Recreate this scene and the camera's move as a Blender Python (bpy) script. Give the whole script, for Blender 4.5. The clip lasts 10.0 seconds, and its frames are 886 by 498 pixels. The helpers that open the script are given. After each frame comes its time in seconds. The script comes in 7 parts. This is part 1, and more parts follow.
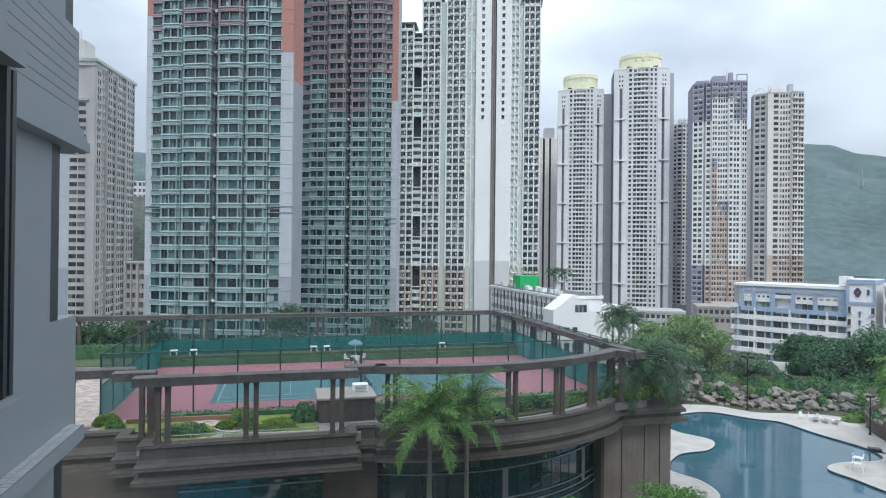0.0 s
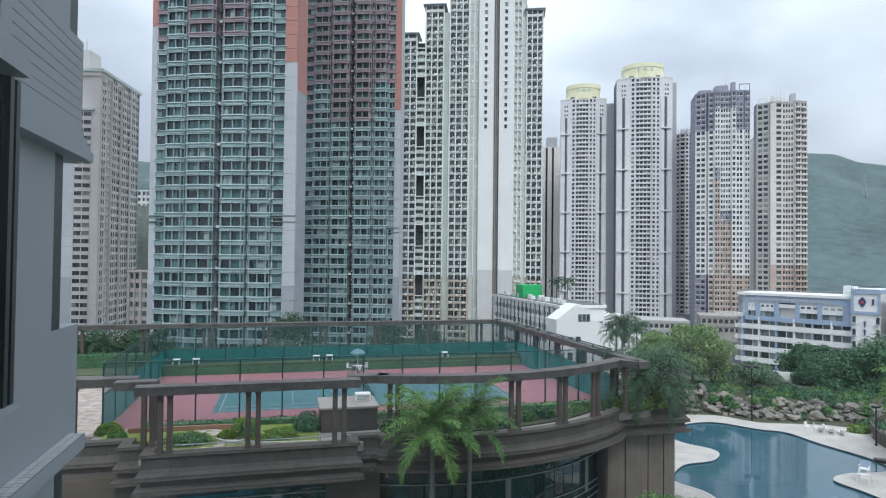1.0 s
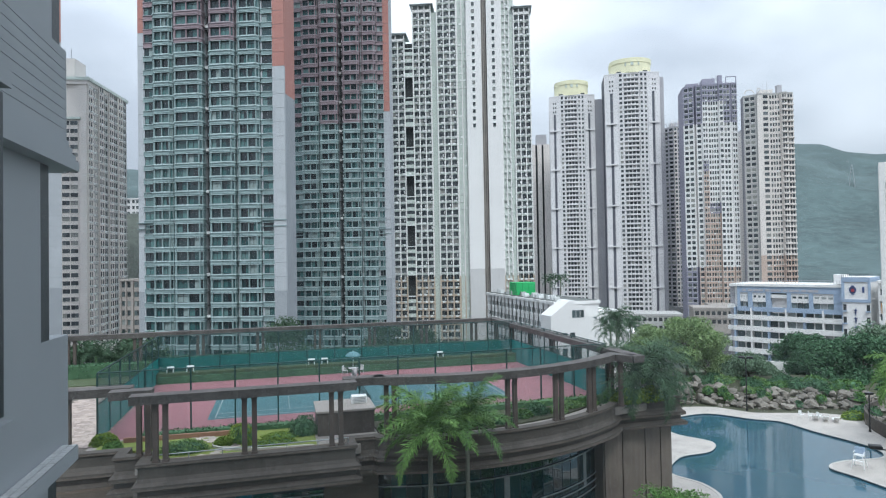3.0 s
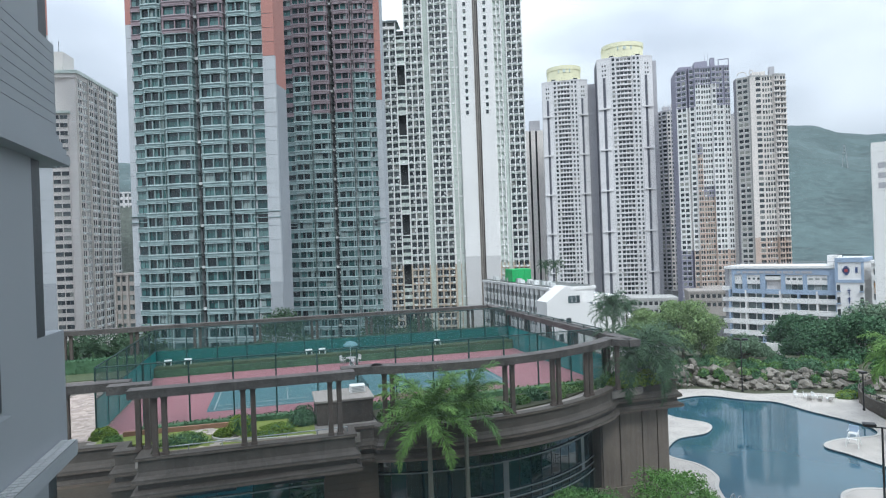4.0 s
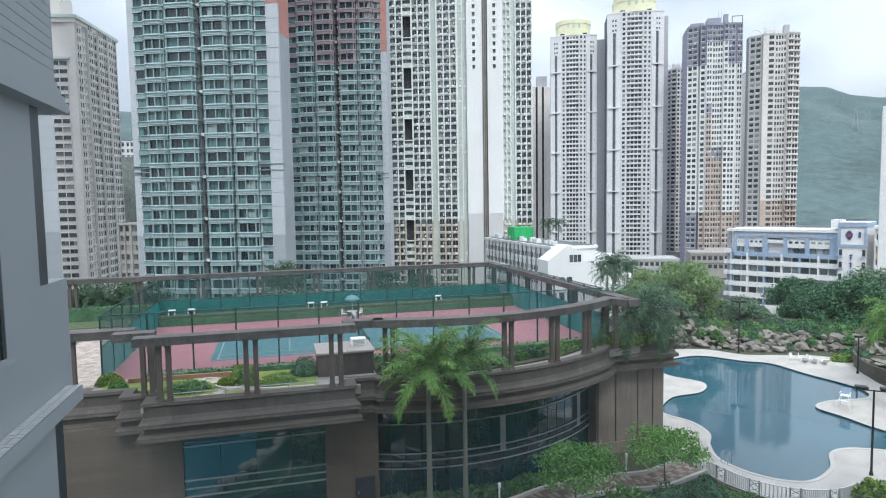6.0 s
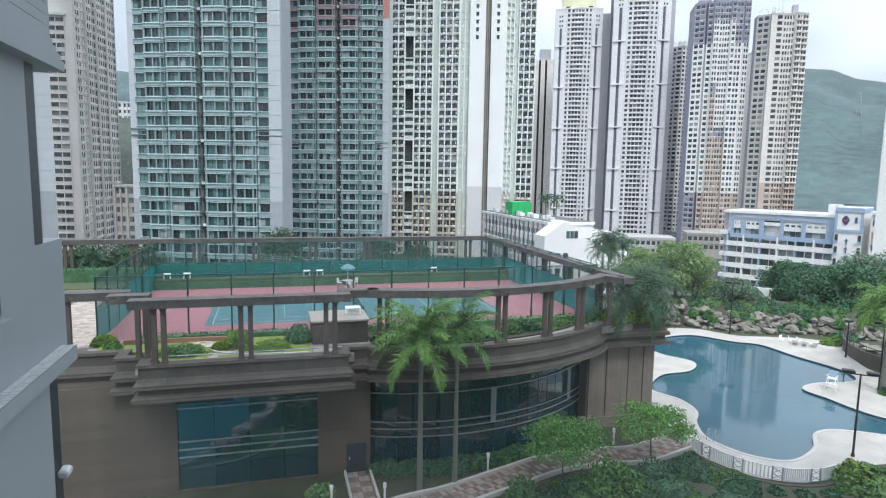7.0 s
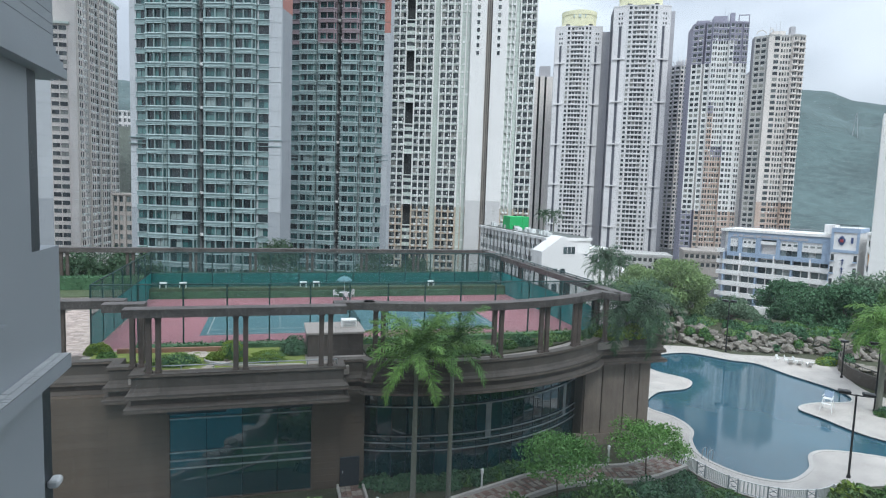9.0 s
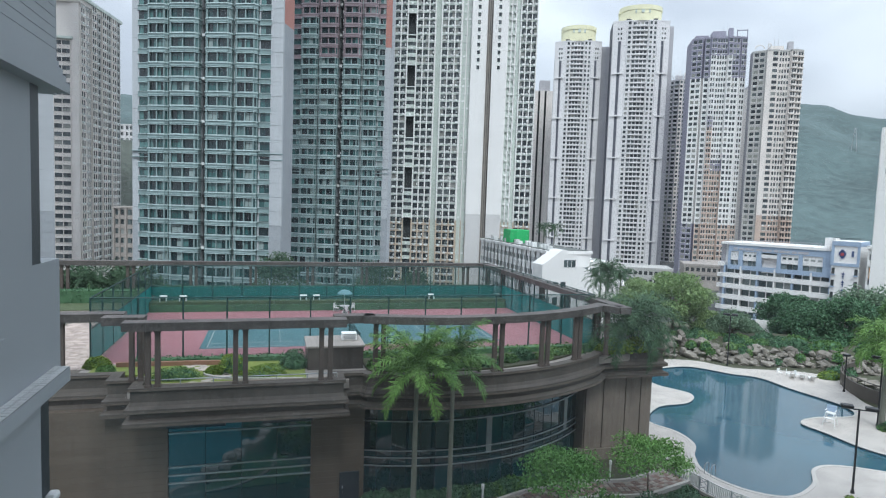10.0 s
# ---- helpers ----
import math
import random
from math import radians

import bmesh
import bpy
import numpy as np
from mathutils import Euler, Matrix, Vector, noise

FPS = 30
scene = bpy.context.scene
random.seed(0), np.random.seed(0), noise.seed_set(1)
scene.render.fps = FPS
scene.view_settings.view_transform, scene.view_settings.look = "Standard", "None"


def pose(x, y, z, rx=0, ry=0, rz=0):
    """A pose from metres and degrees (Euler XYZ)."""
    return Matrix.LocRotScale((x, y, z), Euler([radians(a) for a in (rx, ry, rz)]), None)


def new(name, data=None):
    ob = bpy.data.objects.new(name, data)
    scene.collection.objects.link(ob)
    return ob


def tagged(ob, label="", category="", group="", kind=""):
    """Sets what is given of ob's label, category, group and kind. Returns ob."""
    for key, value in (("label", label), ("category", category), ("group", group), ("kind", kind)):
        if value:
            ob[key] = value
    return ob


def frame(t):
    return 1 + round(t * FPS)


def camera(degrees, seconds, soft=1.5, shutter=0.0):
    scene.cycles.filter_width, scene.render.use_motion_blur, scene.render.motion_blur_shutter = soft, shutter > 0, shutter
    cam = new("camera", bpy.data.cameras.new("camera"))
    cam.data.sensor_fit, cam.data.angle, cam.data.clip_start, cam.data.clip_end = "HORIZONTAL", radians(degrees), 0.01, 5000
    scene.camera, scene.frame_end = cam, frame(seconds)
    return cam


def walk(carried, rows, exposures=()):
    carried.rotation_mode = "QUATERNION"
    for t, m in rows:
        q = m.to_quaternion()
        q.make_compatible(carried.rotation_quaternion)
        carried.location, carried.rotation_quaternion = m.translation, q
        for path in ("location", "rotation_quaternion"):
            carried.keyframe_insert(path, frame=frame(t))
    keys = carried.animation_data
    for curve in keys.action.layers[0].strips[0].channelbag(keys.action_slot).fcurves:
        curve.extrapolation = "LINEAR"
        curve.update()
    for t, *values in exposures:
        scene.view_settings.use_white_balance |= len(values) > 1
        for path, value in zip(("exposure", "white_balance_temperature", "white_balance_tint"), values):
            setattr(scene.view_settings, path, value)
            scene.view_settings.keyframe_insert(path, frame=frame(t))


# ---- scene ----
cam = camera(72.0, 10.0, soft=1.1)
EYE, TURN = 21.0, -14.6
ROWS = [
    (0.0, -0.04, 0.0, 0.0, 0.0, 0.27, -0.59),
    (0.5, -0.03, 0.0, 0.0, 0.327, 0.794, -0.518),
    (1.0, -0.025, 0.0, 0.0, 0.271, 1.121, -0.625),
    (1.5, -0.018, 0.0, 0.0, 0.223, 1.265, -0.461),
    (2.0, -0.018, 0.0, 0.0, 0.05, 1.363, -0.045),
    (2.5, -0.01, 0.0, 0.0, -0.152, 1.348, 0.435),
    (4.0, -0.005, 0.0, 0.0, -0.829, -0.017, 2.055),
    (4.5, -0.012, 0.0, 0.0, -0.813, -0.666, 2.414),
    (5.0, -0.005, 0.0, 0.0, -0.676, -1.478, 2.476),
    (5.5, 0.005, 0.0, 0.0, -0.611, -2.563, 1.848),
    (7.0, 0.02, 0.0, 0.0, -0.685, -6.713, -0.965),
    (7.5, 0.016, 0.0, 0.0, -0.854, -6.868, -1.578),
    (8.0, 0.014, 0.0, 0.0, -0.858, -6.724, -1.868),
    (8.5, 0.012, 0.0, 0.0, -0.827, -6.124, -1.928),
    (9.0, 0.01, 0.0, 0.0, -0.849, -5.434, -1.934),
    (9.5, 0.01, 0.0, 0.0, -0.816, -4.827, -1.944),
    (10.0, 0.01, 0.0, 0.0, -0.807, -4.19, -1.957),
]
EXPOSURES = [(0.0, 0.51, 5860, 6), (1.0, 0.43, 5890, 6), (2.5, 0.46, 5920, 6), (4.5, 0.62, 5940, 6), (5.5, 0.70, 5970, 6), (7.0, 0.82, 5980, 6), (8.0, 0.62, 5970, 6), (10.0, 0.55, 5940, 6)]
walk(cam, [(t, pose(0, 0, EYE, 0, 0, TURN) @ pose(x, y, z, 90 + pitch, roll, yaw)) for t, x, y, z, yaw, pitch, roll in ROWS], EXPOSURES)

# ---- world and light: a bright overcast sky with a veiled sun ----
SUN_EL, SUN_AZ = 52.0, 185.0
world = bpy.data.worlds.new("overcast_sky")
scene.world = world
world.use_nodes = True
wn, wl = world.node_tree.nodes, world.node_tree.links
wn.clear()
w_out = wn.new("ShaderNodeOutputWorld")
w_bg = wn.new("ShaderNodeBackground")
w_sky = wn.new("ShaderNodeTexSky")
w_sky.sky_type, w_sky.sun_disc = "NISHITA", False
w_sky.sun_elevation, w_sky.sun_rotation = radians(SUN_EL), radians(SUN_AZ)
w_scale = wn.new("ShaderNodeVectorMath")
w_scale.operation = "SCALE"
w_scale.inputs["Scale"].default_value = 0.10
w_tc = wn.new("ShaderNodeTexCoord")
w_map = wn.new("ShaderNodeMapping")
w_map.inputs["Scale"].default_value = (1.0, 1.0, 2.4)
w_map.inputs["Location"].default_value = (0.4, 0.0, 0.35)
w_noise = wn.new("ShaderNodeTexNoise")
w_noise.inputs["Scale"].default_value = 2.8
w_noise.inputs["Detail"].default_value = 5.0
w_noise.inputs["Roughness"].default_value = 0.46
w_ramp = wn.new("ShaderNodeValToRGB")
w_ramp.color_ramp.elements[0].position, w_ramp.color_ramp.elements[0].color = 0.39, (0.545, 0.565, 0.62, 1)
w_ramp.color_ramp.elements[1].position, w_ramp.color_ramp.elements[1].color = 0.66, (0.87, 0.885, 0.925, 1)
w_mix = wn.new("ShaderNodeMix")
w_mix.data_type = "RGBA"
w_mix.inputs[0].default_value = 0.94
wl.new(w_tc.outputs["Generated"], w_map.inputs["Vector"])
wl.new(w_map.outputs["Vector"], w_noise.inputs["Vector"])
wl.new(w_noise.outputs["Fac"], w_ramp.inputs["Fac"])
wl.new(w_sky.outputs["Color"], w_scale.inputs[0])
wl.new(w_scale.outputs["Vector"], w_mix.inputs[6])
wl.new(w_ramp.outputs["Color"], w_mix.inputs[7])
# an overcast sky is brighter overhead than near the horizon
w_sep = wn.new("ShaderNodeSeparateXYZ")
w_zen = wn.new("ShaderNodeMapRange")
w_zen.inputs["From Min"].default_value, w_zen.inputs["From Max"].default_value = 0.1, 0.9
w_zen.inputs["To Min"].default_value, w_zen.inputs["To Max"].default_value = 0.74, 1.95
w_mul = wn.new("ShaderNodeVectorMath")
w_mul.operation = "SCALE"
wl.new(w_tc.outputs["Generated"], w_sep.inputs["Vector"])
wl.new(w_sep.outputs["Z"], w_zen.inputs["Value"])
wl.new(w_mix.outputs[2], w_mul.inputs[0])
wl.new(w_zen.outputs["Result"], w_mul.inputs["Scale"])
wl.new(w_mul.outputs["Vector"], w_bg.inputs["Color"])
w_bg.inputs["Strength"].default_value = 0.95
wl.new(w_bg.outputs["Background"], w_out.inputs["Surface"])
sun_data = bpy.data.lights.new("sun", "SUN")
sun_data.energy, sun_data.angle, sun_data.color = 1.3, radians(15), (1.0, 0.96, 0.9)
sun = new("sun", sun_data)
sun_dir = Vector((math.sin(radians(SUN_AZ)) * math.cos(radians(SUN_EL)), math.cos(radians(SUN_AZ)) * math.cos(radians(SUN_EL)), math.sin(radians(SUN_EL))))
sun.rotation_mode = "QUATERNION"
sun.rotation_quaternion = sun_dir.to_track_quat("Z", "Y")
sun.location = sun_dir * 300

# ---- mesh helpers ----
class MB:
    """Gathers boxes, prisms and tubes into one mesh."""

    def __init__(self):
        self.v, self.f, self.m, self.s = [], [], [], []

    def face(self, pts, mi=0, smooth=False):
        b = len(self.v)
        self.v.extend(tuple(p) for p in pts)
        self.f.append(tuple(range(b, b + len(pts))))
        self.m.append(mi)
        self.s.append(smooth)

    def box(self, a, b, mi=0, mx=None):
        (x0, y0, z0), (x1, y1, z1) = a, b
        p = [(x0, y0, z0), (x1, y0, z0), (x1, y1, z0), (x0, y1, z0), (x0, y0, z1), (x1, y0, z1), (x1, y1, z1), (x0, y1, z1)]
        if mx is not None:
            p = [tuple(mx @ Vector(q)) for q in p]
        k = len(self.v)
        self.v.extend(p)
        for q in ((3, 2, 1, 0), (4, 5, 6, 7), (0, 1, 5, 4), (1, 2, 6, 5), (2, 3, 7, 6), (3, 0, 4, 7)):
            self.f.append(tuple(k + i for i in q))
            self.m.append(mi)
            self.s.append(False)

    def prism(self, poly, z0, z1, mi=0, mside=None, smooth=False):
        n, k = len(poly), len(self.v)
        self.v.extend((x, y, z0) for x, y in poly)
        self.v.extend((x, y, z1) for x, y in poly)
        self.f.append(tuple(k + i for i in range(n - 1, -1, -1)))
        self.f.append(tuple(k + n + i for i in range(n)))
        self.m += [mi, mi]
        self.s += [False, False]
        for i in range(n):
            j = (i + 1) % n
            self.f.append((k + i, k + j, k + n + j, k + n + i))
            self.m.append(mi if mside is None else mside)
            self.s.append(smooth)

    def tube(self, p0, p1, r0, r1=None, n=8, mi=0, caps=True):
        r1 = r0 if r1 is None else r1
        p0, p1 = Vector(p0), Vector(p1)
        w = (p1 - p0).normalized()
        u = w.orthogonal().normalized()
        v = w.cross(u)
        k = len(self.v)
        for p, r in ((p0, r0), (p1, r1)):
            for i in range(n):
                a = 2 * math.pi * i / n
                self.v.append(tuple(p + r * (math.cos(a) * u + math.sin(a) * v)))
        for i in range(n):
            j = (i + 1) % n
            self.f.append((k + i, k + j, k + n + j, k + n + i))
            self.m.append(mi)
            self.s.append(True)
        if caps:
            q = len(self.v)
            self.v.extend(self.v[k:k + 2 * n])
            self.f.append(tuple(q + i for i in range(n - 1, -1, -1)))
            self.f.append(tuple(q + n + i for i in range(n)))
            self.m += [mi, mi]
            self.s += [False, False]

    def path(self, pts, r, n=6, mi=0):
        for a, b in zip(pts[:-1], pts[1:]):
            self.tube(a, b, r, r, n, mi)

    def sweep(self, line, section, mi=0, closed=False, smooth=False):
        """Sweeps a section [(out, z)] along a plan line [(x, y)]; out is to the right of travel."""
        n = len(line)
        rings = []
        for i in range(n):
            p = Vector(line[i])
            if closed:
                a, b = Vector(line[i - 1]), Vector(line[(i + 1) % n])
            else:
                a, b = Vector(line[max(i - 1, 0)]), Vector(line[min(i + 1, n - 1)])
            d0 = (p - a).normalized() if (p - a).length > 1e-6 else (b - p).normalized()
            d1 = (b - p).normalized() if (b - p).length > 1e-6 else d0
            n0, n1 = Vector((d0.y, -d0.x)), Vector((d1.y, -d1.x))
            m = (n0 + n1)
            m = m / max(m.dot(n0), 0.3) if m.length > 1e-6 else n0
            k = len(self.v)
            for o, z in section:
                q = p + m * o
                self.v.append((q.x, q.y, z))
            rings.append(k)
        c = len(section)
        pairs = list(zip(rings[:-1], rings[1:])) + ([(rings[-1], rings[0])] if closed else [])
        for a, b in pairs:
            for i in range(c):
                j = (i + 1) % c
                self.f.append((a + i, a + j, b + j, b + i))
                self.m.append(mi)
                self.s.append(smooth)
        if not closed:
            self.f.append(tuple(rings[0] + i for i in range(c - 1, -1, -1)))
            self.f.append(tuple(rings[-1] + i for i in range(c)))
            self.m += [mi, mi]
            self.s += [False, False]

    def data(self, name, mats):
        me = bpy.data.meshes.new(name)
        me.from_pydata(self.v, [], self.f)
        for m in mats:
            me.materials.append(m)
        if len(mats) > 1:
            me.polygons.foreach_set("material_index", self.m)
        if any(self.s):
            me.polygons.foreach_set("use_smooth", self.s)
        me.update()
        return me


def part(name, mb, mats, parent=None, label="", kind=""):
    """One mesh object from an MB (or a mesh), under a thing or a part."""
    mats = mats if isinstance(mats, (list, tuple)) else [mats]
    me = mb.data(name, mats) if isinstance(mb, MB) else mb
    ob = new(name, me)
    ob.parent = parent
    return tagged(ob, label, kind=kind)


def thing(name, label, category, at=(0, 0, 0), rz=0.0, group="", kind=""):
    ob = new(name)
    ob.empty_display_size = 0.2
    ob.matrix_basis = pose(at[0], at[1], at[2], 0, 0, rz)
    return tagged(ob, label, category, group, kind)


def bevelled(a, b, w=0.02):
    """A bmesh box with bevelled edges, as an MB."""
    bm = bmesh.new()
    bmesh.ops.create_cube(bm, size=1.0)
    for v in bm.verts:
        v.co = Vector([(a[i] + b[i]) / 2 + v.co[i] * (b[i] - a[i]) for i in range(3)])
    bmesh.ops.bevel(bm, geom=bm.edges[:], offset=w, segments=1, affect="EDGES")
    mb = MB()
    bm.verts.index_update()
    mb.v = [tuple(v.co) for v in bm.verts]
    mb.f = [tuple(v.index for v in f.verts) for f in bm.faces]
    mb.m, mb.s = [0] * len(mb.f), [False] * len(mb.f)
    bm.free()
    return mb


# ---- materials ----
def material(name, rgb, rough=0.7, metal=0.0, vary=0.12, scale=1.5, fine=14.0, bump=0.15, streak=0.0, rand="", spread=0.0, spec=0.5, hue=None, coat=0.0, stretch=(1, 1, 1)):
    """A procedural surface: a base colour with stains at a large and a fine scale and fine relief. rand: 'object' or 'island' shifts each piece's value."""
    mat = bpy.data.materials.new(name)
    mat.use_nodes = True
    nt = mat.node_tree
    n, l = nt.nodes, nt.links
    b = n["Principled BSDF"]
    b.inputs["Roughness"].default_value, b.inputs["Metallic"].default_value = rough, metal
    b.inputs["Specular IOR Level"].default_value = spec
    if coat:
        b.inputs["Coat Weight"].default_value = coat
    tc = n.new("ShaderNodeTexCoord")
    mp = n.new("ShaderNodeMapping")
    mp.inputs["Scale"].default_value = stretch
    l.new(tc.outputs["Object"], mp.inputs["Vector"])
    big = n.new("ShaderNodeTexNoise")
    big.inputs["Scale"].default_value, big.inputs["Detail"].default_value = scale, 4.0
    sm = n.new("ShaderNodeTexNoise")
    sm.inputs["Scale"].default_value, sm.inputs["Detail"].default_value = fine, 3.0
    l.new(mp.outputs["Vector"], big.inputs["Vector"])
    l.new(mp.outputs["Vector"], sm.inputs["Vector"])
    add = n.new("ShaderNodeMath")
    add.operation = "ADD"
    l.new(big.outputs["Fac"], add.inputs[0])
    l.new(sm.outputs["Fac"], add.inputs[1])
    last = add.outputs[0]
    if streak:
        ms = n.new("ShaderNodeMapping")
        ms.inputs["Scale"].default_value = (3.0, 3.0, 0.12)
        l.new(tc.outputs["Object"], ms.inputs["Vector"])
        st = n.new("ShaderNodeTexNoise")
        st.inputs["Scale"].default_value, st.inputs["Detail"].default_value = 1.2, 3.0
        l.new(ms.outputs["Vector"], st.inputs["Vector"])
        a2 = n.new("ShaderNodeMath")
        a2.operation = "MULTIPLY_ADD"
        a2.inputs[1].default_value = streak
        l.new(st.outputs["Fac"], a2.inputs[0])
        l.new(last, a2.inputs[2])
        last = a2.outputs[0]
    mr = n.new("ShaderNodeMapRange")
    mid = 1.0 + 0.5 * streak
    mr.inputs["From Min"].default_value, mr.inputs["From Max"].default_value = mid - 0.45, mid + 0.45
    mr.inputs["To Min"].default_value, mr.inputs["To Max"].default_value = 1.0 - vary * 1.6, 1.0 + vary * 1.2
    l.new(last, mr.inputs["Value"])
    val = mr.outputs["Result"]
    src = None
    if rand:
        if rand == "object":
            src = n.new("ShaderNodeObjectInfo").outputs["Random"]
        else:
            src = n.new("ShaderNodeNewGeometry").outputs["Random Per Island"]
        mr2 = n.new("ShaderNodeMapRange")
        mr2.inputs["To Min"].default_value, mr2.inputs["To Max"].default_value = 1.0 - spread, 1.0 + spread
        l.new(src, mr2.inputs["Value"])
        mu = n.new("ShaderNodeMath")
        mu.operation = "MULTIPLY"
        l.new(val, mu.inputs[0])
        l.new(mr2.outputs["Result"], mu.inputs[1])
        val = mu.outputs[0]
    sc = n.new("ShaderNodeVectorMath")
    sc.operation = "SCALE"
    l.new(val, sc.inputs["Scale"])
    if hue is not None and src is not None:
        ramp = n.new("ShaderNodeValToRGB")
        els = ramp.color_ramp.elements
        cols = [rgb] + list(hue)
        els[0].color, els[1].color = (*cols[0], 1), (*cols[-1], 1)
        for i, c in enumerate(cols[1:-1], 1):
            e = els.new(i / (len(cols) - 1))
            e.color = (*c, 1)
        l.new(src, ramp.inputs["Fac"])
        l.new(ramp.outputs["Color"], sc.inputs[0])
    else:
        sc.inputs[0].default_value = rgb
    l.new(sc.outputs["Vector"], b.inputs["Base Color"])
    if bump:
        bp = n.new("ShaderNodeBump")
        bp.inputs["Strength"].default_value, bp.inputs["Distance"].default_value = bump, 0.02
        l.new(sm.outputs["Fac"], bp.inputs["Height"])
        l.new(bp.outputs["Normal"], b.inputs["Normal"])
    return mat


def window_glass(name, cols, rand, ior=1.5):
    """Dark reflecting panes; paler base colours stand for curtains and for reflected sky."""
    mat = bpy.data.materials.new(name)
    mat.use_nodes = True
    n, l = mat.node_tree.nodes, mat.node_tree.links
    b = n["Principled BSDF"]
    b.inputs["Roughness"].default_value = 0.12 if ior < 2 else 0.03
    b.inputs["IOR"].default_value = ior
    b.inputs["Specular IOR Level"].default_value = 0.5
    src = n.new("ShaderNodeNewGeometry").outputs["Random Per Island"]
    if rand == "object":
        fr = n.new("ShaderNodeMath")
        fr.operation = "ADD"
        l.new(n.new("ShaderNodeObjectInfo").outputs["Random"], fr.inputs[0])
        l.new(src, fr.inputs[1])
        fr2 = n.new("ShaderNodeMath")
        fr2.operation = "FRACT"
        l.new(fr.outputs[0], fr2.inputs[0])
        src = fr2.outputs[0]
    ramp = n.new("ShaderNodeValToRGB")
    ramp.color_ramp.interpolation = "CONSTANT"
    els = ramp.color_ramp.elements
    els[0].position, els[0].color = 0.0, (*cols[0], 1)
    els[1].position, els[1].color = 1.0 - 1.0 / len(cols), (*cols[-1], 1)
    for i in range(1, len(cols) - 1):
        e = els.new(i / len(cols))
        e.color = (*cols[i], 1)
    l.new(src, ramp.inputs["Fac"])
    l.new(ramp.outputs["Color"], b.inputs["Base Color"])
    return mat


def clear_glass(name, tint, alpha=0.25, rough=0.03):
    """A thin tinted pane: mostly clear, glossy."""
    mat = bpy.data.materials.new(name)
    mat.use_nodes = True
    n, l = mat.node_tree.nodes, mat.node_tree.links
    b = n["Principled BSDF"]
    b.inputs["Base Color"].default_value = (*tint, 1)
    b.inputs["Roughness"].default_value = rough
    b.inputs["Alpha"].default_value = alpha
    return mat


M = {}
M["wall_tile"] = material("grey_wall_tile", (0.355, 0.38, 0.40), 0.55, vary=0.06, scale=0.8, fine=30, bump=0.1, streak=0.5)
M["ledge_tile"] = material("pale_mosaic_tile", (0.62, 0.63, 0.63), 0.45, vary=0.1, scale=6, fine=60, rand="object", spread=0.10)
M["grout"] = material("grey_grout", (0.22, 0.225, 0.23), 0.85)
M["frame_dark"] = material("dark_aluminium", (0.035, 0.045, 0.055), 0.4, 0.3, vary=0.1)
M["stone"] = material("brown_grey_stone_cladding", (0.110, 0.085, 0.064), 0.6, vary=0.18, scale=0.7, fine=9, streak=0.6, rand="object", spread=0.08)
M["stone_light"] = material("tan_stone_cladding", (0.215, 0.172, 0.132), 0.6, vary=0.14, scale=0.6, fine=9, streak=0.5, rand="object", spread=0.08)
M["stone_tan"] = material("weathered_tan_stone", (0.195, 0.16, 0.13), 0.65, vary=0.22, scale=0.6, fine=8, streak=0.9)
M["stone_cap"] = material("weathered_grey_stone_moulding", (0.085, 0.072, 0.061), 0.7, vary=0.28, scale=0.9, fine=7, streak=0.45, bump=0.3)
M["pergola"] = material("weathered_dark_timber_beam", (0.108, 0.095, 0.089), 0.75, vary=0.42, scale=0.8, fine=8, streak=0.5, bump=0.4)
M["column"] = material("brown_painted_column", (0.09, 0.07, 0.059), 0.65, vary=0.2, scale=2.0, fine=20, streak=0.5)
M["steel_dark"] = material("dark_green_steel", (0.013, 0.05, 0.047), 0.45, 0.2, vary=0.2, scale=3)
M["black"] = material("black_painted_steel", (0.02, 0.02, 0.022), 0.45, 0.2, vary=0.2, scale=3)
M["ground"] = material("city_ground", (0.06, 0.06, 0.058), 0.9, vary=0.3, scale=0.02, fine=0.3, bump=0.0)
M["deck"] = material("roof_deck_paving", (0.30, 0.27, 0.245), 0.8, vary=0.15, scale=0.5, fine=8)
M["court_red"] = material("red_acrylic_court", (0.42, 0.18, 0.205), 0.5, vary=0.1, scale=0.25, fine=5, bump=0.05)
M["court_blue"] = material("blue_green_acrylic_court", (0.085, 0.19, 0.215), 0.6, vary=0.1, scale=0.25, fine=5, bump=0.05)
M["line"] = material("worn_court_line", (0.46, 0.48, 0.47), 0.7, vary=0.08)
M["pool_deck"] = material("pale_pool_paving", (0.455, 0.42, 0.385), 0.75, vary=0.2, scale=0.5, fine=7)
M["coping"] = material("pale_coping_stone", (0.48, 0.455, 0.42), 0.7, vary=0.08)
M["white"] = material("white_render", (0.80, 0.785, 0.765), 0.7, vary=0.06, scale=0.08, fine=1.2, bump=0.0, streak=0.4)
M["garden"] = material("garden_soil", (0.06, 0.065, 0.035), 0.95, vary=0.3, scale=0.5, fine=6)

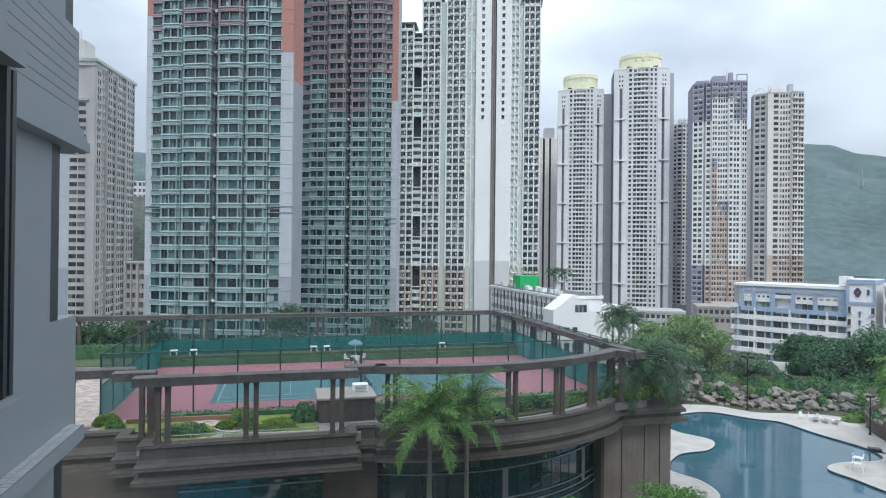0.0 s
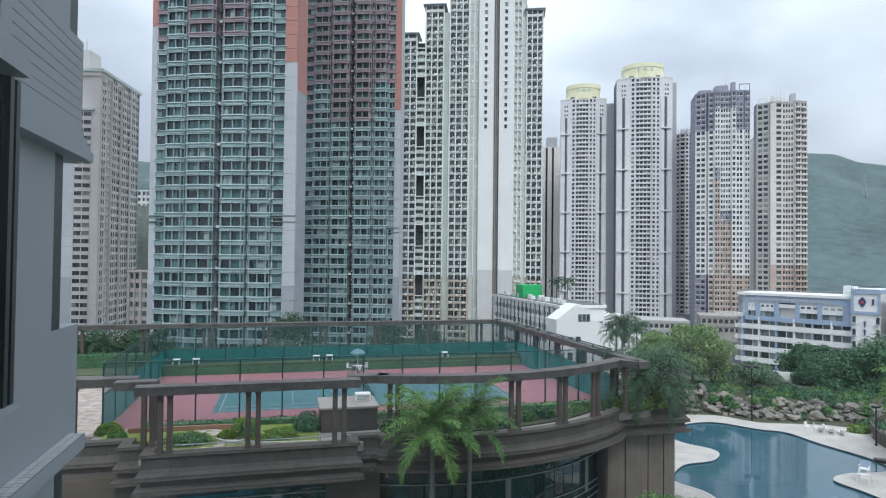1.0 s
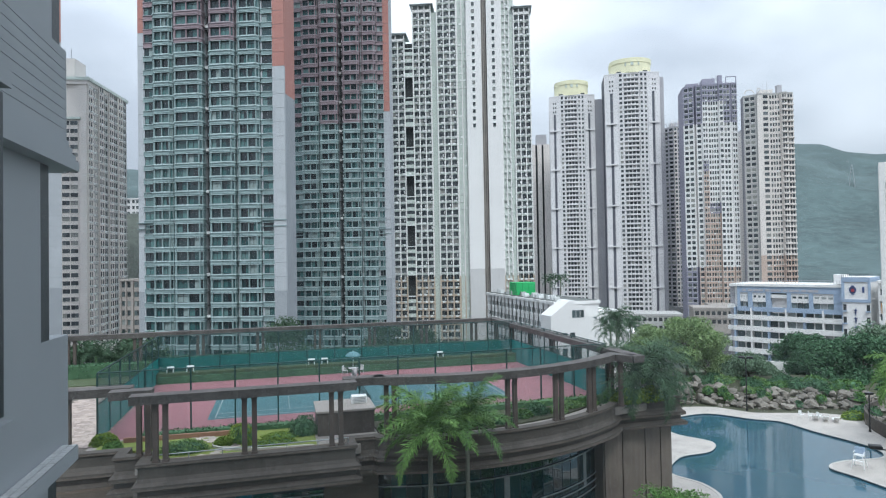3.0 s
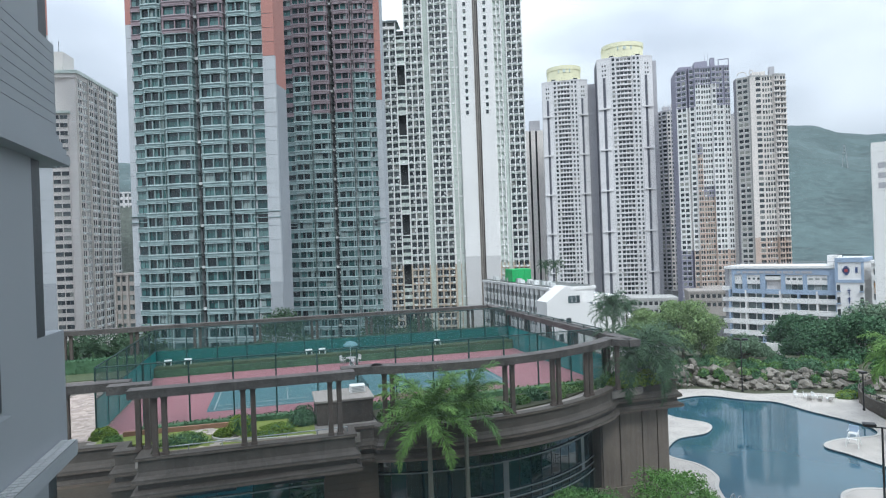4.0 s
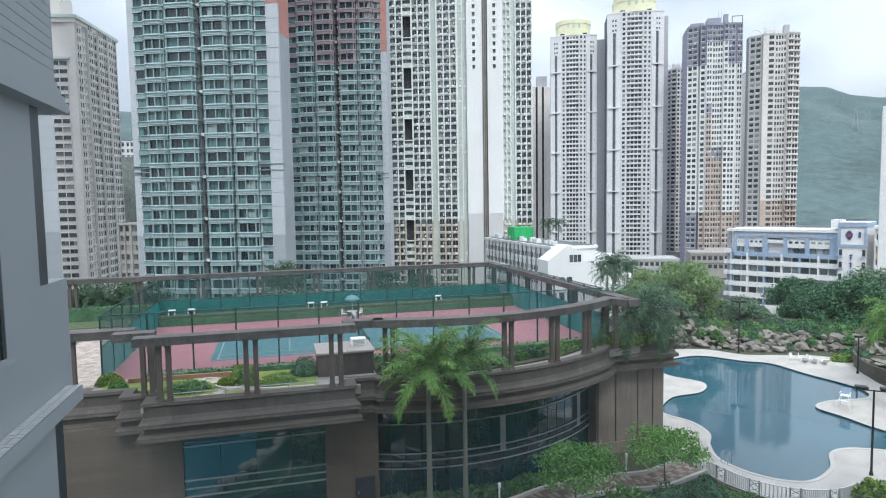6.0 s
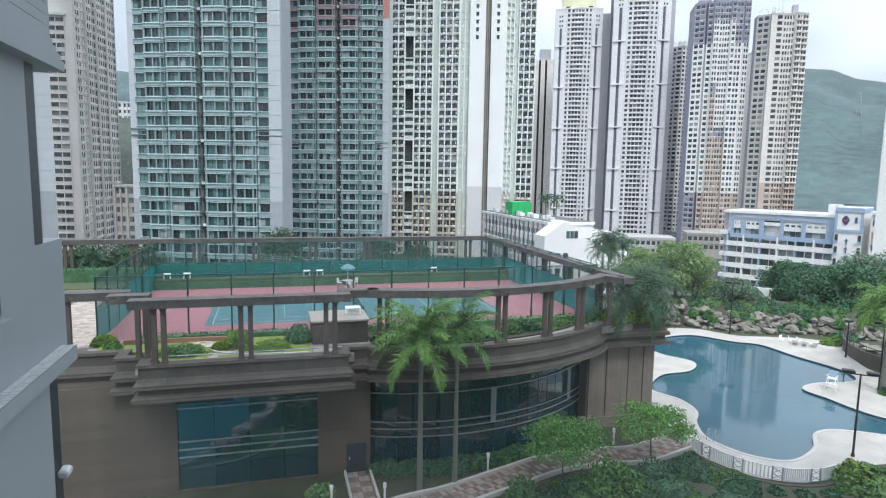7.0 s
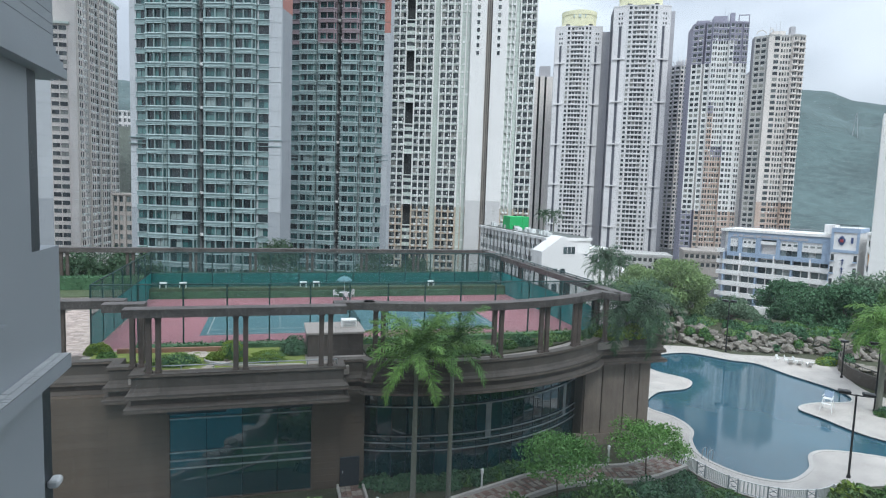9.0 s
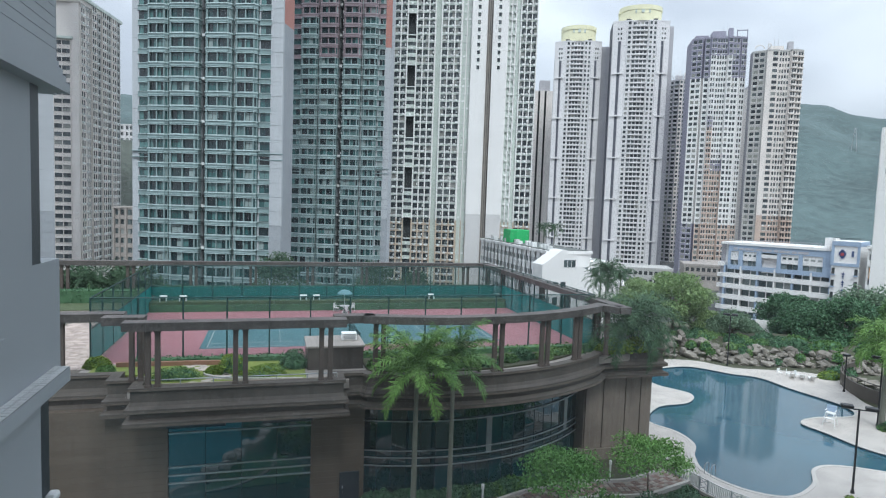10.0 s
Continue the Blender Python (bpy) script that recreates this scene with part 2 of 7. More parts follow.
# ---- the setting: city ground, podium garden, pool ----
def fill(name, loops, z, mat, parent=None):
    """A flat sheet between closed plan loops (the first is the rim, the others are holes)."""
    bm = bmesh.new()
    edges = []
    for loop in loops:
        vs = [bm.verts.new((x, y, z)) for x, y in loop]
        edges += [bm.edges.new((vs[i], vs[(i + 1) % len(vs)])) for i in range(len(vs))]
    bmesh.ops.triangle_fill(bm, use_beauty=True, use_dissolve=False, edges=edges, normal=(0, 0, 1))
    for f in bm.faces:
        if f.normal.z < 0:
            f.normal_flip()
    me = bpy.data.meshes.new(name)
    bm.to_mesh(me)
    bm.free()
    me.materials.append(mat)
    ob = new(name, me)
    ob.parent = parent
    return ob


def smooth_loop(pts, per=8):
    """A closed Catmull-Rom curve through plan points."""
    out, n = [], len(pts)
    for i in range(n):
        p0, p1, p2, p3 = (Vector(pts[(i + k - 1) % n]) for k in range(4))
        for j in range(per):
            t = j / per
            q = 0.5 * (2 * p1 + (p2 - p0) * t + (2 * p0 - 5 * p1 + 4 * p2 - p3) * t * t + (3 * p1 - p0 - 3 * p2 + p3) * t ** 3)
            out.append((q.x, q.y))
    return out


def smooth_line(pts, per=8):
    p = [Vector(a) for a in pts]
    p = [2 * p[0] - p[1]] + p + [2 * p[-1] - p[-2]]
    out = []
    for i in range(1, len(p) - 2):
        for j in range(per):
            t = j / per
            out.append(0.5 * (2 * p[i] + (p[i + 1] - p[i - 1]) * t + (2 * p[i - 1] - 5 * p[i] + 4 * p[i + 1] - p[i + 2]) * t * t + (3 * p[i] - p[i - 1] - 3 * p[i + 1] + p[i + 2]) * t ** 3))
    out.append(p[-2])
    return [tuple(q) for q in out]


mb = MB()
mb.face([(-4000, -1500, -12.0), (4000, -1500, -12.0), (4000, 4500, -12.0), (-4000, 4500, -12.0)])
ground = part("ground", mb, M["ground"])
tagged(ground, "grey paved city ground between the towers", "ground", kind="structure")

POOL = smooth_loop([(49.0, 69.5), (55.0, 70.2), (58.6, 66.0), (61.0, 63.8), (61.3, 58.8), (62.0, 52.5), (59.9, 49.3), (55.0, 49.6), (52.3, 48.6), (52.4, 46.0),
                    (53.2, 40.6), (58.5, 35.5), (56.5, 31.5), (50.5, 36.6), (46.6, 39.2), (43.9, 39.2), (41.2, 36.8), (37.6, 35.5), (35.0, 37.2), (34.0, 40.6),
                    (35.2, 43.6), (37.0, 45.9), (37.4, 48.8), (36.4, 52.2), (40.2, 55.9), (44.4, 56.6), (46.8, 59.2), (45.0, 62.9), (45.5, 66.5)])
DECK = smooth_loop([(34.5, 70.0), (46.0, 74.5), (57.0, 73.4), (61.0, 68.6), (65.5, 66.8), (69.5, 65.0), (72.0, 61.0), (68.0, 57.0), (65.3, 52.5), (64.5, 48.0), (60.5, 45.3),
                    (58.5, 41.5), (62.5, 36.0), (58.0, 27.5), (48.0, 32.5), (41.5, 33.6), (36.6, 32.5), (33.6, 33.6), (32.2, 35.4), (31.4, 38.4), (32.4, 42.0), (33.2, 52.0)])
garden = fill("podium_garden_ground", [[(-45, -6), (110, -6), (110, 100), (-45, 100)], DECK], -0.04, M["garden"])
garden.name = "garden_ground"
tagged(garden, "dark planted soil of the podium garden", "ground", kind="structure")
mb = MB()
mb.sweep([(-45, -6), (110, -6), (110, 100), (-45, 100)], [(0.0, -12.0), (0.0, -0.05), (-0.4, -0.05), (-0.4, -12.0)], closed=True)
tagged(part("wall_podium", mb, M["stone_light"]), "tan retaining wall round the podium garden", "wall", kind="structure")
deck = fill("pool_paving", [DECK, POOL], 0.0, M["pool_deck"])
tagged(deck, "pale sandy paving round the swimming pool", "pavement", kind="structure")


def water_material():
    mat = bpy.data.materials.new("pool_water")
    mat.use_nodes = True
    n, l = mat.node_tree.nodes, mat.node_tree.links
    b = n["Principled BSDF"]
    b.inputs["Roughness"].default_value = 0.05
    b.inputs["IOR"].default_value = 1.33
    b.inputs["Specular IOR Level"].default_value = 1.0
    tc = n.new("ShaderNodeTexCoord")
    no = n.new("ShaderNodeTexNoise")
    no.inputs["Scale"].default_value, no.inputs["Detail"].default_value = 0.12, 2.0
    ramp = n.new("ShaderNodeValToRGB")
    ramp.color_ramp.elements[0].position, ramp.color_ramp.elements[0].color = 0.35, (0.030, 0.088, 0.122, 1)
    ramp.color_ramp.elements[1].position, ramp.color_ramp.elements[1].color = 0.7, (0.040, 0.108, 0.146, 1)
    l.new(tc.outputs["Object"], no.inputs["Vector"])
    l.new(no.outputs["Fac"], ramp.inputs["Fac"])
    l.new(ramp.outputs["Color"], b.inputs["Base Color"])
    rip = n.new("ShaderNodeTexNoise")
    rip.inputs["Scale"].default_value, rip.inputs["Detail"].default_value = 1.6, 3.0
    bp = n.new("ShaderNodeBump")
    bp.inputs["Strength"].default_value, bp.inputs["Distance"].default_value = 0.06, 0.05
    l.new(tc.outputs["Object"], rip.inputs["Vector"])
    l.new(rip.outputs["Fac"], bp.inputs["Height"])
    l.new(bp.outputs["Normal"], b.inputs["Normal"])
    return mat


M["water"] = water_material()
M["pool_tile"] = material("dark_blue_pool_tile", (0.05, 0.10, 0.15), 0.4, vary=0.2, scale=2, fine=20)
water = fill("water", [POOL], -0.16, M["water"])
tagged(water, "still blue swimming pool water", "water", kind="structure")
pool = thing("pool_edge", "pale stone coping round the free-form pool", "pool edge")
mb = MB()
mb.sweep(POOL, [(-0.02, -0.5), (-0.02, -0.03), (0.1, -0.03), (0.1, -0.5)], closed=True)
part("waterline_tile", mb, M["pool_tile"], pool, "dark blue waterline tiles")
mb = MB()
mb.sweep(POOL, [(-0.10, -0.03), (-0.10, 0.03), (0.22, 0.03), (0.22, -0.03)], closed=True)
part("coping", mb, M["coping"], pool)

# ---- the home block: the wing beside the camera and the wall behind it ----
WX = -2.06
wing = thing("wall_west", "grey tiled wall of the home block beside the camera", "wall", kind="structure")
mb = MB()
mb.box((-12, -8, -12), (WX, 6.32, 19.16))
mb.box((-12, 6.32, -12), (WX - 0.35, 6.80, 19.16))
mb.box((-12, -8, 19.16), (WX, 6.88, 20.33))
mb.box((-12, -8, 20.33), (WX, 6.17, 21.94))
mb.box((-12, 6.17, 20.33), (WX - 0.35, 6.40, 21.94))
mb.box((-12, -8, 21.94), (WX, 6.86, 23.16))
mb.box((-12, -8, 23.16), (WX, 6.47, 60))
part("wall", mb, M["wall_tile"], wing)
mb = MB()
mb.box((WX - 0.14, 6.17, 20.33), (WX - 0.006, 6.39, 21.94))
mb.box((WX - 0.14, 6.47, 23.16), (WX - 0.006, 6.70, 25.6))
mb.box((WX - 0.14, 6.32, 5.0), (WX - 0.006, 6.55, 19.16))
part("window_frame", mb, M["frame_dark"], wing, "dark window frame at the corner")
mb = MB()
mb.sweep([(WX, 3.0), (WX, 6.74)], [(0.0, 21.94), (0.15, 21.94), (0.15, 22.03), (0.12, 22.035), (0.12, 22.10), (0.09, 22.105), (0.09, 22.17), (0.06, 22.175), (0.06, 22.24), (0.0, 22.26)])
part("upper_ledge", mb, M["wall_tile"], wing, "ribbed projecting ledge")
mb = MB()
mb.box((-0.002, 3.0, 0.0), (0.006, 6.855, 0.092))
course_me = mb.data("tile_course", [M["wall_tile"]])
for i in range(9):
    o = new("tile_course", course_me)
    o.parent = wing
    o.location = (WX, 0, 22.27 + 0.1 * i)
# the tiled ledge below
mb = MB()
mb.box((WX, 4.55, 19.14), (WX + 0.145, 6.68, 19.275))
ledge = part("sill_ledge", mb, M["wall_tile"], wing, "projecting ledge faced with small pale tiles")
mb = MB()
mb.box((0.0, 0.0, 0.0), (0.058, 0.052, 0.008))
tile_me = mb.data("tile", [M["ledge_tile"]])
bed = MB()
bed.box((WX + 0.002, 4.555, 19.275), (WX + 0.143, 6.678, 19.279))
part("grout_bed", bed, M["grout"], ledge, "dark grout between the tiles")
for i in range(32):
    for j in range(2):
        o = new("tile", tile_me)
        o.parent = ledge
        o.location = (WX + 0.009 + 0.068 * j, 4.565 + 0.066 * i, 19.277 + 0.001 * ((i * 7 + j * 3) % 3))
part("wall_fitting", bevelled((WX, 6.36, 18.03), (WX + 0.10, 6.52, 18.11), 0.02), M["ledge_tile"], wing, "small white fitting on the wall edge")
# the nearer bay window
bx = WX + 0.19
mb = MB()
mb.box((WX - 0.3, 0.6, -12), (bx + 0.02, 4.60, 19.84))
mb.box((WX - 0.3, 0.6, 22.36), (bx - 0.02, 4.80, 22.56))
mb.box((WX - 0.3, 0.6, 24.4), (bx - 0.02, 4.80, 60))
mb.box((WX - 0.3, 4.62, 22.56), (bx - 0.02, 4.80, 24.4))
part("bay_wall", mb, M["wall_tile"], wing, "grey tiled bay with windows")
mb = MB()
mb.box((bx - 0.1, 0.6, 22.22), (bx + 0.12, 4.74, 22.36))
mb.box((bx - 0.1, 0.6, 19.84), (bx + 0.12, 4.77, 19.98))
part("bay_ledge", mb, M["wall_tile"], wing, "projecting ledges above and below the bay window")
mb = MB()
for y in (4.80, 4.70, 3.6):
    mb.box((bx - 0.08, y, 19.98), (bx + 0.02, y + 0.06, 22.22))
mb.box((bx - 0.08, 0.6, 22.56), (bx - 0.06, 4.62, 24.4))
part("bay_frame", mb, M["frame_dark"], wing, "dark aluminium bay window frame")
M["bay_glass"] = window_glass("dark_bay_glass", [(0.02, 0.035, 0.045), (0.025, 0.04, 0.05)], "object")
mb = MB()
mb.box((bx - 0.06, 0.6, 19.98), (bx - 0.03, 4.80, 22.22))
part("bay_pane", mb, M["bay_glass"], wing, "dark window pane")
mb = MB()
mb.box((-2.06, -3.0, -12), (40, -1.6, 60))
tagged(part("wall_south", mb, M["wall_tile"]), "grey tiled wall of the home block behind the camera", "wall", kind="structure")

# the home window: a slightly dusty pane before the camera, in a frame fixed to the wall behind
def dusty_glass():
    mat = bpy.data.materials.new("dusty_window_glass")
    mat.use_nodes = True
    n, l = mat.node_tree.nodes, mat.node_tree.links
    n.clear()
    out = n.new("ShaderNodeOutputMaterial")
    tr, df, mx = n.new("ShaderNodeBsdfTransparent"), n.new("ShaderNodeBsdfTranslucent"), n.new("ShaderNodeMixShader")
    tr.inputs["Color"].default_value = (0.975, 0.985, 0.985, 1)
    df.inputs["Color"].default_value = (0.75, 0.80, 0.82, 1)
    tc, no, mr = n.new("ShaderNodeTexCoord"), n.new("ShaderNodeTexNoise"), n.new("ShaderNodeMapRange")
    no.inputs["Scale"].default_value, no.inputs["Detail"].default_value = 9.0, 4.0
    mr.inputs["From Min"].default_value, mr.inputs["From Max"].default_value = 0.35, 0.8
    mr.inputs["To Min"].default_value, mr.inputs["To Max"].default_value = 0.012, 0.05
    l.new(tc.outputs["Object"], no.inputs["Vector"])
    l.new(no.outputs["Fac"], mr.inputs["Value"])
    l.new(mr.outputs["Result"], mx.inputs[0])
    l.new(tr.outputs[0], mx.inputs[1])
    l.new(df.outputs[0], mx.inputs[2])
    l.new(mx.outputs[0], out.inputs["Surface"])
    return mat


home = thing("window_1", "slightly dusty window of the home block before the camera", "window", kind="structure")
mb = MB()
mb.box((-1.0, 0.42, 20.0), (1.8, 0.426, 22.0))
pane = part("pane", mb, dusty_glass(), home, "slightly dusty clear pane")
pane.visible_shadow = False
for nm, a, b in (("sill", (-1.1, -1.6, 19.86), (1.9, 0.5, 20.0)), ("head", (-1.1, -1.6, 22.0), (1.9, 0.5, 22.14)), ("jamb", (-1.1, -1.6, 20.0), (-1.0, 0.5, 22.0)), ("jamb", (1.8, -1.6, 20.0), (1.9, 0.5, 22.0))):
    part(nm, bevelled(a, b, 0.01), M["frame_dark"], home)

# ---- residential towers ----
M["pale"] = material("pale_grey_tile_facade", (0.46, 0.48, 0.50), 0.6, vary=0.12, scale=0.15, fine=2.5, bump=0.0, streak=0.6)
M["spandrel"] = material("grey_green_spandrel_tile", (0.22, 0.30, 0.30), 0.6, vary=0.2, scale=0.15, fine=2.5, bump=0.0, streak=0.5)
M["pale_low"] = material("grey_stone_facade_base", (0.33, 0.35, 0.37), 0.6, vary=0.12, scale=0.15, fine=2.5, bump=0.0, streak=0.6)
M["salmon"] = material("salmon_red_tile_facade", (0.42, 0.19, 0.155), 0.6, vary=0.10, scale=0.15, fine=2.5, bump=0.0, streak=0.5)
M["mauve"] = material("mauve_tile_facade", (0.28, 0.21, 0.228), 0.6, vary=0.12, scale=0.15, fine=2.5, bump=0.0, streak=0.5)
# near-black stands in for shade in recesses; also colours pipes and trim
M["slot"] = material("recess_shade_and_dark_trim", (0.035, 0.04, 0.043), 0.8, vary=0.2, scale=0.3, fine=3)
M["ac"] = material("air_conditioner_casing", (0.66, 0.67, 0.66), 0.6, vary=0.15, rand="island", spread=0.3)
M["green_white"] = material("off_white_green_tile_facade", (0.80, 0.825, 0.80), 0.6, vary=0.10, scale=0.12, fine=2, bump=0.0, streak=0.6)
M["green_dim"] = material("grey_green_tile_facade", (0.56, 0.62, 0.57), 0.6, vary=0.16, scale=0.12, fine=2, bump=0.0, streak=0.6)
M["beige"] = material("beige_tile_facade", (0.52, 0.43, 0.33), 0.6, vary=0.10, scale=0.12, fine=2, bump=0.0, streak=0.5)
M["canopy_grey"] = material("grey_roof_canopy", (0.30, 0.33, 0.325), 0.7, vary=0.15, scale=0.3, fine=3, bump=0.0)
M["brown"] = material("brown_recess_render", (0.36, 0.325, 0.295), 0.8, vary=0.15, scale=0.3, fine=3, streak=0.4)
M["white_cool"] = material("white_tile_tower_facade", (0.72, 0.70, 0.70), 0.6, vary=0.08, scale=0.1, fine=2, bump=0.0, streak=0.5)
# plain grey facade; also paints the shade on white and cream towers
M["grey_cool"] = material("grey_and_shaded_tower_facade", (0.43, 0.42, 0.44), 0.6, vary=0.10, scale=0.1, fine=2, bump=0.0, streak=0.5)
M["yellow"] = material("yellow_crown_render", (0.82, 0.79, 0.54), 0.7, vary=0.08, scale=0.2, fine=2, bump=0.0, streak=0.4)
M["slope_concrete"] = material("weathered_slope_concrete", (0.17, 0.19, 0.165), 0.9, vary=0.3, scale=0.1, fine=0.8, streak=0.6, bump=0.0)
M["fin_base"] = material("light_grey_fin_base", (0.60, 0.59, 0.58), 0.7, vary=0.08, scale=0.1, fine=1.5, bump=0.0, streak=0.5)
# recess shade put into the colour as a dark violet-grey
M["violet_recess_shade"] = material("shaded_violet_recess", (0.10, 0.105, 0.13), 0.7, vary=0.1, scale=0.2, fine=2, bump=0.0, streak=0.4)
M["purple"] = material("purple_grey_tile_facade", (0.29, 0.28, 0.35), 0.6, vary=0.12, scale=0.12, fine=2, bump=0.0, streak=0.4)
M["tan"] = material("tan_pink_tile_facade", (0.54, 0.42, 0.35), 0.6, vary=0.10, scale=0.12, fine=2, bump=0.0, streak=0.5)
M["warm_grey"] = material("warm_grey_and_shaded_cream_facade", (0.46, 0.45, 0.43), 0.6, vary=0.12, scale=0.12, fine=2, bump=0.0, streak=0.6)
M["cream"] = material("cream_grey_tile_facade", (0.73, 0.675, 0.63), 0.6, vary=0.10, scale=0.12, fine=2, bump=0.0, streak=0.5)
# the mid and pale tones paint sky reflections into some panes
GREENS = [(0.018, 0.058, 0.062), (0.04, 0.115, 0.115), (0.01, 0.022, 0.026), (0.085, 0.185, 0.18), (0.024, 0.072, 0.074), (0.018, 0.032, 0.036), (0.010, 0.019, 0.023), (0.016, 0.04, 0.043), (0.12, 0.21, 0.205), (0.038, 0.098, 0.097), (0.28, 0.35, 0.34), (0.012, 0.03, 0.035)]
M["ledge_mauve"] = material("mauve_window_ledge", (0.37, 0.315, 0.34), 0.6, vary=0.14, scale=0.3, fine=3, bump=0.0)
M["ledge_white"] = material("pale_green_window_ledge", (0.47, 0.575, 0.575), 0.6, vary=0.16, scale=0.3, fine=3, bump=0.0)
GREYS = [(0.08, 0.105, 0.11), (0.14, 0.17, 0.175), (0.05, 0.065, 0.07), (0.20, 0.24, 0.24), (0.09, 0.12, 0.125), (0.17, 0.20, 0.20), (0.34, 0.36, 0.35)]
DIM = [(0.05, 0.065, 0.07), (0.09, 0.115, 0.12), (0.03, 0.04, 0.045), (0.12, 0.15, 0.15), (0.06, 0.08, 0.085), (0.10, 0.12, 0.125), (0.28, 0.30, 0.29)]
# these tones are raised so that far panes carry distance haze
DARK_HAZED = [(0.04, 0.048, 0.055), (0.06, 0.07, 0.078), (0.03, 0.036, 0.042), (0.08, 0.095, 0.10), (0.05, 0.06, 0.066), (0.12, 0.135, 0.14), (0.28, 0.28, 0.26)]
M["glass_dark"] = window_glass("hazed_dark_window_glass", DARK_HAZED, "object")
M["glass_dark_far"] = window_glass("hazed_dark_window_glass_far", DARK_HAZED, "island")
M["glass_dim"] = window_glass("dim_window_glass", DIM, "object")
M["glass_dim_far"] = window_glass("dim_window_glass_far", DIM, "island")
M["glass_green"] = window_glass("green_window_glass", GREENS, "object", 1.6)
M["glass_green_far"] = window_glass("green_window_glass_far", GREENS, "island", 1.6)
M["glass_grey_far"] = window_glass("grey_window_glass_far", GREYS, "island")
M["frame_pale"] = material("pale_window_frame", (0.45, 0.48, 0.48), 0.5, vary=0.05)


class Tower:
    """A tower with its front facade along local x; y is inwards."""

    def __init__(self, name, label, p0, angle, z0, floor, floors, group, glass="glass_green", own=(0, 0), mats=("pale",)):
        self.t = thing(name, label, "tower", (p0[0], p0[1], z0), angle, group)
        self.fh, self.n = floor, floors
        self.mats = [M[m] for m in mats]
        self.wall, self.ledge, self.far = MB(), MB(), MB()
        self.glass = glass
        self.own = own
        self.z0 = z0
        self.shapes = {}
        self.singles = []

    def core(self, u0, u1, y0, y1, z1, mi=0, z0=0.0):
        self.wall.box((u0, y0, z0), (u1, y1, z1), mi)

    def window(self, u, w, y, z, h, k):
        fw = 0.06
        if self.own[0] <= k < self.own[1] and len(self.singles) < 300:
            key = (round(w, 2), round(h, 2))
            if key not in self.shapes:
                mb = MB()
                mb.box((0, 0, 0), (w * 0.48, 0.05, h), 0)
                mb.box((w * 0.5, 0, 0), (w, 0.05, h), 0)
                mb.box((w * 0.48, -0.05, 0), (w * 0.48 + fw, 0.0, h), 1)
                mb.box((0, -0.06, 0), (w, 0.0, 0.09), 1)
                mb.box((0, -0.06, h - 0.12), (w, 0.0, h), 1)
                mb.box((0, -0.05, h * 0.68), (w, 0.0, h * 0.68 + fw), 1)
                self.shapes[key] = mb.data("window", [M[self.glass], M["frame_dark"]])
            self.singles.append((self.shapes[key], (u, y, z)))
        else:
            self.far.box((u, y, z), (u + w * 0.5, y + 0.05, z + h))
            self.far.box((u + w * 0.5 + fw, y, z), (u + w, y + 0.05, z + h))

    def strip(self, u0, u1, kind, n=2, off=0.0, mi=lambda z: 0, k0=0, k1=None, sill=0.85, head=0.5, pier=0.22, ledge=0.18, back=3.0):
        fh = self.fh
        k1 = self.n if k1 is None else k1
        z_lo, z_hi = k0 * fh, k1 * fh
        if kind == "wall":
            for k in range(k0, k1):
                z = k * fh
                self.wall.box((u0, -off, z + 0.05), (u1, 0.3, z + fh - 0.05), mi(z))
            self.wall.box((u0 + 0.1, -off + 0.08, z_lo), (u1 - 0.1, 0.3, z_hi), mi(z_lo))
            return
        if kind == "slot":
            # near-black back wall and slabs paint the shade of the slot
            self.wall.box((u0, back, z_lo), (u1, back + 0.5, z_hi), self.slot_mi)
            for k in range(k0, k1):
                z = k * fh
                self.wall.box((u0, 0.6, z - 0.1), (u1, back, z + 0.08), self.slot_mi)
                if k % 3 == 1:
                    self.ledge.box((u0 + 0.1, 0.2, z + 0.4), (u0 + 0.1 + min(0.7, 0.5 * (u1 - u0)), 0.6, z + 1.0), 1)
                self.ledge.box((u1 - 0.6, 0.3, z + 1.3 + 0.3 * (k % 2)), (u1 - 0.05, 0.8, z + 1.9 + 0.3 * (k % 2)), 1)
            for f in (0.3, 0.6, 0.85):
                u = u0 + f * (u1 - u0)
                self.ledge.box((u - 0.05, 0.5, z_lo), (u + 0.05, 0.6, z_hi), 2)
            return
        if kind == "balc":
            w = u1 - u0
            c = min(0.35 * w, 1.8)
            for k in range(k0, k1):
                z = k * fh
                poly = [(u0, 0.2), (u0 + 0.05, -0.25 * off), (u0 + c * 0.55, -0.8 * off), (u0 + c * 1.3, -off), (u1 - c * 1.3, -off), (u1 - c * 0.55, -0.8 * off), (u1 - 0.05, -0.25 * off), (u1, 0.2)]
                self.wall.prism(poly, z - 0.15, z + 0.62, mi(z))
                for j in range(n):
                    a = u0 + (j + 0.1) * w / n
                    self.window(a, w / n * 0.8, 0.25, z + 0.1, fh - 0.5, k)
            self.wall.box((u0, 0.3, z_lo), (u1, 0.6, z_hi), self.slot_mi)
            return
        if kind == "cham":
            self.chamfered(u0, u1, n, off, mi, k0, k1)
            return
        # bay or win: spandrels, piers and panes behind them
        w = (u1 - u0 - pier) / n
        prev = None
        start = z_lo
        for k in range(k0, k1):
            z = k * fh
            m = mi(z)
            self.wall.box((u0, -off, z - head), (u1, -off + 0.38, z + sill), m)
            self.ledge.box((u0 - 0.02, -off - ledge, z + sill - 0.12), (u1 + 0.02, -off + 0.1, z + sill), 3 if m == 2 and self.glass == "glass_green" else 0)
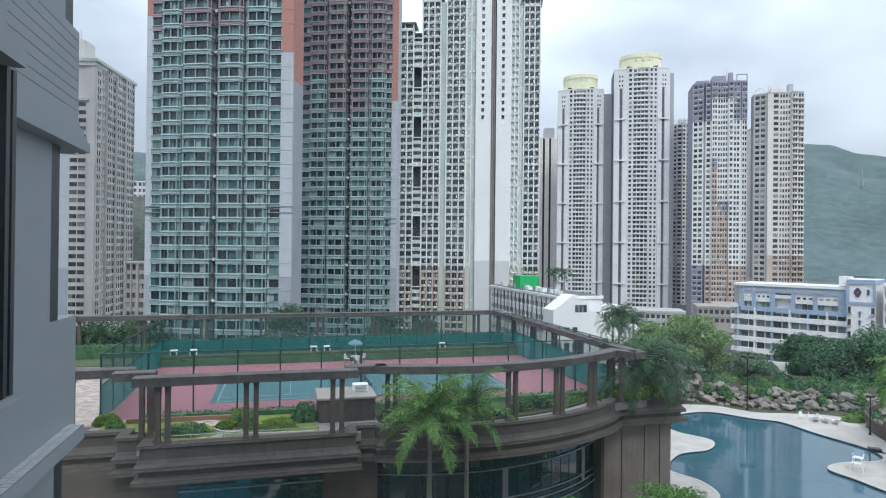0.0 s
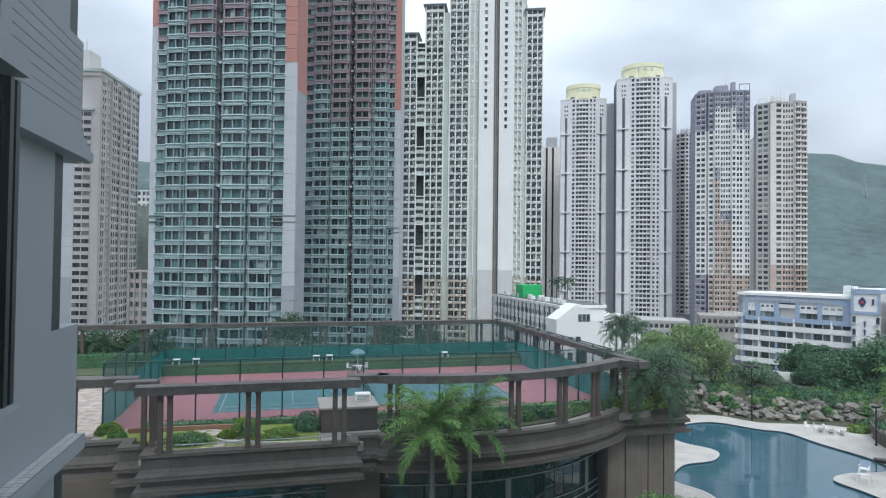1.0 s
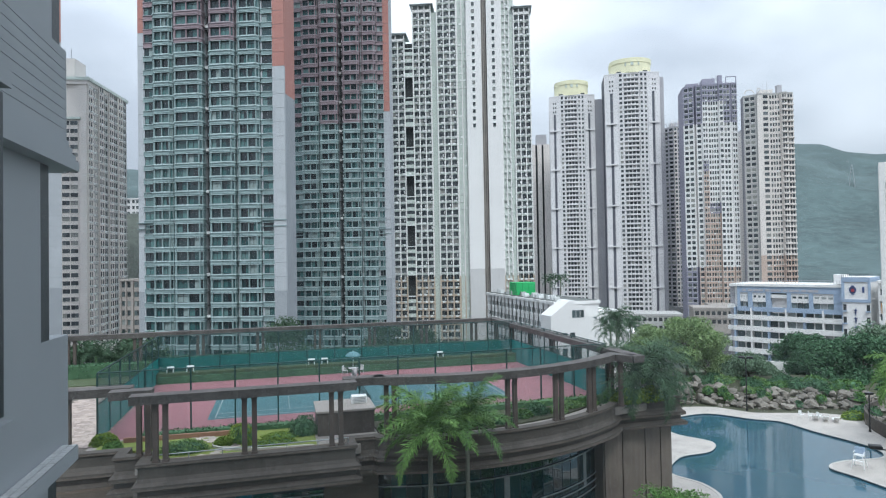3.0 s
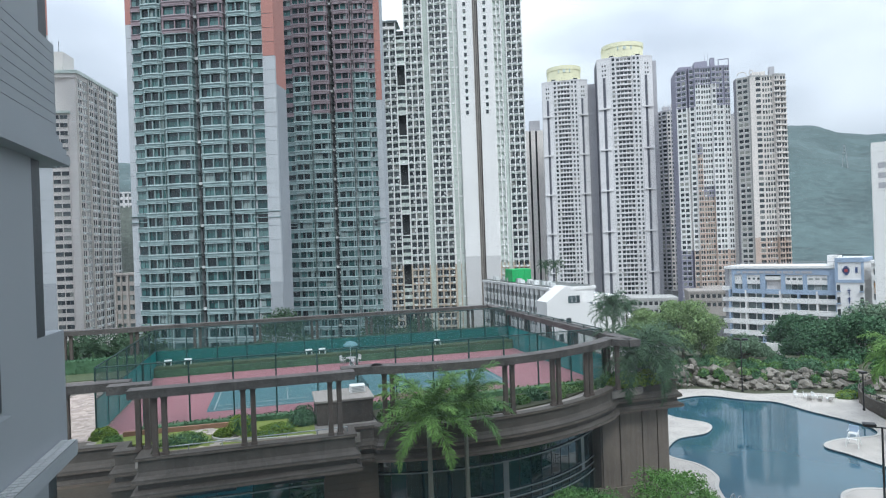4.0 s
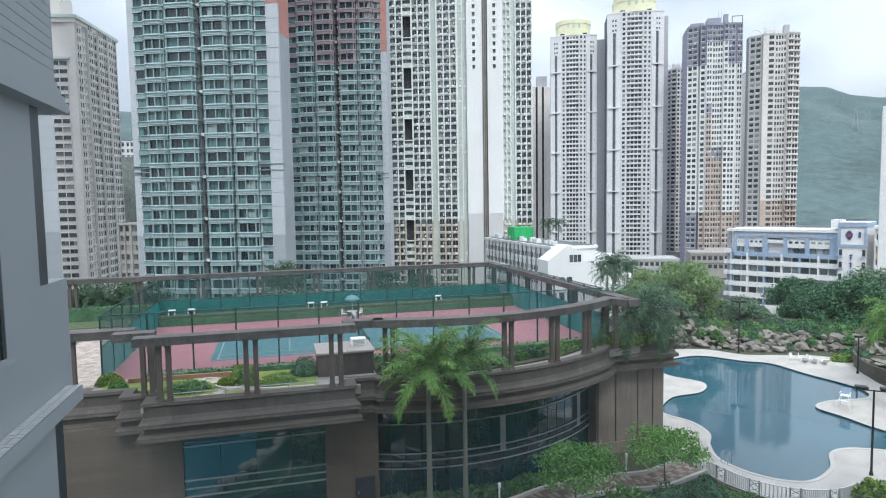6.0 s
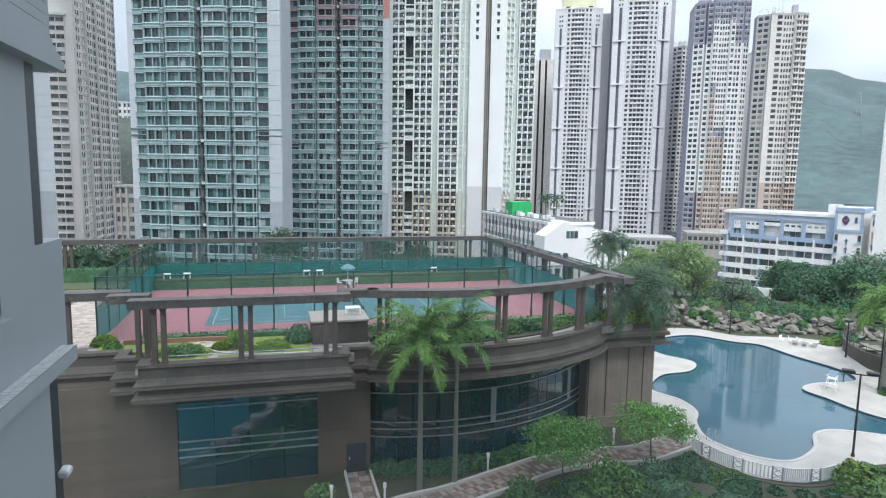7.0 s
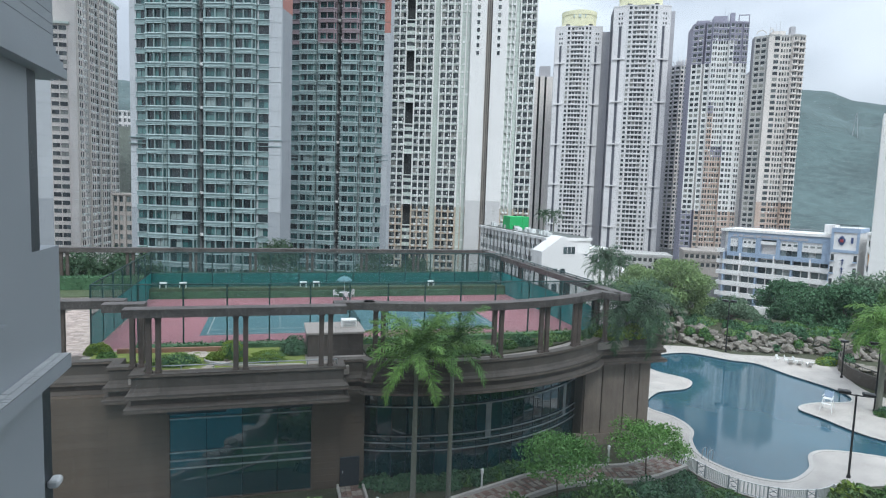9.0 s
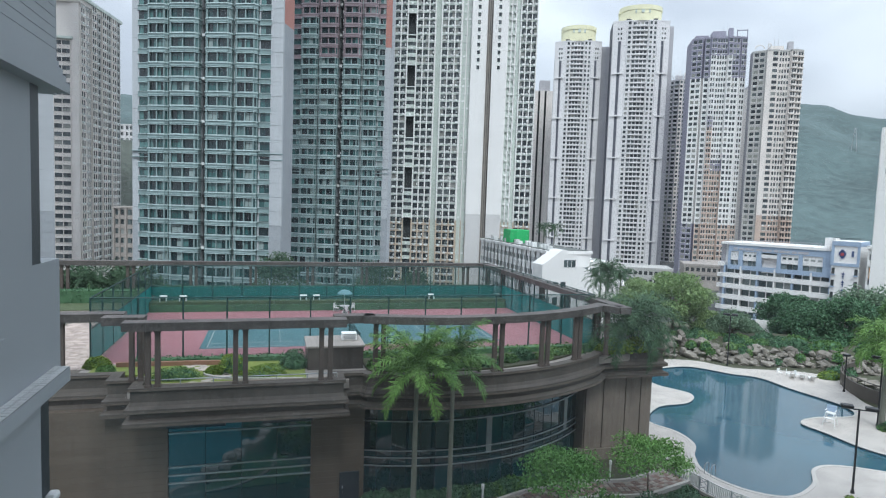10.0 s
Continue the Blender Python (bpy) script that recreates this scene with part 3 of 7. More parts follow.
            if self.glass == "glass_green":
                self.ledge.box((u0 - 0.02, -off - 0.2, z - 0.42), (u1 + 0.02, -off + 0.1, z - 0.34), 3 if m == 2 else 0)
            for j in range(n):
                self.window(u0 + pier + j * w, w - pier, -off + 0.26, z + sill, fh - head - sill, k)
            if m != prev:
                if prev is not None:
                    self.piers(u0, w, n, pier, off, start, z, 0 if prev == 5 and self.glass == "glass_green" else prev)
                start, prev = z, m
        self.piers(u0, w, n, pier, off, start, z_hi, 0 if prev == 5 and self.glass == "glass_green" else prev)
        self.wall.box((u0 + 0.02, -off + 0.33, z_lo), (u1 - 0.02, 0.5, z_hi), mi(z_lo + 0.3 * (z_hi - z_lo)))

    def chamfered(self, u0, u1, n, off, mi, k0, k1):
        """A bay with splayed corners: a spandrel, a sill ledge and a head band on each floor, with panes between slim posts."""
        fh, c = self.fh, 0.62
        sill, top = 0.78, fh - 0.30
        ring = lambda e: [(u0 - e, 0.4), (u0 - e, -off + c), (u0 + c, -off - e), (u1 - c, -off - e), (u1 + e, -off + c), (u1 + e, 0.4)]
        w = (u1 - u0 - 2 * c) / n
        zt = next((k * fh for k in range(k0, k1) if mi(k * fh) == 2), k1 * fh)
        zones = [(k0 * fh, zt, 5)] + ([(zt, k1 * fh, 2)] if zt < k1 * fh else [])
        for k in range(k0, k1):
            z = k * fh
            m = mi(z)
            self.wall.prism(ring(0.0), z - 0.30, z + sill, m)
            lm = 3 if m == 2 else 0
            self.ledge.prism(ring(0.16), z + sill - 0.26, z + sill, lm)
            self.ledge.prism(ring(0.08), z - 0.02, z + 0.06, lm)
            self.ledge.prism(ring(0.12), z + top - 0.04, z + top + 0.04, lm)
            for j in range(n):
                self.window(u0 + c + j * w + 0.11, w - 0.22, -off + 0.50, z + sill, top - sill, k)
            for a, b in (((u0, -off + c), (u0 + c, -off)), ((u1 - c, -off), (u1, -off + c))):
                self.far.prism([(a[0], a[1] + 0.36), (b[0], b[1] + 0.36), (b[0], b[1] + 0.42), (a[0], a[1] + 0.42)], z + sill, z + top, 0)
        for j in range(n + 1):
            u = u0 + c + j * w
            for za, zb, m in zones:
                self.wall.box((u - 0.13, -off + 0.05, za), (u + 0.13, -off + 0.35, zb), m)
        for u in (u0 + 0.02, u1 - 0.2):
            for za, zb, m in zones:
                self.wall.box((u, -off + c, za), (u + 0.18, 0.4, zb), m)
        self.wall.prism([(u0 + 0.3, 0.62), (u0 + 0.3, -off + c + 0.55), (u0 + c + 0.2, -off + 0.6), (u1 - c - 0.2, -off + 0.6), (u1 - 0.3, -off + c + 0.55), (u1 - 0.3, 0.62)], k0 * fh, k1 * fh, 5)

    def piers(self, u0, w, n, pier, off, z0, z1, m):
        for j in range(n + 1):
            u = u0 + j * w
            self.wall.box((u, -off + 0.04, z0), (u + pier, -off + 0.36, z1), m)

    def done(self):
        part("wall", self.wall, self.mats, self.t)
        if self.ledge.v:
            part("ledge", self.ledge, [M["ledge_white"] if self.glass == "glass_green" else self.mats[0], M["ac"], M["slot"], M["ledge_mauve"]], self.t, "thin window ledges, pipes and air conditioners", kind="stuff")
        if self.far.v:
            part("window_pane", self.far, M[self.glass + "_far"], self.t, "rows of glass window panes", kind="stuff")
        for me, at in self.singles:
            w = new("window", me)
            w.parent = self.t
            w.matrix_basis = at if isinstance(at, Matrix) else pose(*at)
        return self.t

    def facet(self, a, b, kind, n, mi, k0, k1, head=0.3, sill=0.85, fill=0.62):
        """One straight face of a folded facade from plan point a to b: 'win', 'balc' or 'blank'."""
        fh = self.fh
        d = Vector((b[0] - a[0], b[1] - a[1]))
        L = d.length
        mx = pose(a[0], a[1], 0, 0, 0, math.degrees(math.atan2(d.y, d.x)))
        runs, start = [], k0
        for k in range(k0 + 1, k1 + 1):
            if k == k1 or mi(k * fh) != mi(start * fh):
                runs.append((start, k, mi(start * fh)))
                start = k
        if kind == "blank" or n == 0:
            for r0, r1, m in runs:
                self.wall.box((0, -0.02, r0 * fh), (L, 0.35, r1 * fh), m, mx)
            for k in range(k0, k1):
                self.wall.box((0, -0.05, k * fh - 0.06), (L, 0.0, k * fh + 0.06), mi(k * fh), mx)
            return
        w = L * fill / n
        g = (L - n * w) / (n + 1)
        for r0, r1, m in runs:
            for j in range(n + 1):
                self.wall.box((j * (w + g), -0.05, r0 * fh), (j * (w + g) + g, 0.35, r1 * fh), m, mx)
        for k in range(k0, k1):
            z, m = k * fh, mi(k * fh)
            if kind == "balc":
                bow = [(0.0, 0.1), (0.06 * L, -0.75), (0.25 * L, -1.15), (0.75 * L, -1.15), (0.94 * L, -0.75), (L, 0.1)]
                bow = [tuple((mx @ Vector((x, y, 0)))[:2]) for x, y in bow]
                self.wall.prism(bow, z - 0.14, z + 0.72, m)
                self.wall.box((0, 0.1, z + fh - 0.25), (L, 0.35, z + fh), m, mx)
                lo = 0.72
            else:
                self.wall.box((0, -0.02, z - head), (L, 0.35, z + sill), m, mx)
                self.ledge.box((0, -0.16, z + sill - 0.14), (L, 0.0, z + sill), 0, mx)
                lo = sill
            for j in range(n):
                u = g + j * (w + g)
                key = ("f", round(w, 2), round(fh, 2), kind)
                if self.own[0] <= k < self.own[1] and len(self.singles) < 300:
                    if key not in self.shapes:
                        b2 = MB()
                        b2.box((0, 0.12, lo), (w, 0.17, fh - head), 0)
                        b2.box((w * 0.47, 0.08, lo), (w * 0.53, 0.12, fh - head), 1)
                        self.shapes[key] = b2.data("window", [M[self.glass], M["frame_dark"]])
                    self.singles.append((self.shapes[key], mx @ pose(u, 0, z)))
                else:
                    self.far.box((u, 0.12, z + lo), (u + w, 0.17, z + fh - head), 0, mx)
                if kind == "win" and (k * 3 + 2 * j) % 5 == 0:
                    self.ledge.box((u + w * 0.2, -0.5, z + 0.15), (u + w * 0.2 + 0.75, 0.0, z + 0.7), 1, mx)


GROUND_Z = -12.0


def green_tower(p0, angle, us, floor, top, zw, zb, ztan, own, label, side=None):
    """A tower of twin bays either side of a service slot, pale below and red above."""
    n = int((top - GROUND_Z) / floor)
    t = Tower("residential_tower", label, p0, angle, GROUND_Z, floor, n, "estate towers", "glass_green", own, ("pale", "salmon", "mauve", "pale_low", "slot", "spandrel"))
    t.slot_mi = 4
    a = [u for u in us]
    zw, zb, ztan = zw - GROUND_Z, zb - GROUND_Z, ztan - GROUND_Z
    body = lambda z: 2 if z > zb else 5
    flank = lambda z: 1 if z > zw else (3 if z < ztan else 0)
    low = lambda z: 2 if z > zb + floor * 4 else 5
    top_z = n * floor
    t.core(a[0] + 0.3, a[5], 0.3, 6, top_z, 0)
    t.core(a[6], a[11] - 0.3, 0.3, 6, top_z, 0)
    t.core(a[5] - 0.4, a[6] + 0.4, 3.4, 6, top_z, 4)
    t.strip(a[0], a[1], "wall", mi=lambda z: flank(z - 11) if z > zw else flank(z))
    t.strip(a[1], a[2], "win", 1, 0.0, body, sill=0.78, head=0.30, pier=0.24, ledge=0.16)
    t.strip(a[2], a[3] - 0.25, "cham", 2, 1.1, low)
    t.strip(a[3] + 0.25, a[5], "cham", 2, 1.6, body)
    t.strip(a[5], a[6], "slot")
    t.strip(a[6], a[7] - 0.25, "cham", 2, 1.6, body)
    t.strip(a[7] + 0.25, a[9] - 0.2, "cham", 2, 1.1, low)
    t.strip(a[9], a[10], "win", 1, 0.0, low, sill=0.78, head=0.30, pier=0.24, ledge=0.16)
    t.strip(a[10], a[11], "wall", off=0.35, mi=flank)
    if side is not None:
        t.wall.box((a[11] - 0.2, 0.3, 0), (a[11] + 0.05, 5.9, side - GROUND_Z), 3)
        t.wall.box((a[11] - 0.2, 0.3, side - GROUND_Z), (a[11] + 0.05, 5.9, top_z), 1)
    for zz in (42.3, 41.0):
        t.wall.box((a[0] - 0.1, -0.5, zz), (a[5], 0.2, zz + 0.16), 5)
        t.wall.box((a[6], -0.5, zz), (a[11] + 0.1, 0.2, zz + 0.16), 5)
    t.wall.box((a[0], 0.0, top_z), (a[11], 6, top_z + 4), 1)
    return t.done()


green_tower((-29.9, 147.0), -21.3, [0, 1.3, 3.8, 8.7, 12.0, 15.5, 17.0, 23.0, 25.7, 28.4, 31.1, 33.7], 3.02, 165, 61.4, 69.5, 15, (6, 33),
            "tall pale grey and green-glazed residential tower, red at the top", 57.6)
green_tower((2.1, 184.0), -22.0, [0, 2.4, 5.2, 10.5, 13.2, 16.1, 17.6, 22.9, 25.0, 27.6, 29.6, 31.2], 2.82, 175, 62.0, 60.5, 15, (6, 40),
            "tall green-glazed residential tower with mauve and red upper floors")


def fin_tower():
    """A pale tower with a pair of blank white fins, stepped roofs and open sky voids."""
    fh = 2.78
    z = lambda h: h - GROUND_Z
    t = Tower("residential_tower", "off-white stepped residential tower with two blank white fins", (41.7, 236.4), -20, GROUND_Z, fh, 48, "estate towers", "glass_dark", (10, 24), ("green_white", "green_dim", "beige", "white", "brown", "slot", "white_cool", "fin_base", "canopy_grey"))
    t.slot_mi = 5
    col = lambda h: 2 if h < z(15) else 1
    frame_c = lambda h: 2 if h < z(15) else 0
    kl, km, kh, kr = int(z(110) / fh), int(z(119) / fh), int(z(125) / fh), int(z(116) / fh)
    t.n = kh

    def bank(u0, u1, n, k1, y=0.0):
        t.strip(u0, u1, "win", n, -y, col, k1=k1, sill=0.68, head=0.22, pier=0.28, ledge=0.12)
        w = (u1 - u0) / n
        for j in range(n + 1):
            u = u0 + j * w
            t.wall.box((u - 0.19, y - 0.7, z(15)), (u + 0.19, y + 0.1, k1 * fh), 3)
            t.wall.box((u - 0.22, y - 0.5, 0), (u + 0.22, y + 0.1, z(15)), 2)
        for k in range(k1):
            for j in range(n):
                u = u0 + (j + 0.28 + 0.2 * ((k + j) % 2)) * w
                t.ledge.box((u, y - 0.6, k * fh + 0.1), (u + 0.95, y - 0.02, k * fh + 0.8), 1)
                if (k * 3 + j) % 4:
                    t.ledge.box((u + 0.9, y - 0.4, k * fh + 1.2), (u + 1.25, y - 0.02, k * fh + 2.1), 1)
        t.wall.box((u0, y + 0.3, 0), (u1, y + 14, k1 * fh), 1)

    def cap(u0, u1, k, y):
        t.wall.box((u0 - 1.0, y - 1.6, k * fh + 2.6), (u1 + 1.0, y + 8, k * fh + 2.95), 8)
        t.wall.box((u0 - 0.7, y - 1.3, k * fh + 2.2), (u1 + 0.7, y - 1.0, k * fh + 2.6), 8)
        t.wall.box((u0 + 0.4, y + 0.6, k * fh), (u1 - 0.4, y + 7, k * fh + 2.6), 8)
        t.wall.box((u0 - 0.2, y - 0.5, k * fh), (u1 + 0.2, y + 0.1, k * fh + 1.0), 3)
        for i in range(4):
            u = u0 + (u1 - u0) * i / 3
            t.wall.box((u - 0.18, y - 0.9, k * fh + 0.6), (u + 0.18, y - 0.5, k * fh + 2.6), 3)

    bank(-3.0, 7.0, 4, kl)
    cap(-3.0, 7.0, kl, 0)
    # the open voids between the wings; near-black panels paint their shade
    for k in range(kl):
        if k % 7 in (0, 1, 2):
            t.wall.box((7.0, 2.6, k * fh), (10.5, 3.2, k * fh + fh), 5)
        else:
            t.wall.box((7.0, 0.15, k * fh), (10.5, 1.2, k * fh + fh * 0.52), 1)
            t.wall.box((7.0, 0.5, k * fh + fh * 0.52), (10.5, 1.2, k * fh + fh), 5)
            t.window(7.6, 2.2, 0.4, k * fh + fh * 0.52, fh * 0.45, k)
            t.ledge.box((8.2, -0.2, k * fh + 0.3), (9.0, 0.2, k * fh + 0.9), 1)
        if k % 7 in (6, 2):
            t.wall.box((6.9, -0.3, k * fh + fh - 0.3), (10.6, 1.2, k * fh + fh), 0)
    t.core(7.0, 10.5, 3.1, 14, kl * fh, 1)
    bank(10.5, 17.6, 3, km)
    cap(10.5, 17.6, km, 0)
    bank(17.8, 20.0, 1, km, 1.4)
    bank(20.1, 27.6, 3, kh, -0.6)
    cap(20.1, 27.6, kh, 0)
    bank(27.8, 31.5, 2, kh, 0.9)
    for a, b in ((31.6, 37.3), (39.4, 44.9)):
        t.wall.box((a, -2.2, 0), (b, 10, z(17.7)), 7)
        t.wall.box((a, -2.2, z(17.7)), (b, 10, kh * fh + 4), 3)
        for k in range(int(z(74) / fh), kh):
            mid = (a + b) / 2 - 0.7
            t.wall.box((mid, -2.26, k * fh + 0.8), (mid + 1.05, -2.18, k * fh + 2.2), 5)
            t.wall.box((mid - 0.15, -2.5, k * fh + 2.2), (mid + 1.2, -2.18, k * fh + 2.36), 0)
            t.wall.box((mid + 0.2, -2.26, k * fh + 0.35), (mid + 0.85, -2.18, k * fh + 0.8), 1)
            t.far.box((mid + 0.12, -2.32, k * fh + 0.95), (mid + 0.93, -2.26, k * fh + 2.1))
    t.wall.box((37.2, 1.0, 0), (39.5, 10, kh * fh + 3), 4)
    for f in (37.6, 38.3, 39.0):
        t.wall.box((f, 0.85, 0), (f + 0.12, 1.0, kh * fh), 5)
    bank(45.0, 48.0, 2, kh, 0.4)
    bank(48.1, 49.8, 1, kh, 1.2)
    bank(49.9, 56.0, 3, kr, 0.2)
    cap(49.9, 56.0, kr, 0.2)
    return t.done()


fin_tower()


def crown_tower(p0, angle, zbody, zcrown, s, label):
    """A white tower with a round yellow crown, a bowed stack of balconies and tall dark slits in the splayed side walls."""
    fh = 2.6
    n = int((zbody - GROUND_Z) / fh)
    t = Tower("crown_tower", label, p0, angle, GROUND_Z, fh, n, "crown towers", "glass_dark", (8, 22), ("white_cool", "grey_cool", "yellow", "slot", "green_dim", "violet_recess_shade"))
    t.slot_mi = 4
    H = n * fh
    S = lambda u: u * s
    white = lambda z: 0
    grey = lambda z: 1
    P = [(S(u), y) for u, y in ((0, 2.6), (7.4, 0.5), (7.7, 0.1), (10.2, -0.3), (10.4, 0.5), (19.2, 0.5), (19.4, -0.3), (21.6, -0.1), (21.8, 0.3), (23.8, 0.5), (31, 2.6))]
    # backing wall carries the painted recess shade
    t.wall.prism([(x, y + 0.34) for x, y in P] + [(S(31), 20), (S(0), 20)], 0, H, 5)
    kinds = [None, ("blank", 0), ("win", 1), ("blank", 0), ("balc", 4), ("blank", 0), ("win", 1), ("blank", 0), ("win", 1), None]
    for (a, b), kd in zip(zip(P[:-1], P[1:]), kinds):
        if kd:
            t.facet(a, b, kd[0], kd[1], white, 0, n, fill=0.74 if kd[0] == "balc" else 0.6)
    # splayed side walls, each cut by a slit bridged by white blocks
    top = n - 4
    for (a, b), (f0, f1) in (((P[0], P[1]), (0.42, 0.62)), ((P[9], P[10]), (0.36, 0.56))):
        d = Vector((b[0] - a[0], b[1] - a[1]))
        L = d.length
        mx = pose(a[0], a[1], 0, 0, 0, math.degrees(math.atan2(d.y, d.x)))
        for u0, u1 in ((0, f0 * L), (f1 * L, L)):
            t.wall.box((u0, 0, 0), (u1, 1.6, top * fh), 0, mx)
            t.wall.box((u0 + 0.1, -0.06, 0), (u0 + 0.3, 0, top * fh), 1, mx)
        # the slit's shade is painted on as a near-black back
        t.wall.box((f0 * L, 1.2, 0), (f1 * L, 1.6, top * fh), 3, mx)
        t.wall.box((f0 * L + 0.5, 0.5, 0), (f0 * L + 0.75, 0.8, top * fh), 0, mx)
        t.wall.box((0, 0, top * fh), (L, 1.6, H), 0, mx)
        for k in range(top, n - 1):
            for f in (0.38, 0.58):
                t.far.box((f * L, -0.05, k * fh + 0.9), (f * L + 0.75, 0.02, k * fh + 2.0), 0, mx)
        for k in range(6, top + 1, 9):
            t.wall.box((0.12 * L, -0.8, k * fh), (0.88 * L, 1.3, k * fh + 0.75), 0, mx)
        for k in range(n):
            t.ledge.box((0, -0.03, k * fh), (L, 0.0, k * fh + 0.07), 1, mx) if k % 3 == 0 else None
    t.wall.prism([(x, y - 0.15) for x, y in P] + [(S(31), 20), (S(0), 20)], H, H + 0.7, 0)
    # round crown with a rim and small openings
    zc = zcrown - GROUND_Z
    ring = lambda r: [(S(15.6) - S(11.8) * r * math.cos(math.pi * i / 24), 9.0 - 9.4 * r * math.sin(math.pi * i / 24)) for i in range(25)]
    t.wall.prism(ring(0.97) + [(S(27.2), 15), (S(4), 15)], H + 0.6, zc - 2.4, 2)
    t.wall.prism(ring(1.0) + [(S(27.4), 15), (S(3.8), 15)], zc - 2.4, zc, 2)
    for f, w in ((0.4, 0.8), (0.5, 1.5), (0.6, 0.8)):
        a = math.pi * f
        x, y = S(15.6) - S(11.8) * math.cos(a), 9.0 - 9.4 * math.sin(a)
        t.wall.box((x - w / 2, y - 0.12, zc - 4.4), (x + w / 2, y + 1.2, zc - 2.6), 4)
    for f in (0.3, 0.7):
        a = math.pi * f
        x, y = S(15.6) - S(11.6) * math.cos(a), 9.0 - 9.2 * math.sin(a)
        t.wall.box((x - 1.6, y - 0.3, H + 0.7), (x + 1.6, y + 1.2, H + 1.7), 3)
    # the return wall, its shade painted on as grey
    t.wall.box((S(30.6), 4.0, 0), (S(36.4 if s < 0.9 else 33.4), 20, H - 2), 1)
    return t.done()


crown_tower((157.1, 335.0), -25, 120.6, 127.6, 0.87, "white residential tower with a round yellow crown")
crown_tower((180.9, 311.3), -25, 127.6, 134.8, 0.99, "taller white residential tower with a round yellow crown")


def roof_arches(t, H, P):
    """Hooped frames, tanks and aerials on a roof behind the parapet."""
    for i in range(0, len(P) - 1, 2):
        (xa, ya), (xb, yb) = P[i], P[i + 1]
        if abs(xb - xa) < 1.2:
            continue
        pts = []
        for k in range(9):
            a = math.pi * k / 8
            pts.append(((xa + xb) / 2 - (xb - xa) * 0.42 * math.cos(a), (ya + yb) / 2 + 0.5, H + 0.9 + 1.9 * math.sin(a)))
        t.wall.path(pts, 0.22, 5, 0)
    w = P[-1][0]
    t.wall.box((0.35 * w, 4, H), (0.62 * w, 10, H + 2.6), 0)
    t.wall.box((0.70 * w, 3, H), (0.80 * w, 6, H + 4.4), 1)
    for u, h in ((0.42, 6.0), (0.5, 7.2), (0.3, 5.0)):
        t.wall.tube((u * w, 4, H), (u * w, 4, H + h), 0.12, 0.06, 5, 1)


def roof_hoists(t, H, P):
    """Parapet blocks, a water tank house and a steel hoist frame."""
    w = P[-1][0]
    t.wall.box((0.06 * w, 3.5, H), (0.30 * w, 9, H + 1.6), 1)
    t.wall.box((0.36 * w, 2.0, H), (0.60 * w, 9, H + 3.2), 1)
    t.wall.box((0.66 * w, 2.5, H), (0.74 * w, 5, H + 4.8), 1)
    for u in (0.80, 0.985):
        t.wall.box((u * w - 0.2, 1.2, H), (u * w + 0.2, 1.6, H + 3.4), 1)
    t.wall.box((0.79 * w, 1.2, H + 3.0), (0.99 * w, 1.6, H + 3.4), 1)
    for u in (0.56, 0.62):
        t.wall.tube((u * w, 3, H), (u * w, 3, H + 7.5), 0.12, 0.06, 5, 1)


def folded_tower(label, p0, angle, z1, P, kinds, own, mats, pick, roof, fh=2.75, glass="glass_dark", group="hillside towers", depth=20):
    """A tower whose facade folds in and out along a plan line; kinds gives each fold its type and its panes."""
    n = int((z1 - GROUND_Z) / fh)
    t = Tower("residential_tower", label, p0, angle, GROUND_Z, fh, n, group, glass, own, mats)
    t.slot_mi = len(mats) - 1
    H = n * fh
    t.wall.prism([(x, y + 0.34) for x, y in P] + [(P[-1][0], depth), (P[0][0], depth)], 0, H, 1)
    for i, ((a, b), (kd, m)) in enumerate(zip(zip(P[:-1], P[1:]), kinds)):
        t.facet(a, b, kd, m, (lambda i: lambda z: pick(i, z + GROUND_Z))(i), 0, n, fill=0.74 if kd == "balc" else 0.66)
    t.wall.prism([(x, y - 0.12) for x, y in P] + [(P[-1][0], depth), (P[0][0], depth)], H, H + 0.9, pick(0, z1 + 1))
    roof(t, H + 0.9, P)
    return t.done()


def block_tower(p0, angle, z1, cols, own, mats, pick, roof, label, fh=2.85, glass="glass_dim", depth=16, name="residential_tower", group="hillside towers"):
    """A plainer tower: columns of windows, each (u0, u1, panes, outset)."""
    n = int((z1 - GROUND_Z) / fh)
    t = Tower(name, label, p0, angle, GROUND_Z, fh, n, group, glass, own, mats)
    t.slot_mi = len(mats) - 1
    H = n * fh
    u_end = cols[-1][1]
    for i, (u0, u1, panes, off) in enumerate(cols):
        m = (lambda i: lambda z: pick(i, z + GROUND_Z))(i)
        if panes == 0:
            t.strip(u0, u1, "wall", off=off, mi=m)
        elif panes < 0:
            # plain recess with its shade painted near-black
            t.wall.box((u0, 1.6, 0), (u1, 2.3, H), len(mats) - 1)
        else:
            t.strip(u0, u1, "bay", panes, off, m, sill=0.85, head=0.4, pier=0.5, ledge=0.06)
            for j in range(panes + 1):
                u = u0 + j * (u1 - u0 - 0.45) / panes
                for k in range(n):
                    t.wall.box((u, -off - 0.3, k * fh), (u + 0.4, -off + 0.05, (k + 1) * fh), m(k * fh))
        t.wall.box((u0, 0.35 if panes >= 0 else 2.2, 0), (u1, depth, H), m(H * 0.5))
    roof(t, H, u_end)
    return t.done()


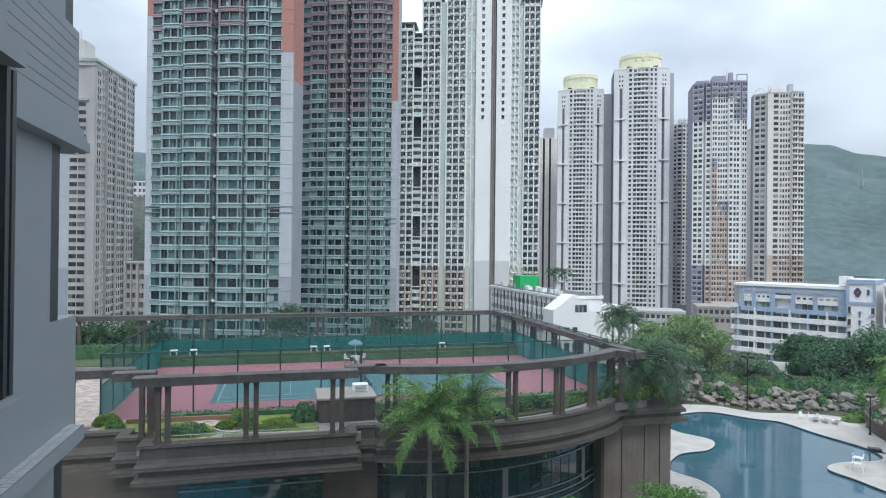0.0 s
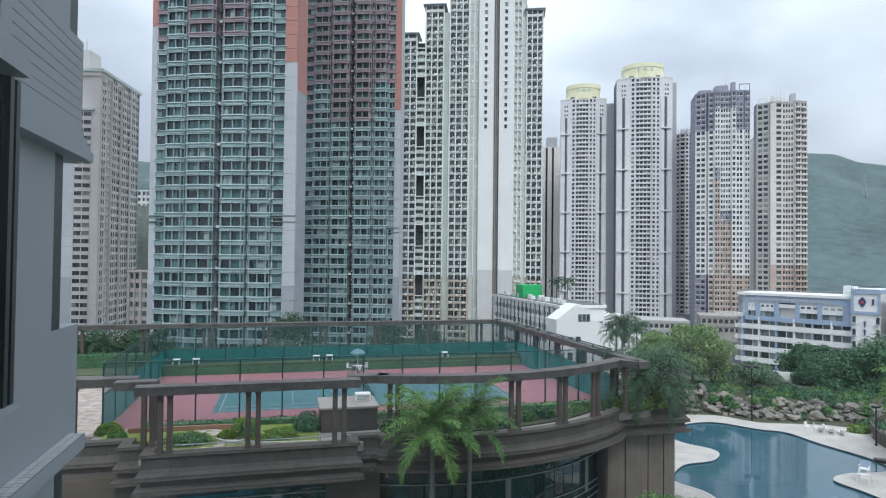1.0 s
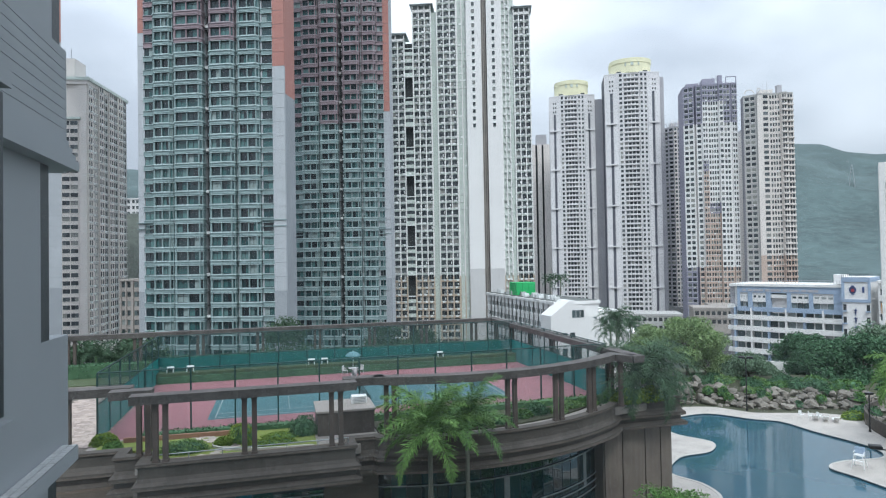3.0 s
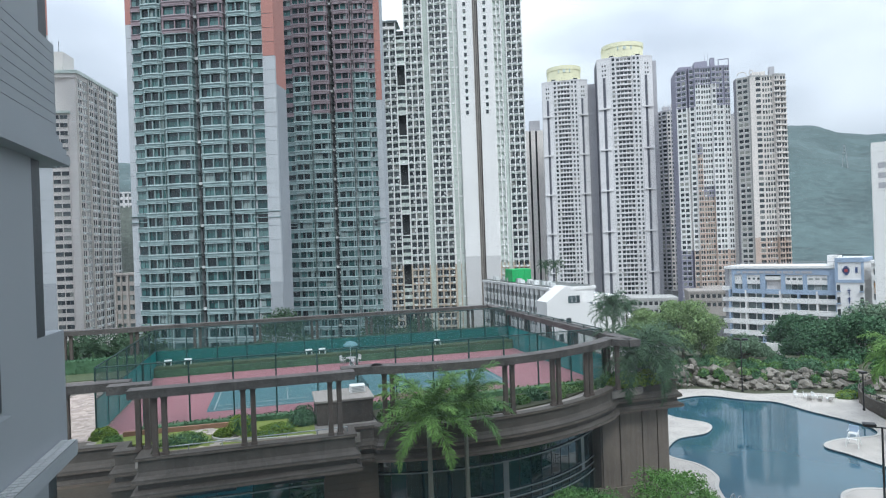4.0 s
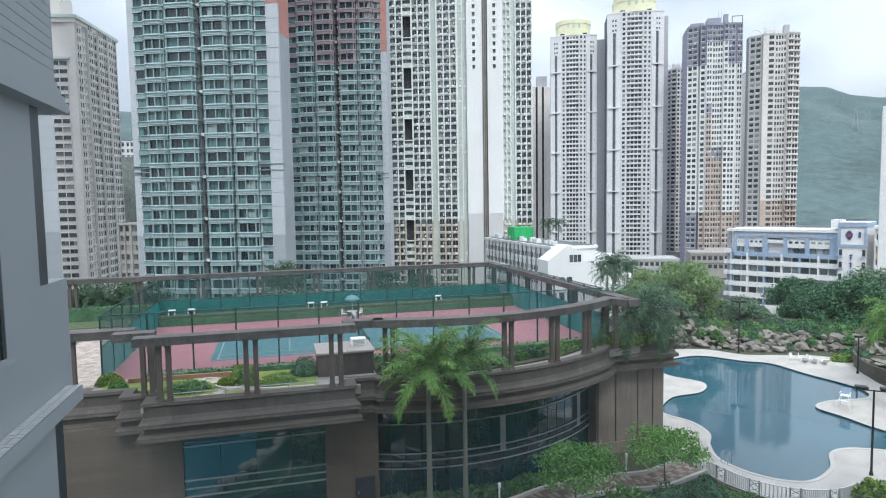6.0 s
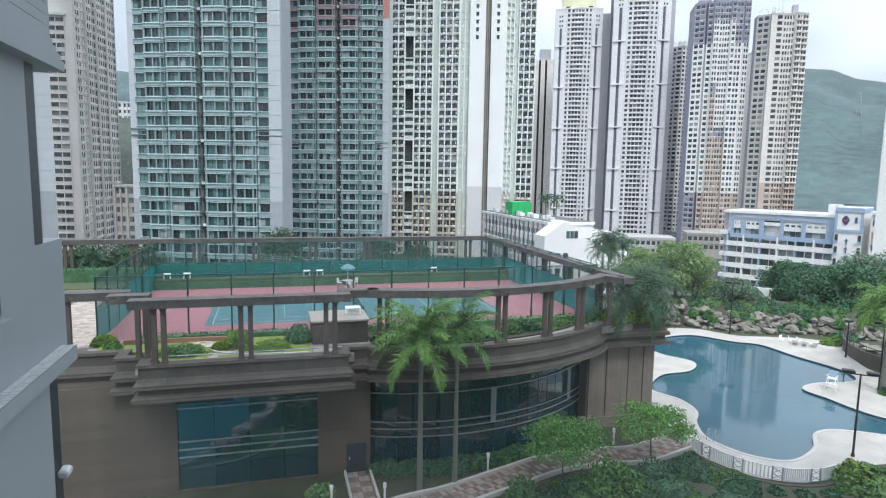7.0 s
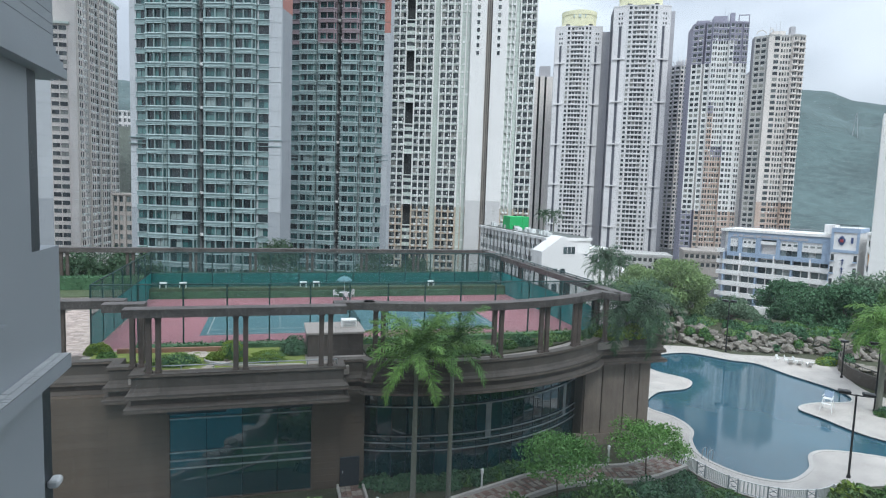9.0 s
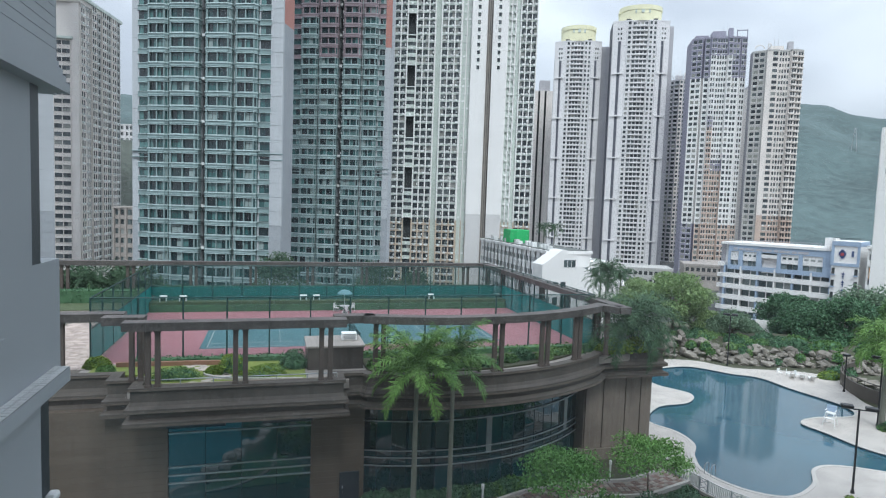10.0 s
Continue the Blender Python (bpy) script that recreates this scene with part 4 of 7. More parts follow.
def roof_parapets(t, H, w):
    for a, b in ((0.02, 0.3), (0.36, 0.66), (0.7, 0.98)):
        t.wall.prism([(a * w, 0.0), (b * w, 0.0), (b * w, 6), (a * w, 6)], H, H + 1.6, 0)
        t.wall.box(((a + b) / 2 * w - 0.3, 0.5, H + 1.6), ((a + b) / 2 * w + 0.3, 3, H + 3.4), 0)


def pick_purple(i, z):
    """White above tan columns, under a purple top that steps down at the sides."""
    mid = 6 <= i <= 10
    if z > (100.5 if mid else 89.5):
        return 1
    if i in (6, 7) and z < 64 or i in (8, 9) and z < 42 or z < 13 and i > 3:
        return 2
    if i in (6, 7) and z < 68 or i in (8, 9) and z < 46 or z < 13:
        return 1
    return 0


folded_tower("white and tan residential tower with a purple-grey top", (204.0, 272.0), -28, 110.4,
             [(0, 3.6), (4.9, 1.4), (5.1, 3.0), (5.8, 3.0), (5.9, 0.7), (8.4, 0.5), (8.6, -0.9), (11.2, -0.9), (11.4, 0.3), (16.5, 0.3), (16.7, -0.9), (18.7, -0.9), (18.9, 0.4), (22.2, 0.5), (22.3, 1.2), (22.9, 1.2), (23.0, 0.6), (25.8, 1.8)],
             [("win", 2), ("blank", 0), ("blank", 0), ("blank", 0), ("win", 1), ("blank", 0), ("win", 2), ("blank", 0), ("win", 4), ("blank", 0), ("win", 1), ("blank", 0), ("win", 2), ("blank", 0), ("blank", 0), ("blank", 0), ("win", 2)],
             (8, 20), ("white", "purple", "tan", "slot"), pick_purple, roof_hoists)
CREAM_PLAN = [(0, 3.4), (5.2, 0.9), (5.4, -0.3), (7.4, -0.6), (10.8, -0.5), (11.0, 0.9), (16.2, 0.9), (16.4, -0.5), (19.0, -0.3), (19.2, 0.5), (22.2, 1.6)]
CREAM_KINDS = [("win", 2), ("blank", 0), ("blank", 0), ("win", 1), ("blank", 0), ("win", 4), ("blank", 0), ("balc", 2), ("blank", 0), ("balc", 2)]
# the left folds are warm grey: cream with its shade painted in
folded_tower("cream residential tower with folded bays and roof hoops", (226.0, 254.0), -28, 101.2, CREAM_PLAN, CREAM_KINDS, (8, 20),
             ("cream", "grey_cool", "tan", "warm_grey", "slot"), lambda i, z: 2 if z < 20 and i > 1 else (3 if i in (0, 1) else 0), roof_arches, depth=9)
# two gap towers with their shade put into a grey facade colour
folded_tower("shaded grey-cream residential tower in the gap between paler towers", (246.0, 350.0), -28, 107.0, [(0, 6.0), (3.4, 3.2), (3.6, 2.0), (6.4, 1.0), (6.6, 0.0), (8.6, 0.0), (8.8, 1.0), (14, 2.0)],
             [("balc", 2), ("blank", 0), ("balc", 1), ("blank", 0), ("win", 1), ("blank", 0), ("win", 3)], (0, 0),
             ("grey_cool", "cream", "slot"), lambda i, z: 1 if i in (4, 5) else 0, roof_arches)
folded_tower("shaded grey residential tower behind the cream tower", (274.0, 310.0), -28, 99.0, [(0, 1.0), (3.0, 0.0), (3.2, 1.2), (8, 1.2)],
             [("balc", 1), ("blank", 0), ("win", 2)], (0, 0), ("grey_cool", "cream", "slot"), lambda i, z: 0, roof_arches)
block_tower((166.6, 385.5), -20, 101.0, [(0, 3.2, 0, 0.3), (3.2, 4.6, -1, 0), (4.6, 7.4, 0, 0.5), (7.4, 8.8, -1, 0), (8.8, 14, 0, 0.1)], (0, 0),
            ("cream", "grey_cool", "slot"), lambda i, z: 0, lambda t, H, w: t.wall.box((4, 1, H), (11, 9, H + 7), 1), "narrow cream tower with blank ribs")
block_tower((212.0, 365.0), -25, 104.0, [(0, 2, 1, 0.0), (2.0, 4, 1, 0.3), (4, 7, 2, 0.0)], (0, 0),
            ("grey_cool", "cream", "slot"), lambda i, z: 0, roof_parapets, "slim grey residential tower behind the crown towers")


def corner_tower():
    """The cream slab at the corner of the estate, seen along its long side."""
    fh = 2.85
    n = int((88.5 - GROUND_Z) / fh)
    label = "cream corner residential tower with a projecting roof slab"
    t = Tower("residential_tower", label, (-80.6, 244.6), -10, GROUND_Z, fh, n, "estate towers", "glass_dark", (8, 26), ("cream", "green_white", "grey_cool", "slot", "green_dim"))
    t.slot_mi = 3
    H = n * fh
    white = lambda z: 1
    t.core(0, 15.0, 0.4, 22, H, 0)
    kk = int((74 - GROUND_Z) / fh)
    t.strip(0.0, 6.2, "bay", 2, 0.6, lambda z: 1, k1=kk)
    t.strip(6.3, 12.2, "bay", 2, 0.4, lambda z: 0, k1=kk)
    t.strip(12.2, 15.0, "wall", off=0.2, mi=lambda z: 0)
    t.wall.box((-1, -1.2, kk * fh), (13.0, 0.4, kk * fh + 0.8), 4)
    t.wall.box((-0.8, -1.1, H - 0.2), (16.2, 32, H + 0.9), 4)
    t.wall.box((-0.4, -0.6, H - 1.6), (15.5, 31, H - 0.2), 0)
    t.wall.box((2, 4, H + 0.7), (9, 12, H + 9), 0)
    for u in (3.2, 5.0, 7.2):
        t.wall.box((u, 5, H + 9), (u + 0.12, 5.12, H + 13), 3)
    ob = t.done()
    side = Tower("side", label, (0, 0), 0, 0, fh, n, "", "glass_dark", (8, 30), ("green_white", "cream", "warm_grey", "slot", "green_dim"))
    side.slot_mi = 3
    u = 0.4
    for wd, off in ((3.3, 0.5), (4.2, 0.0), (3.6, 0.6), (4.0, 0.0), (3.6, 0.5), (4.0, 0.1), (3.6, 0.5), (4.0, 0.0)):
        # recessed bays take warm grey as painted shade, projecting ones stay cream
        side.strip(u, u + wd - 0.2, "bay", 2, off, (lambda m: lambda z: m)(1 if off > 0.2 else 2), sill=0.75, head=0.3, pier=0.34)
        for k in range(n):
            side.ledge.box((u + 0.6, -off - 0.45, k * fh + 0.1), (u + 1.4, -off, k * fh + 0.65), 1)
        u += wd
    side.wall.box((0, 0.3, 0), (u, 2.0, side.n * fh), 0)
    for b, m in ((side.wall, side.mats), (side.ledge, [side.mats[0], M["ac"], M["slot"]]), (side.far, [M["glass_dark_far"]])):
        o = part("side_wall" if b is side.wall else "side_ledge" if b is side.ledge else "side_window", b, m, ob, kind="" if b is side.wall else "stuff")
        o.matrix_basis = pose(15.0, -0.2, 0, 0, 0, 88)
    for me, at in side.singles:
        w = new("window", me)
        w.parent = ob
        w.matrix_basis = pose(15.0, -0.2, 0, 0, 0, 88) @ pose(*at)
    bpy.data.objects.remove(side.t)


corner_tower()
# low neighbours seen in the gaps
block_tower((-47.0, 205.0), -20, 18.0, [(0, 4.0, 2, 0.0), (4.1, 9, 2, 0.3)], (0, 0), ("brown", "grey_cool", "slot"), lambda i, z: 0,
            lambda t, H, w: t.wall.box((-0.4, -0.5, H), (w, 8, H + 0.6), 0), "low grey-brown block behind the corner tower", name="low_block", group="")
block_tower((-70.5, 196.6), 25, 150.0, [(0, 3.0, 0, 0.0), (3.1, 6.0, 1, 0.5), (6.0, 10.0, 0, 0.3)], (0, 0), ("pale", "salmon", "pale_low", "slot"),
            lambda i, z: 1 if z > 86 else (2 if z < 14 else 0), roof_parapets, "pale panelled residential tower with a red top", fh=3.0, group="estate towers")

block_tower((-73.5, 326.0), -8, 56.0, [(0, 4.0, 2, 0.0), (4.1, 8.2, 2, 0.2), (8.3, 12, 2, 0.0)], (0, 0), ("white_cool", "grey_cool", "slot"), lambda i, z: 0,
            lambda t, H, w: t.wall.box((-0.3, -0.4, H), (w, 8, H + 0.5), 0), "white hillside block above a concrete slope", name="hillside_block", group="")
mb = MB()
mb.prism([(-80, 318), (-52, 319), (-52, 321), (-80, 320)], GROUND_Z, 46.0)
mb.prism([(-80, 316), (-52, 317), (-52, 320.5), (-80, 319.5)], GROUND_Z, 30.0)
tagged(part("retaining_wall", mb, M["slope_concrete"]), "dark weathered concrete slope below the hillside block", "wall", kind="structure")

# ---- school, hall and hills ----
M["school_blue"] = material("pale_blue_render", (0.33, 0.415, 0.54), 0.65, vary=0.08, scale=0.3, fine=3, bump=0.0, streak=0.4)
M["green_sheet"] = material("green_scaffold_sheet", (0.03, 0.42, 0.12), 0.6, vary=0.12, scale=0.8, fine=6, stretch=(1, 1, 0.3))
M["roof_grey"] = material("dark_roof_membrane", (0.12, 0.13, 0.12), 0.85, vary=0.2, scale=0.3, fine=3)
M["badge_red"] = material("dark_red_paint", (0.35, 0.05, 0.07), 0.6)
M["badge_blue"] = material("dark_blue_paint", (0.05, 0.08, 0.2), 0.6)
M["ochre"] = material("ochre_paint", (0.55, 0.28, 0.08), 0.6)


def school():
    t = thing("school_building", "white and pale blue school building with balconies", "school", (137.5, 161.3, GROUND_Z), -60)
    t.scale = (0.774, 1, 1)
    L, top, fh = 38.0, 23.6, 3.4
    wall, pane, rail = MB(), MB(), MB()
    wall.box((0, 0.6, 0), (L, 14, top), 0)
    wall.box((-1.2, -1.35, top), (L + 0.3, 14, top + 0.75), 0)
    # blue upper band, proud, with white bays and an open recess
    zb = top - 7.6
    wall.box((1.6, -1.0, top - 1.9), (L, 0.7, top), 1)
    wall.box((1.6, -1.0, zb), (L, 0.7, zb + 1.3), 1)
    for a, b in ((1.6, 2.6), (5.6, 7.2), (12.2, 14.0), (19.6, 21.0), (27.0, 28.4), (35.0, L)):
        wall.box((a, -1.0, zb + 1.3), (b, 0.7, top - 1.9), 1)
    for a, b in ((2.6, 5.6), (7.2, 12.2), (21.0, 27.0), (28.4, 35.0)):
        wall.box((a, -0.7, zb + 2.9), (b, 0.65, top - 1.9), 0)
        n = 3
        w = (b - a) / n
        for j in range(n):
            pane.box((a + j * w + 0.1, -0.3, zb + 1.3), (a + (j + 1) * w - 0.1, -0.2, zb + 2.9))
            pane.box((a + j * w + 0.5, -0.75, zb + 4.2), (a + (j + 1) * w - 0.3, -0.69, zb + 4.8))
    wall.box((14.0, -0.9, zb + 4.2), (19.6, 0.65, zb + 5.2), 0)
    wall.box((14.0, 0.3, zb - 0.4), (19.6, 0.62, zb + 4.2), 2)
    pane.box((14.0, 0.2, zb + 5.2), (19.6, 0.3, top - 1.9))
    # balcony floors below
    for k in range(0, 5):
        z = k * fh
        if z + 1.1 > zb:
            break
        wall.box((0.2, -1.2, z - 0.2), (L, 0.7, z + 1.15), 0)
        for j in range(12):
            pane.box((1.0 + j * 3.05, 0.5, z + 1.15), (3.6 + j * 3.05, 0.59, z + 2.9))
        for j in range(7):
            wall.box((0.2 + j * 6.2, -1.1, z), (0.8 + j * 6.2, 0.6, z + fh), 0 if j % 2 else 1)
    for j in range(6):
        wall.box((-2.6, -0.2, j * fh - 0.3), (0.3, 6, j * fh + 0.9), 0)
    wall.box((-2.2, 1.4, 0), (0.2, 6, top), 3)
    for j in range(40):
        rail.box((j * 0.95, -1.2, top + 0.9), (j * 0.95 + 0.08, -1.1, top + 1.9))
    rail.box((0, -1.2, top + 1.85), (L, -1.1, top + 1.95))
    part("wall", wall, [M["white"], M["school_blue"], M["cream"], M["grey_cool"]], t)
    part("window_pane", pane, M["glass_grey_far"], t, "dark classroom windows", kind="stuff")
    part("roof_rail", rail, M["grey_cool"], t)
    # stair tower with a badge and a vertical sign
    tw = MB()
    tw.box((L, -2.0, 0), (L + 8.4, 10, top + 3.0), 0)
    tw.box((L - 0.2, -2.3, top + 1.7), (L + 8.6, 10, top + 2.9), 1)
    tw.box((L - 0.2, -2.25, top - 3.9), (L + 8.5, -1.9, top - 3.1), 1)
    tw.box((L - 0.2, -2.25, top - 3.1), (L + 0.7, -1.9, top + 1.7), 1)
    tw.box((L + 7.7, -2.25, top - 3.1), (L + 8.5, -1.9, top + 1.7), 1)
    tw.box((L - 3.4, 1.0, top + 0.9), (L, 6, top + 3.6), 0)
    for j in range(14):
        tw.box((L + 0.6 * j, -2.2, top + 2.9), (L + 0.6 * j + 0.08, -2.1, top + 3.9), 2)
    tw.box((L, -2.2, top + 3.8), (L + 8.4, -2.1, top + 3.92), 2)
    for j in range(5):
        for u in (L + 0.2, L + 7.2):
            z = top - 6.2 - j * 3.4
            tw.box((u, -2.04, z), (u + 1.0, -1.95, z + 1.7), 2)
            tw.box((u - 0.2, -2.7, z - 0.3), (u + 1.2, -1.9, z), 1)
    tower = part("stair_tower", tw, [M["white"], M["school_blue"], M["slot"]], t, "white stair tower with pale blue bands")
    bd = MB()
    for a, b in (((-1.1, -0.35), (1.1, 0.55)), ((-0.45, -1.2), (0.45, 1.3)), ((-0.8, -0.8), (0.8, 0.9))):
        bd.box((L + 3.2 + a[0], -2.2, top - 0.6 + a[1]), (L + 3.2 + b[0], -2.03, top - 0.6 + b[1]))
    bd.box((L + 6.0, -2.2, top - 1.2), (L + 6.7, -2.03, top + 0.4))
    part("badge", bd, M["badge_blue"], tower, "dark cross-shaped badge")
    bd = MB()
    bd.box((L + 2.7, -2.26, top - 1.0), (L + 3.7, -2.19, top - 0.2))
    part("badge_centre", bd, M["badge_red"], tower, "dark red centre of the badge")
    for j in range(5):
        sg = MB()
        z = top - 6.2 - j * 2.3
        sg.box((L + 3.4, -2.2, z), (L + 4.4, -2.02, z + 0.25))
        sg.box((L + 3.6, -2.2, z - 0.6), (L + 4.2, -2.02, z - 0.35))
        sg.box((L + 3.8, -2.2, z - 1.2), (L + 4.05, -2.02, z + 0.6))
        part("sign_bar", sg, M["badge_blue"], tower, "unreadable dark sign bars")
    for j in range(13):
        sg = MB()
        sg.box((3.6 + j * 2.1, -1.1, top - 1.5), (5.0 + j * 2.1 + 0.25 * (j % 3), -0.98, top - 0.8))
        part("sign_bar", sg, M["grey_cool"], t, "unreadable grey sign bars")
    return t


school()


def side_block(p0, angle, L, top, stripes, label):
    """A white block beside the school, banded with window strips."""
    t = thing("white_block", label, "building", (p0[0], p0[1], GROUND_Z), angle)
    w, p = MB(), MB()
    H = top - GROUND_Z
    w.box((0, 0.5, 0), (L, 14, H), 0)
    n = int(H / 3.4)
    for k in range(n):
        z = k * 3.4
        w.box((0, -0.1, z), (L, 0.55, z + 1.5), 0)
        for j in range(int(L / 2.6)):
            p.box((j * 2.6 + 0.3, 0.4, z + 1.5), (j * 2.6 + 2.3, 0.48, z + 3.2))
        w.box((0, 0.0, z + 3.2), (L, 0.55, z + 3.4), 0)
    for j in range(int(L / 2.6) + 1):
        w.box((j * 2.6 - 0.15, 0.05, 0), (j * 2.6 + 0.15, 0.52, H), 0)
    if stripes:
        w.box((0.5, -0.3, H - 8), (6, -0.1, H - 5.2), 1)
    w.box((-0.3, -0.4, H), (L + 0.3, 14, H + 0.8), 0)
    part("wall", w, [M["white"], M["ochre"]], t)
    part("window_pane", p, M["glass_grey_far"], t, "rows of dark windows", kind="stuff")


side_block((154.0, 127.0), -60, 24, 13.0, True, "white school annex with an ochre panel")


def tall_block():
    """The tall white slab that enters at the picture's edge."""
    t = thing("white_tower", "tall white panelled tower with narrow windows", "tower", (116.1, 95.0, GROUND_Z), -50)
    w, p, s = MB(), MB(), MB()
    for k in range(26):
        z = k * 1.97
        w.box((0, 0, z + 0.04), (26, 10, z + 1.93))
        w.box((0.08, 0.08, z - 0.05), (25.9, 9.9, z + 0.07))
        for j in range(7 if k % 2 else 0):
            p.box((4 + j * 3.1, -0.04, z + 0.3), (5.1 + j * 3.1, 0.06, z + 1.7))
    part("wall", w, M["white"], t)
    part("window_pane", p, M["glass_grey_far"], t, "narrow dark windows", kind="stuff")
    for j in range(3):
        s = MB()
        s.box((1.0, -0.08, 46.0 - j * 2.0), (2.6, 0.02, 47.1 - j * 2.0))
        part("sign_bar", s, M["grey_cool"], t, "unreadable grey sign bars")


tall_block()


def hall():
    """The white low-rise with a dark roof and a green sheeted box on top."""
    t = thing("white_hall", "white low-rise hall with a dark flat roof", "building", (70.3, 149.0, GROUND_Z), 0)
    w, p, r = MB(), MB(), MB()
    H = 20.8
    w.box((0, 0, 0), (13, 54, H), 0)
    w.box((-0.4, -0.4, H), (13.4, 54.4, H + 0.8), 0)
    r.box((0.3, 0.3, H + 0.8), (12.7, 53.7, H + 0.95))
    for k in range(5):
        z = H - 3.0 - k * 3.6
        for j in range(16):
            for q in (1.15, 2.55):
                p.box((-0.04, q + j * 3.3, z), (0.05, q + 0.72 + j * 3.3, z + 1.35))
            w.box((-0.10, 0.25 + j * 3.3, 0), (0.02, 0.75 + j * 3.3, H), 0)
        w.box((-0.16, 0, z - 0.75), (0.02, 54, z - 0.35), 0)
    for j in range(3):
        p.box((9.0 + j * 1.2, -0.06, H - 6.5), (10.0 + j * 1.2, 0.05, H - 3.6))
    # end block with a raked parapet
    prof = [(-3.9, 0), (-3.9, 18.4), (-2.6, 19.3), (1.4, 22.2), (2.9, 22.2), (3.1, 21.2), (6.1, 20.4), (6.1, 18.4), (10.2, 16.6), (10.2, 0)]
    k, m = len(w.v), len(prof)
    w.v += [(x, -6.0, z) for x, z in prof] + [(x, 0.2, z) for x, z in prof]
    w.f += [tuple(k + i for i in range(m)), tuple(k + m + i for i in range(m - 1, -1, -1))] + [(k + i, k + m + i, k + m + (i + 1) % m, k + (i + 1) % m) for i in range(m)]
    w.m += [0] * (m + 2)
    w.s += [False] * (m + 2)
    for j in range(3):
        p.box((2.1 + j * 1.15, -6.06, 17.8), (3.1 + j * 1.15, -5.95, 19.7))
        p.box((-3.0 + j * 2.2, -6.06, 12.0), (-1.6 + j * 2.2, -5.95, 14.0))
        p.box((-3.0 + j * 2.2, -6.06, 8.0), (-1.6 + j * 2.2, -5.95, 10.0))
    w.box((13, 8, 0), (26, 44, H - 3.0), 0)
    w.box((13, 20, H - 3.0), (24, 40, H - 1.2), 0)
    w.box((24, -4, 0), (30, 30, H - 8.5), 0)
    for j in range(8):
        if j < 4:
            p.box((24.5 + j * 1.2, -4.08, H - 11.6), (25.3 + j * 1.2, -3.95, H - 10.0))
        p.box((13.5 + j * 1.2, 7.92, H - 6.4), (14.3 + j * 1.2, 8.05, H - 4.6))
    part("wall", w, M["white"], t)
    part("roof", r, M["roof_grey"], t, "dark flat roof")
    part("window_pane", p, M["glass_grey_far"], t, "rows of dark windows", kind="stuff")
    pl = MB()
    for j in range(14):
        y = 2 + j * 3.5
        pl.box((1.2 + (j % 3) * 0.6, y, H + 0.95), (2.6 + (j % 3) * 0.6, y + 1.2, H + 1.9 + 0.3 * (j % 2)))
    part("roof_plant", pl, M["ac"], t, "rooftop plant units", kind="stuff")
    g = thing("green_sheeted_box", "bright green sheeted box on the hall roof", "hoarding", (70.3 + 1.3, 149.0 + 30, GROUND_Z + H + 0.95), 0)
    b = bevelled((0, 0, 0), (6.4, 6, 4.0), 0.1)
    part("sheet", b, M["green_sheet"], g)
    b = MB()
    for j in range(4):
        b.box((j * 2.1, -0.12, 0), (j * 2.1 + 0.12, 0.0, 4.0))
    part("batten", b, M["green_sheet"], g, kind="stuff")


hall()


def low_row():
    """Low white and grey blocks at the feet of the crown towers."""
    for at, L, d, H, a, m in (((112, 232), 26, 14, 9.5, -20, "cream"), ((140, 240), 30, 16, 8.4, -25, "warm_grey"), ((172, 226), 26, 16, 11.0, -30, "brown"), ((196, 246), 30, 16, 10.0, -30, "brown")):
        t = thing("podium_block", "low %s podium block with square openings" % ("grey-brown" if m == "brown" else "pale"), "building", (at[0], at[1], GROUND_Z), a, "podium blocks")
        w, p = MB(), MB()
        w.box((0, 0.3, 0), (L, d - 0.2, H - 0.1))
        w.box((-0.3, 0.0, H - 1.0), (L + 0.3, d, H))
        w.box((-0.2, 0.0, H - 4.6), (L + 0.2, 0.4, H - 3.4))
        for j in range(int(L / 2.2)):
            p.box((j * 2.2 + 0.5, 0.2, H - 3.2), (j * 2.2 + 1.9, 0.32, H - 1.6))
            p.box((j * 2.2 + 0.5, 0.2, H - 6.8), (j * 2.2 + 1.9, 0.32, H - 5.2))
        part("wall", w, M[m], t)
        # near-black boxes stand for the shade inside the openings
        part("opening", p, M["slot"], t, kind="stuff")


low_row()


RIDGE = ((-60, 7.0), (-30, 7.2), (-12, 7.75), (0, 7.4), (20, 8.2), (40, 9.1), (45.4, 8.8), (46.6, 8.5), (47.7, 8.1), (48.8, 7.65), (50.6, 7.4), (56, 7.2), (70, 6.4), (90, 6.0))


def hill_point(deg, d):
    """A point of the hillside at a bearing and a distance; the ridge rises to an angle above the eye."""
    az = radians(deg)
    x, y = d * math.sin(az), d * math.cos(az)
    f = (d - 620) / 1500
    el = RIDGE[-1][1]
    for (a0, e0), (a1, e1) in zip(RIDGE[:-1], RIDGE[1:]):
        if a0 <= deg <= a1:
            el = e0 + (e1 - e0) * (deg - a0) / (a1 - a0)
            break
    top = 1550 * math.tan(radians(el - 0.42)) + EYE - GROUND_Z + 4
    h = top * (math.sin(min(f / 0.62, 1.0) * math.pi / 2) ** 1.3)
    if f > 0.62:
        h *= 1.0 - 0.5 * (f - 0.62)
    fold = min(1.0, f * 3) * (0.15 + 0.85 * min(1.0, abs(f - 0.62) * 5))
    h += fold * (26 * noise.noise((x * 0.006, y * 0.006, 1.7)) + 9 * noise.noise((x * 0.03, y * 0.03, 4.2)))
    return x, y, GROUND_Z - 4 + h


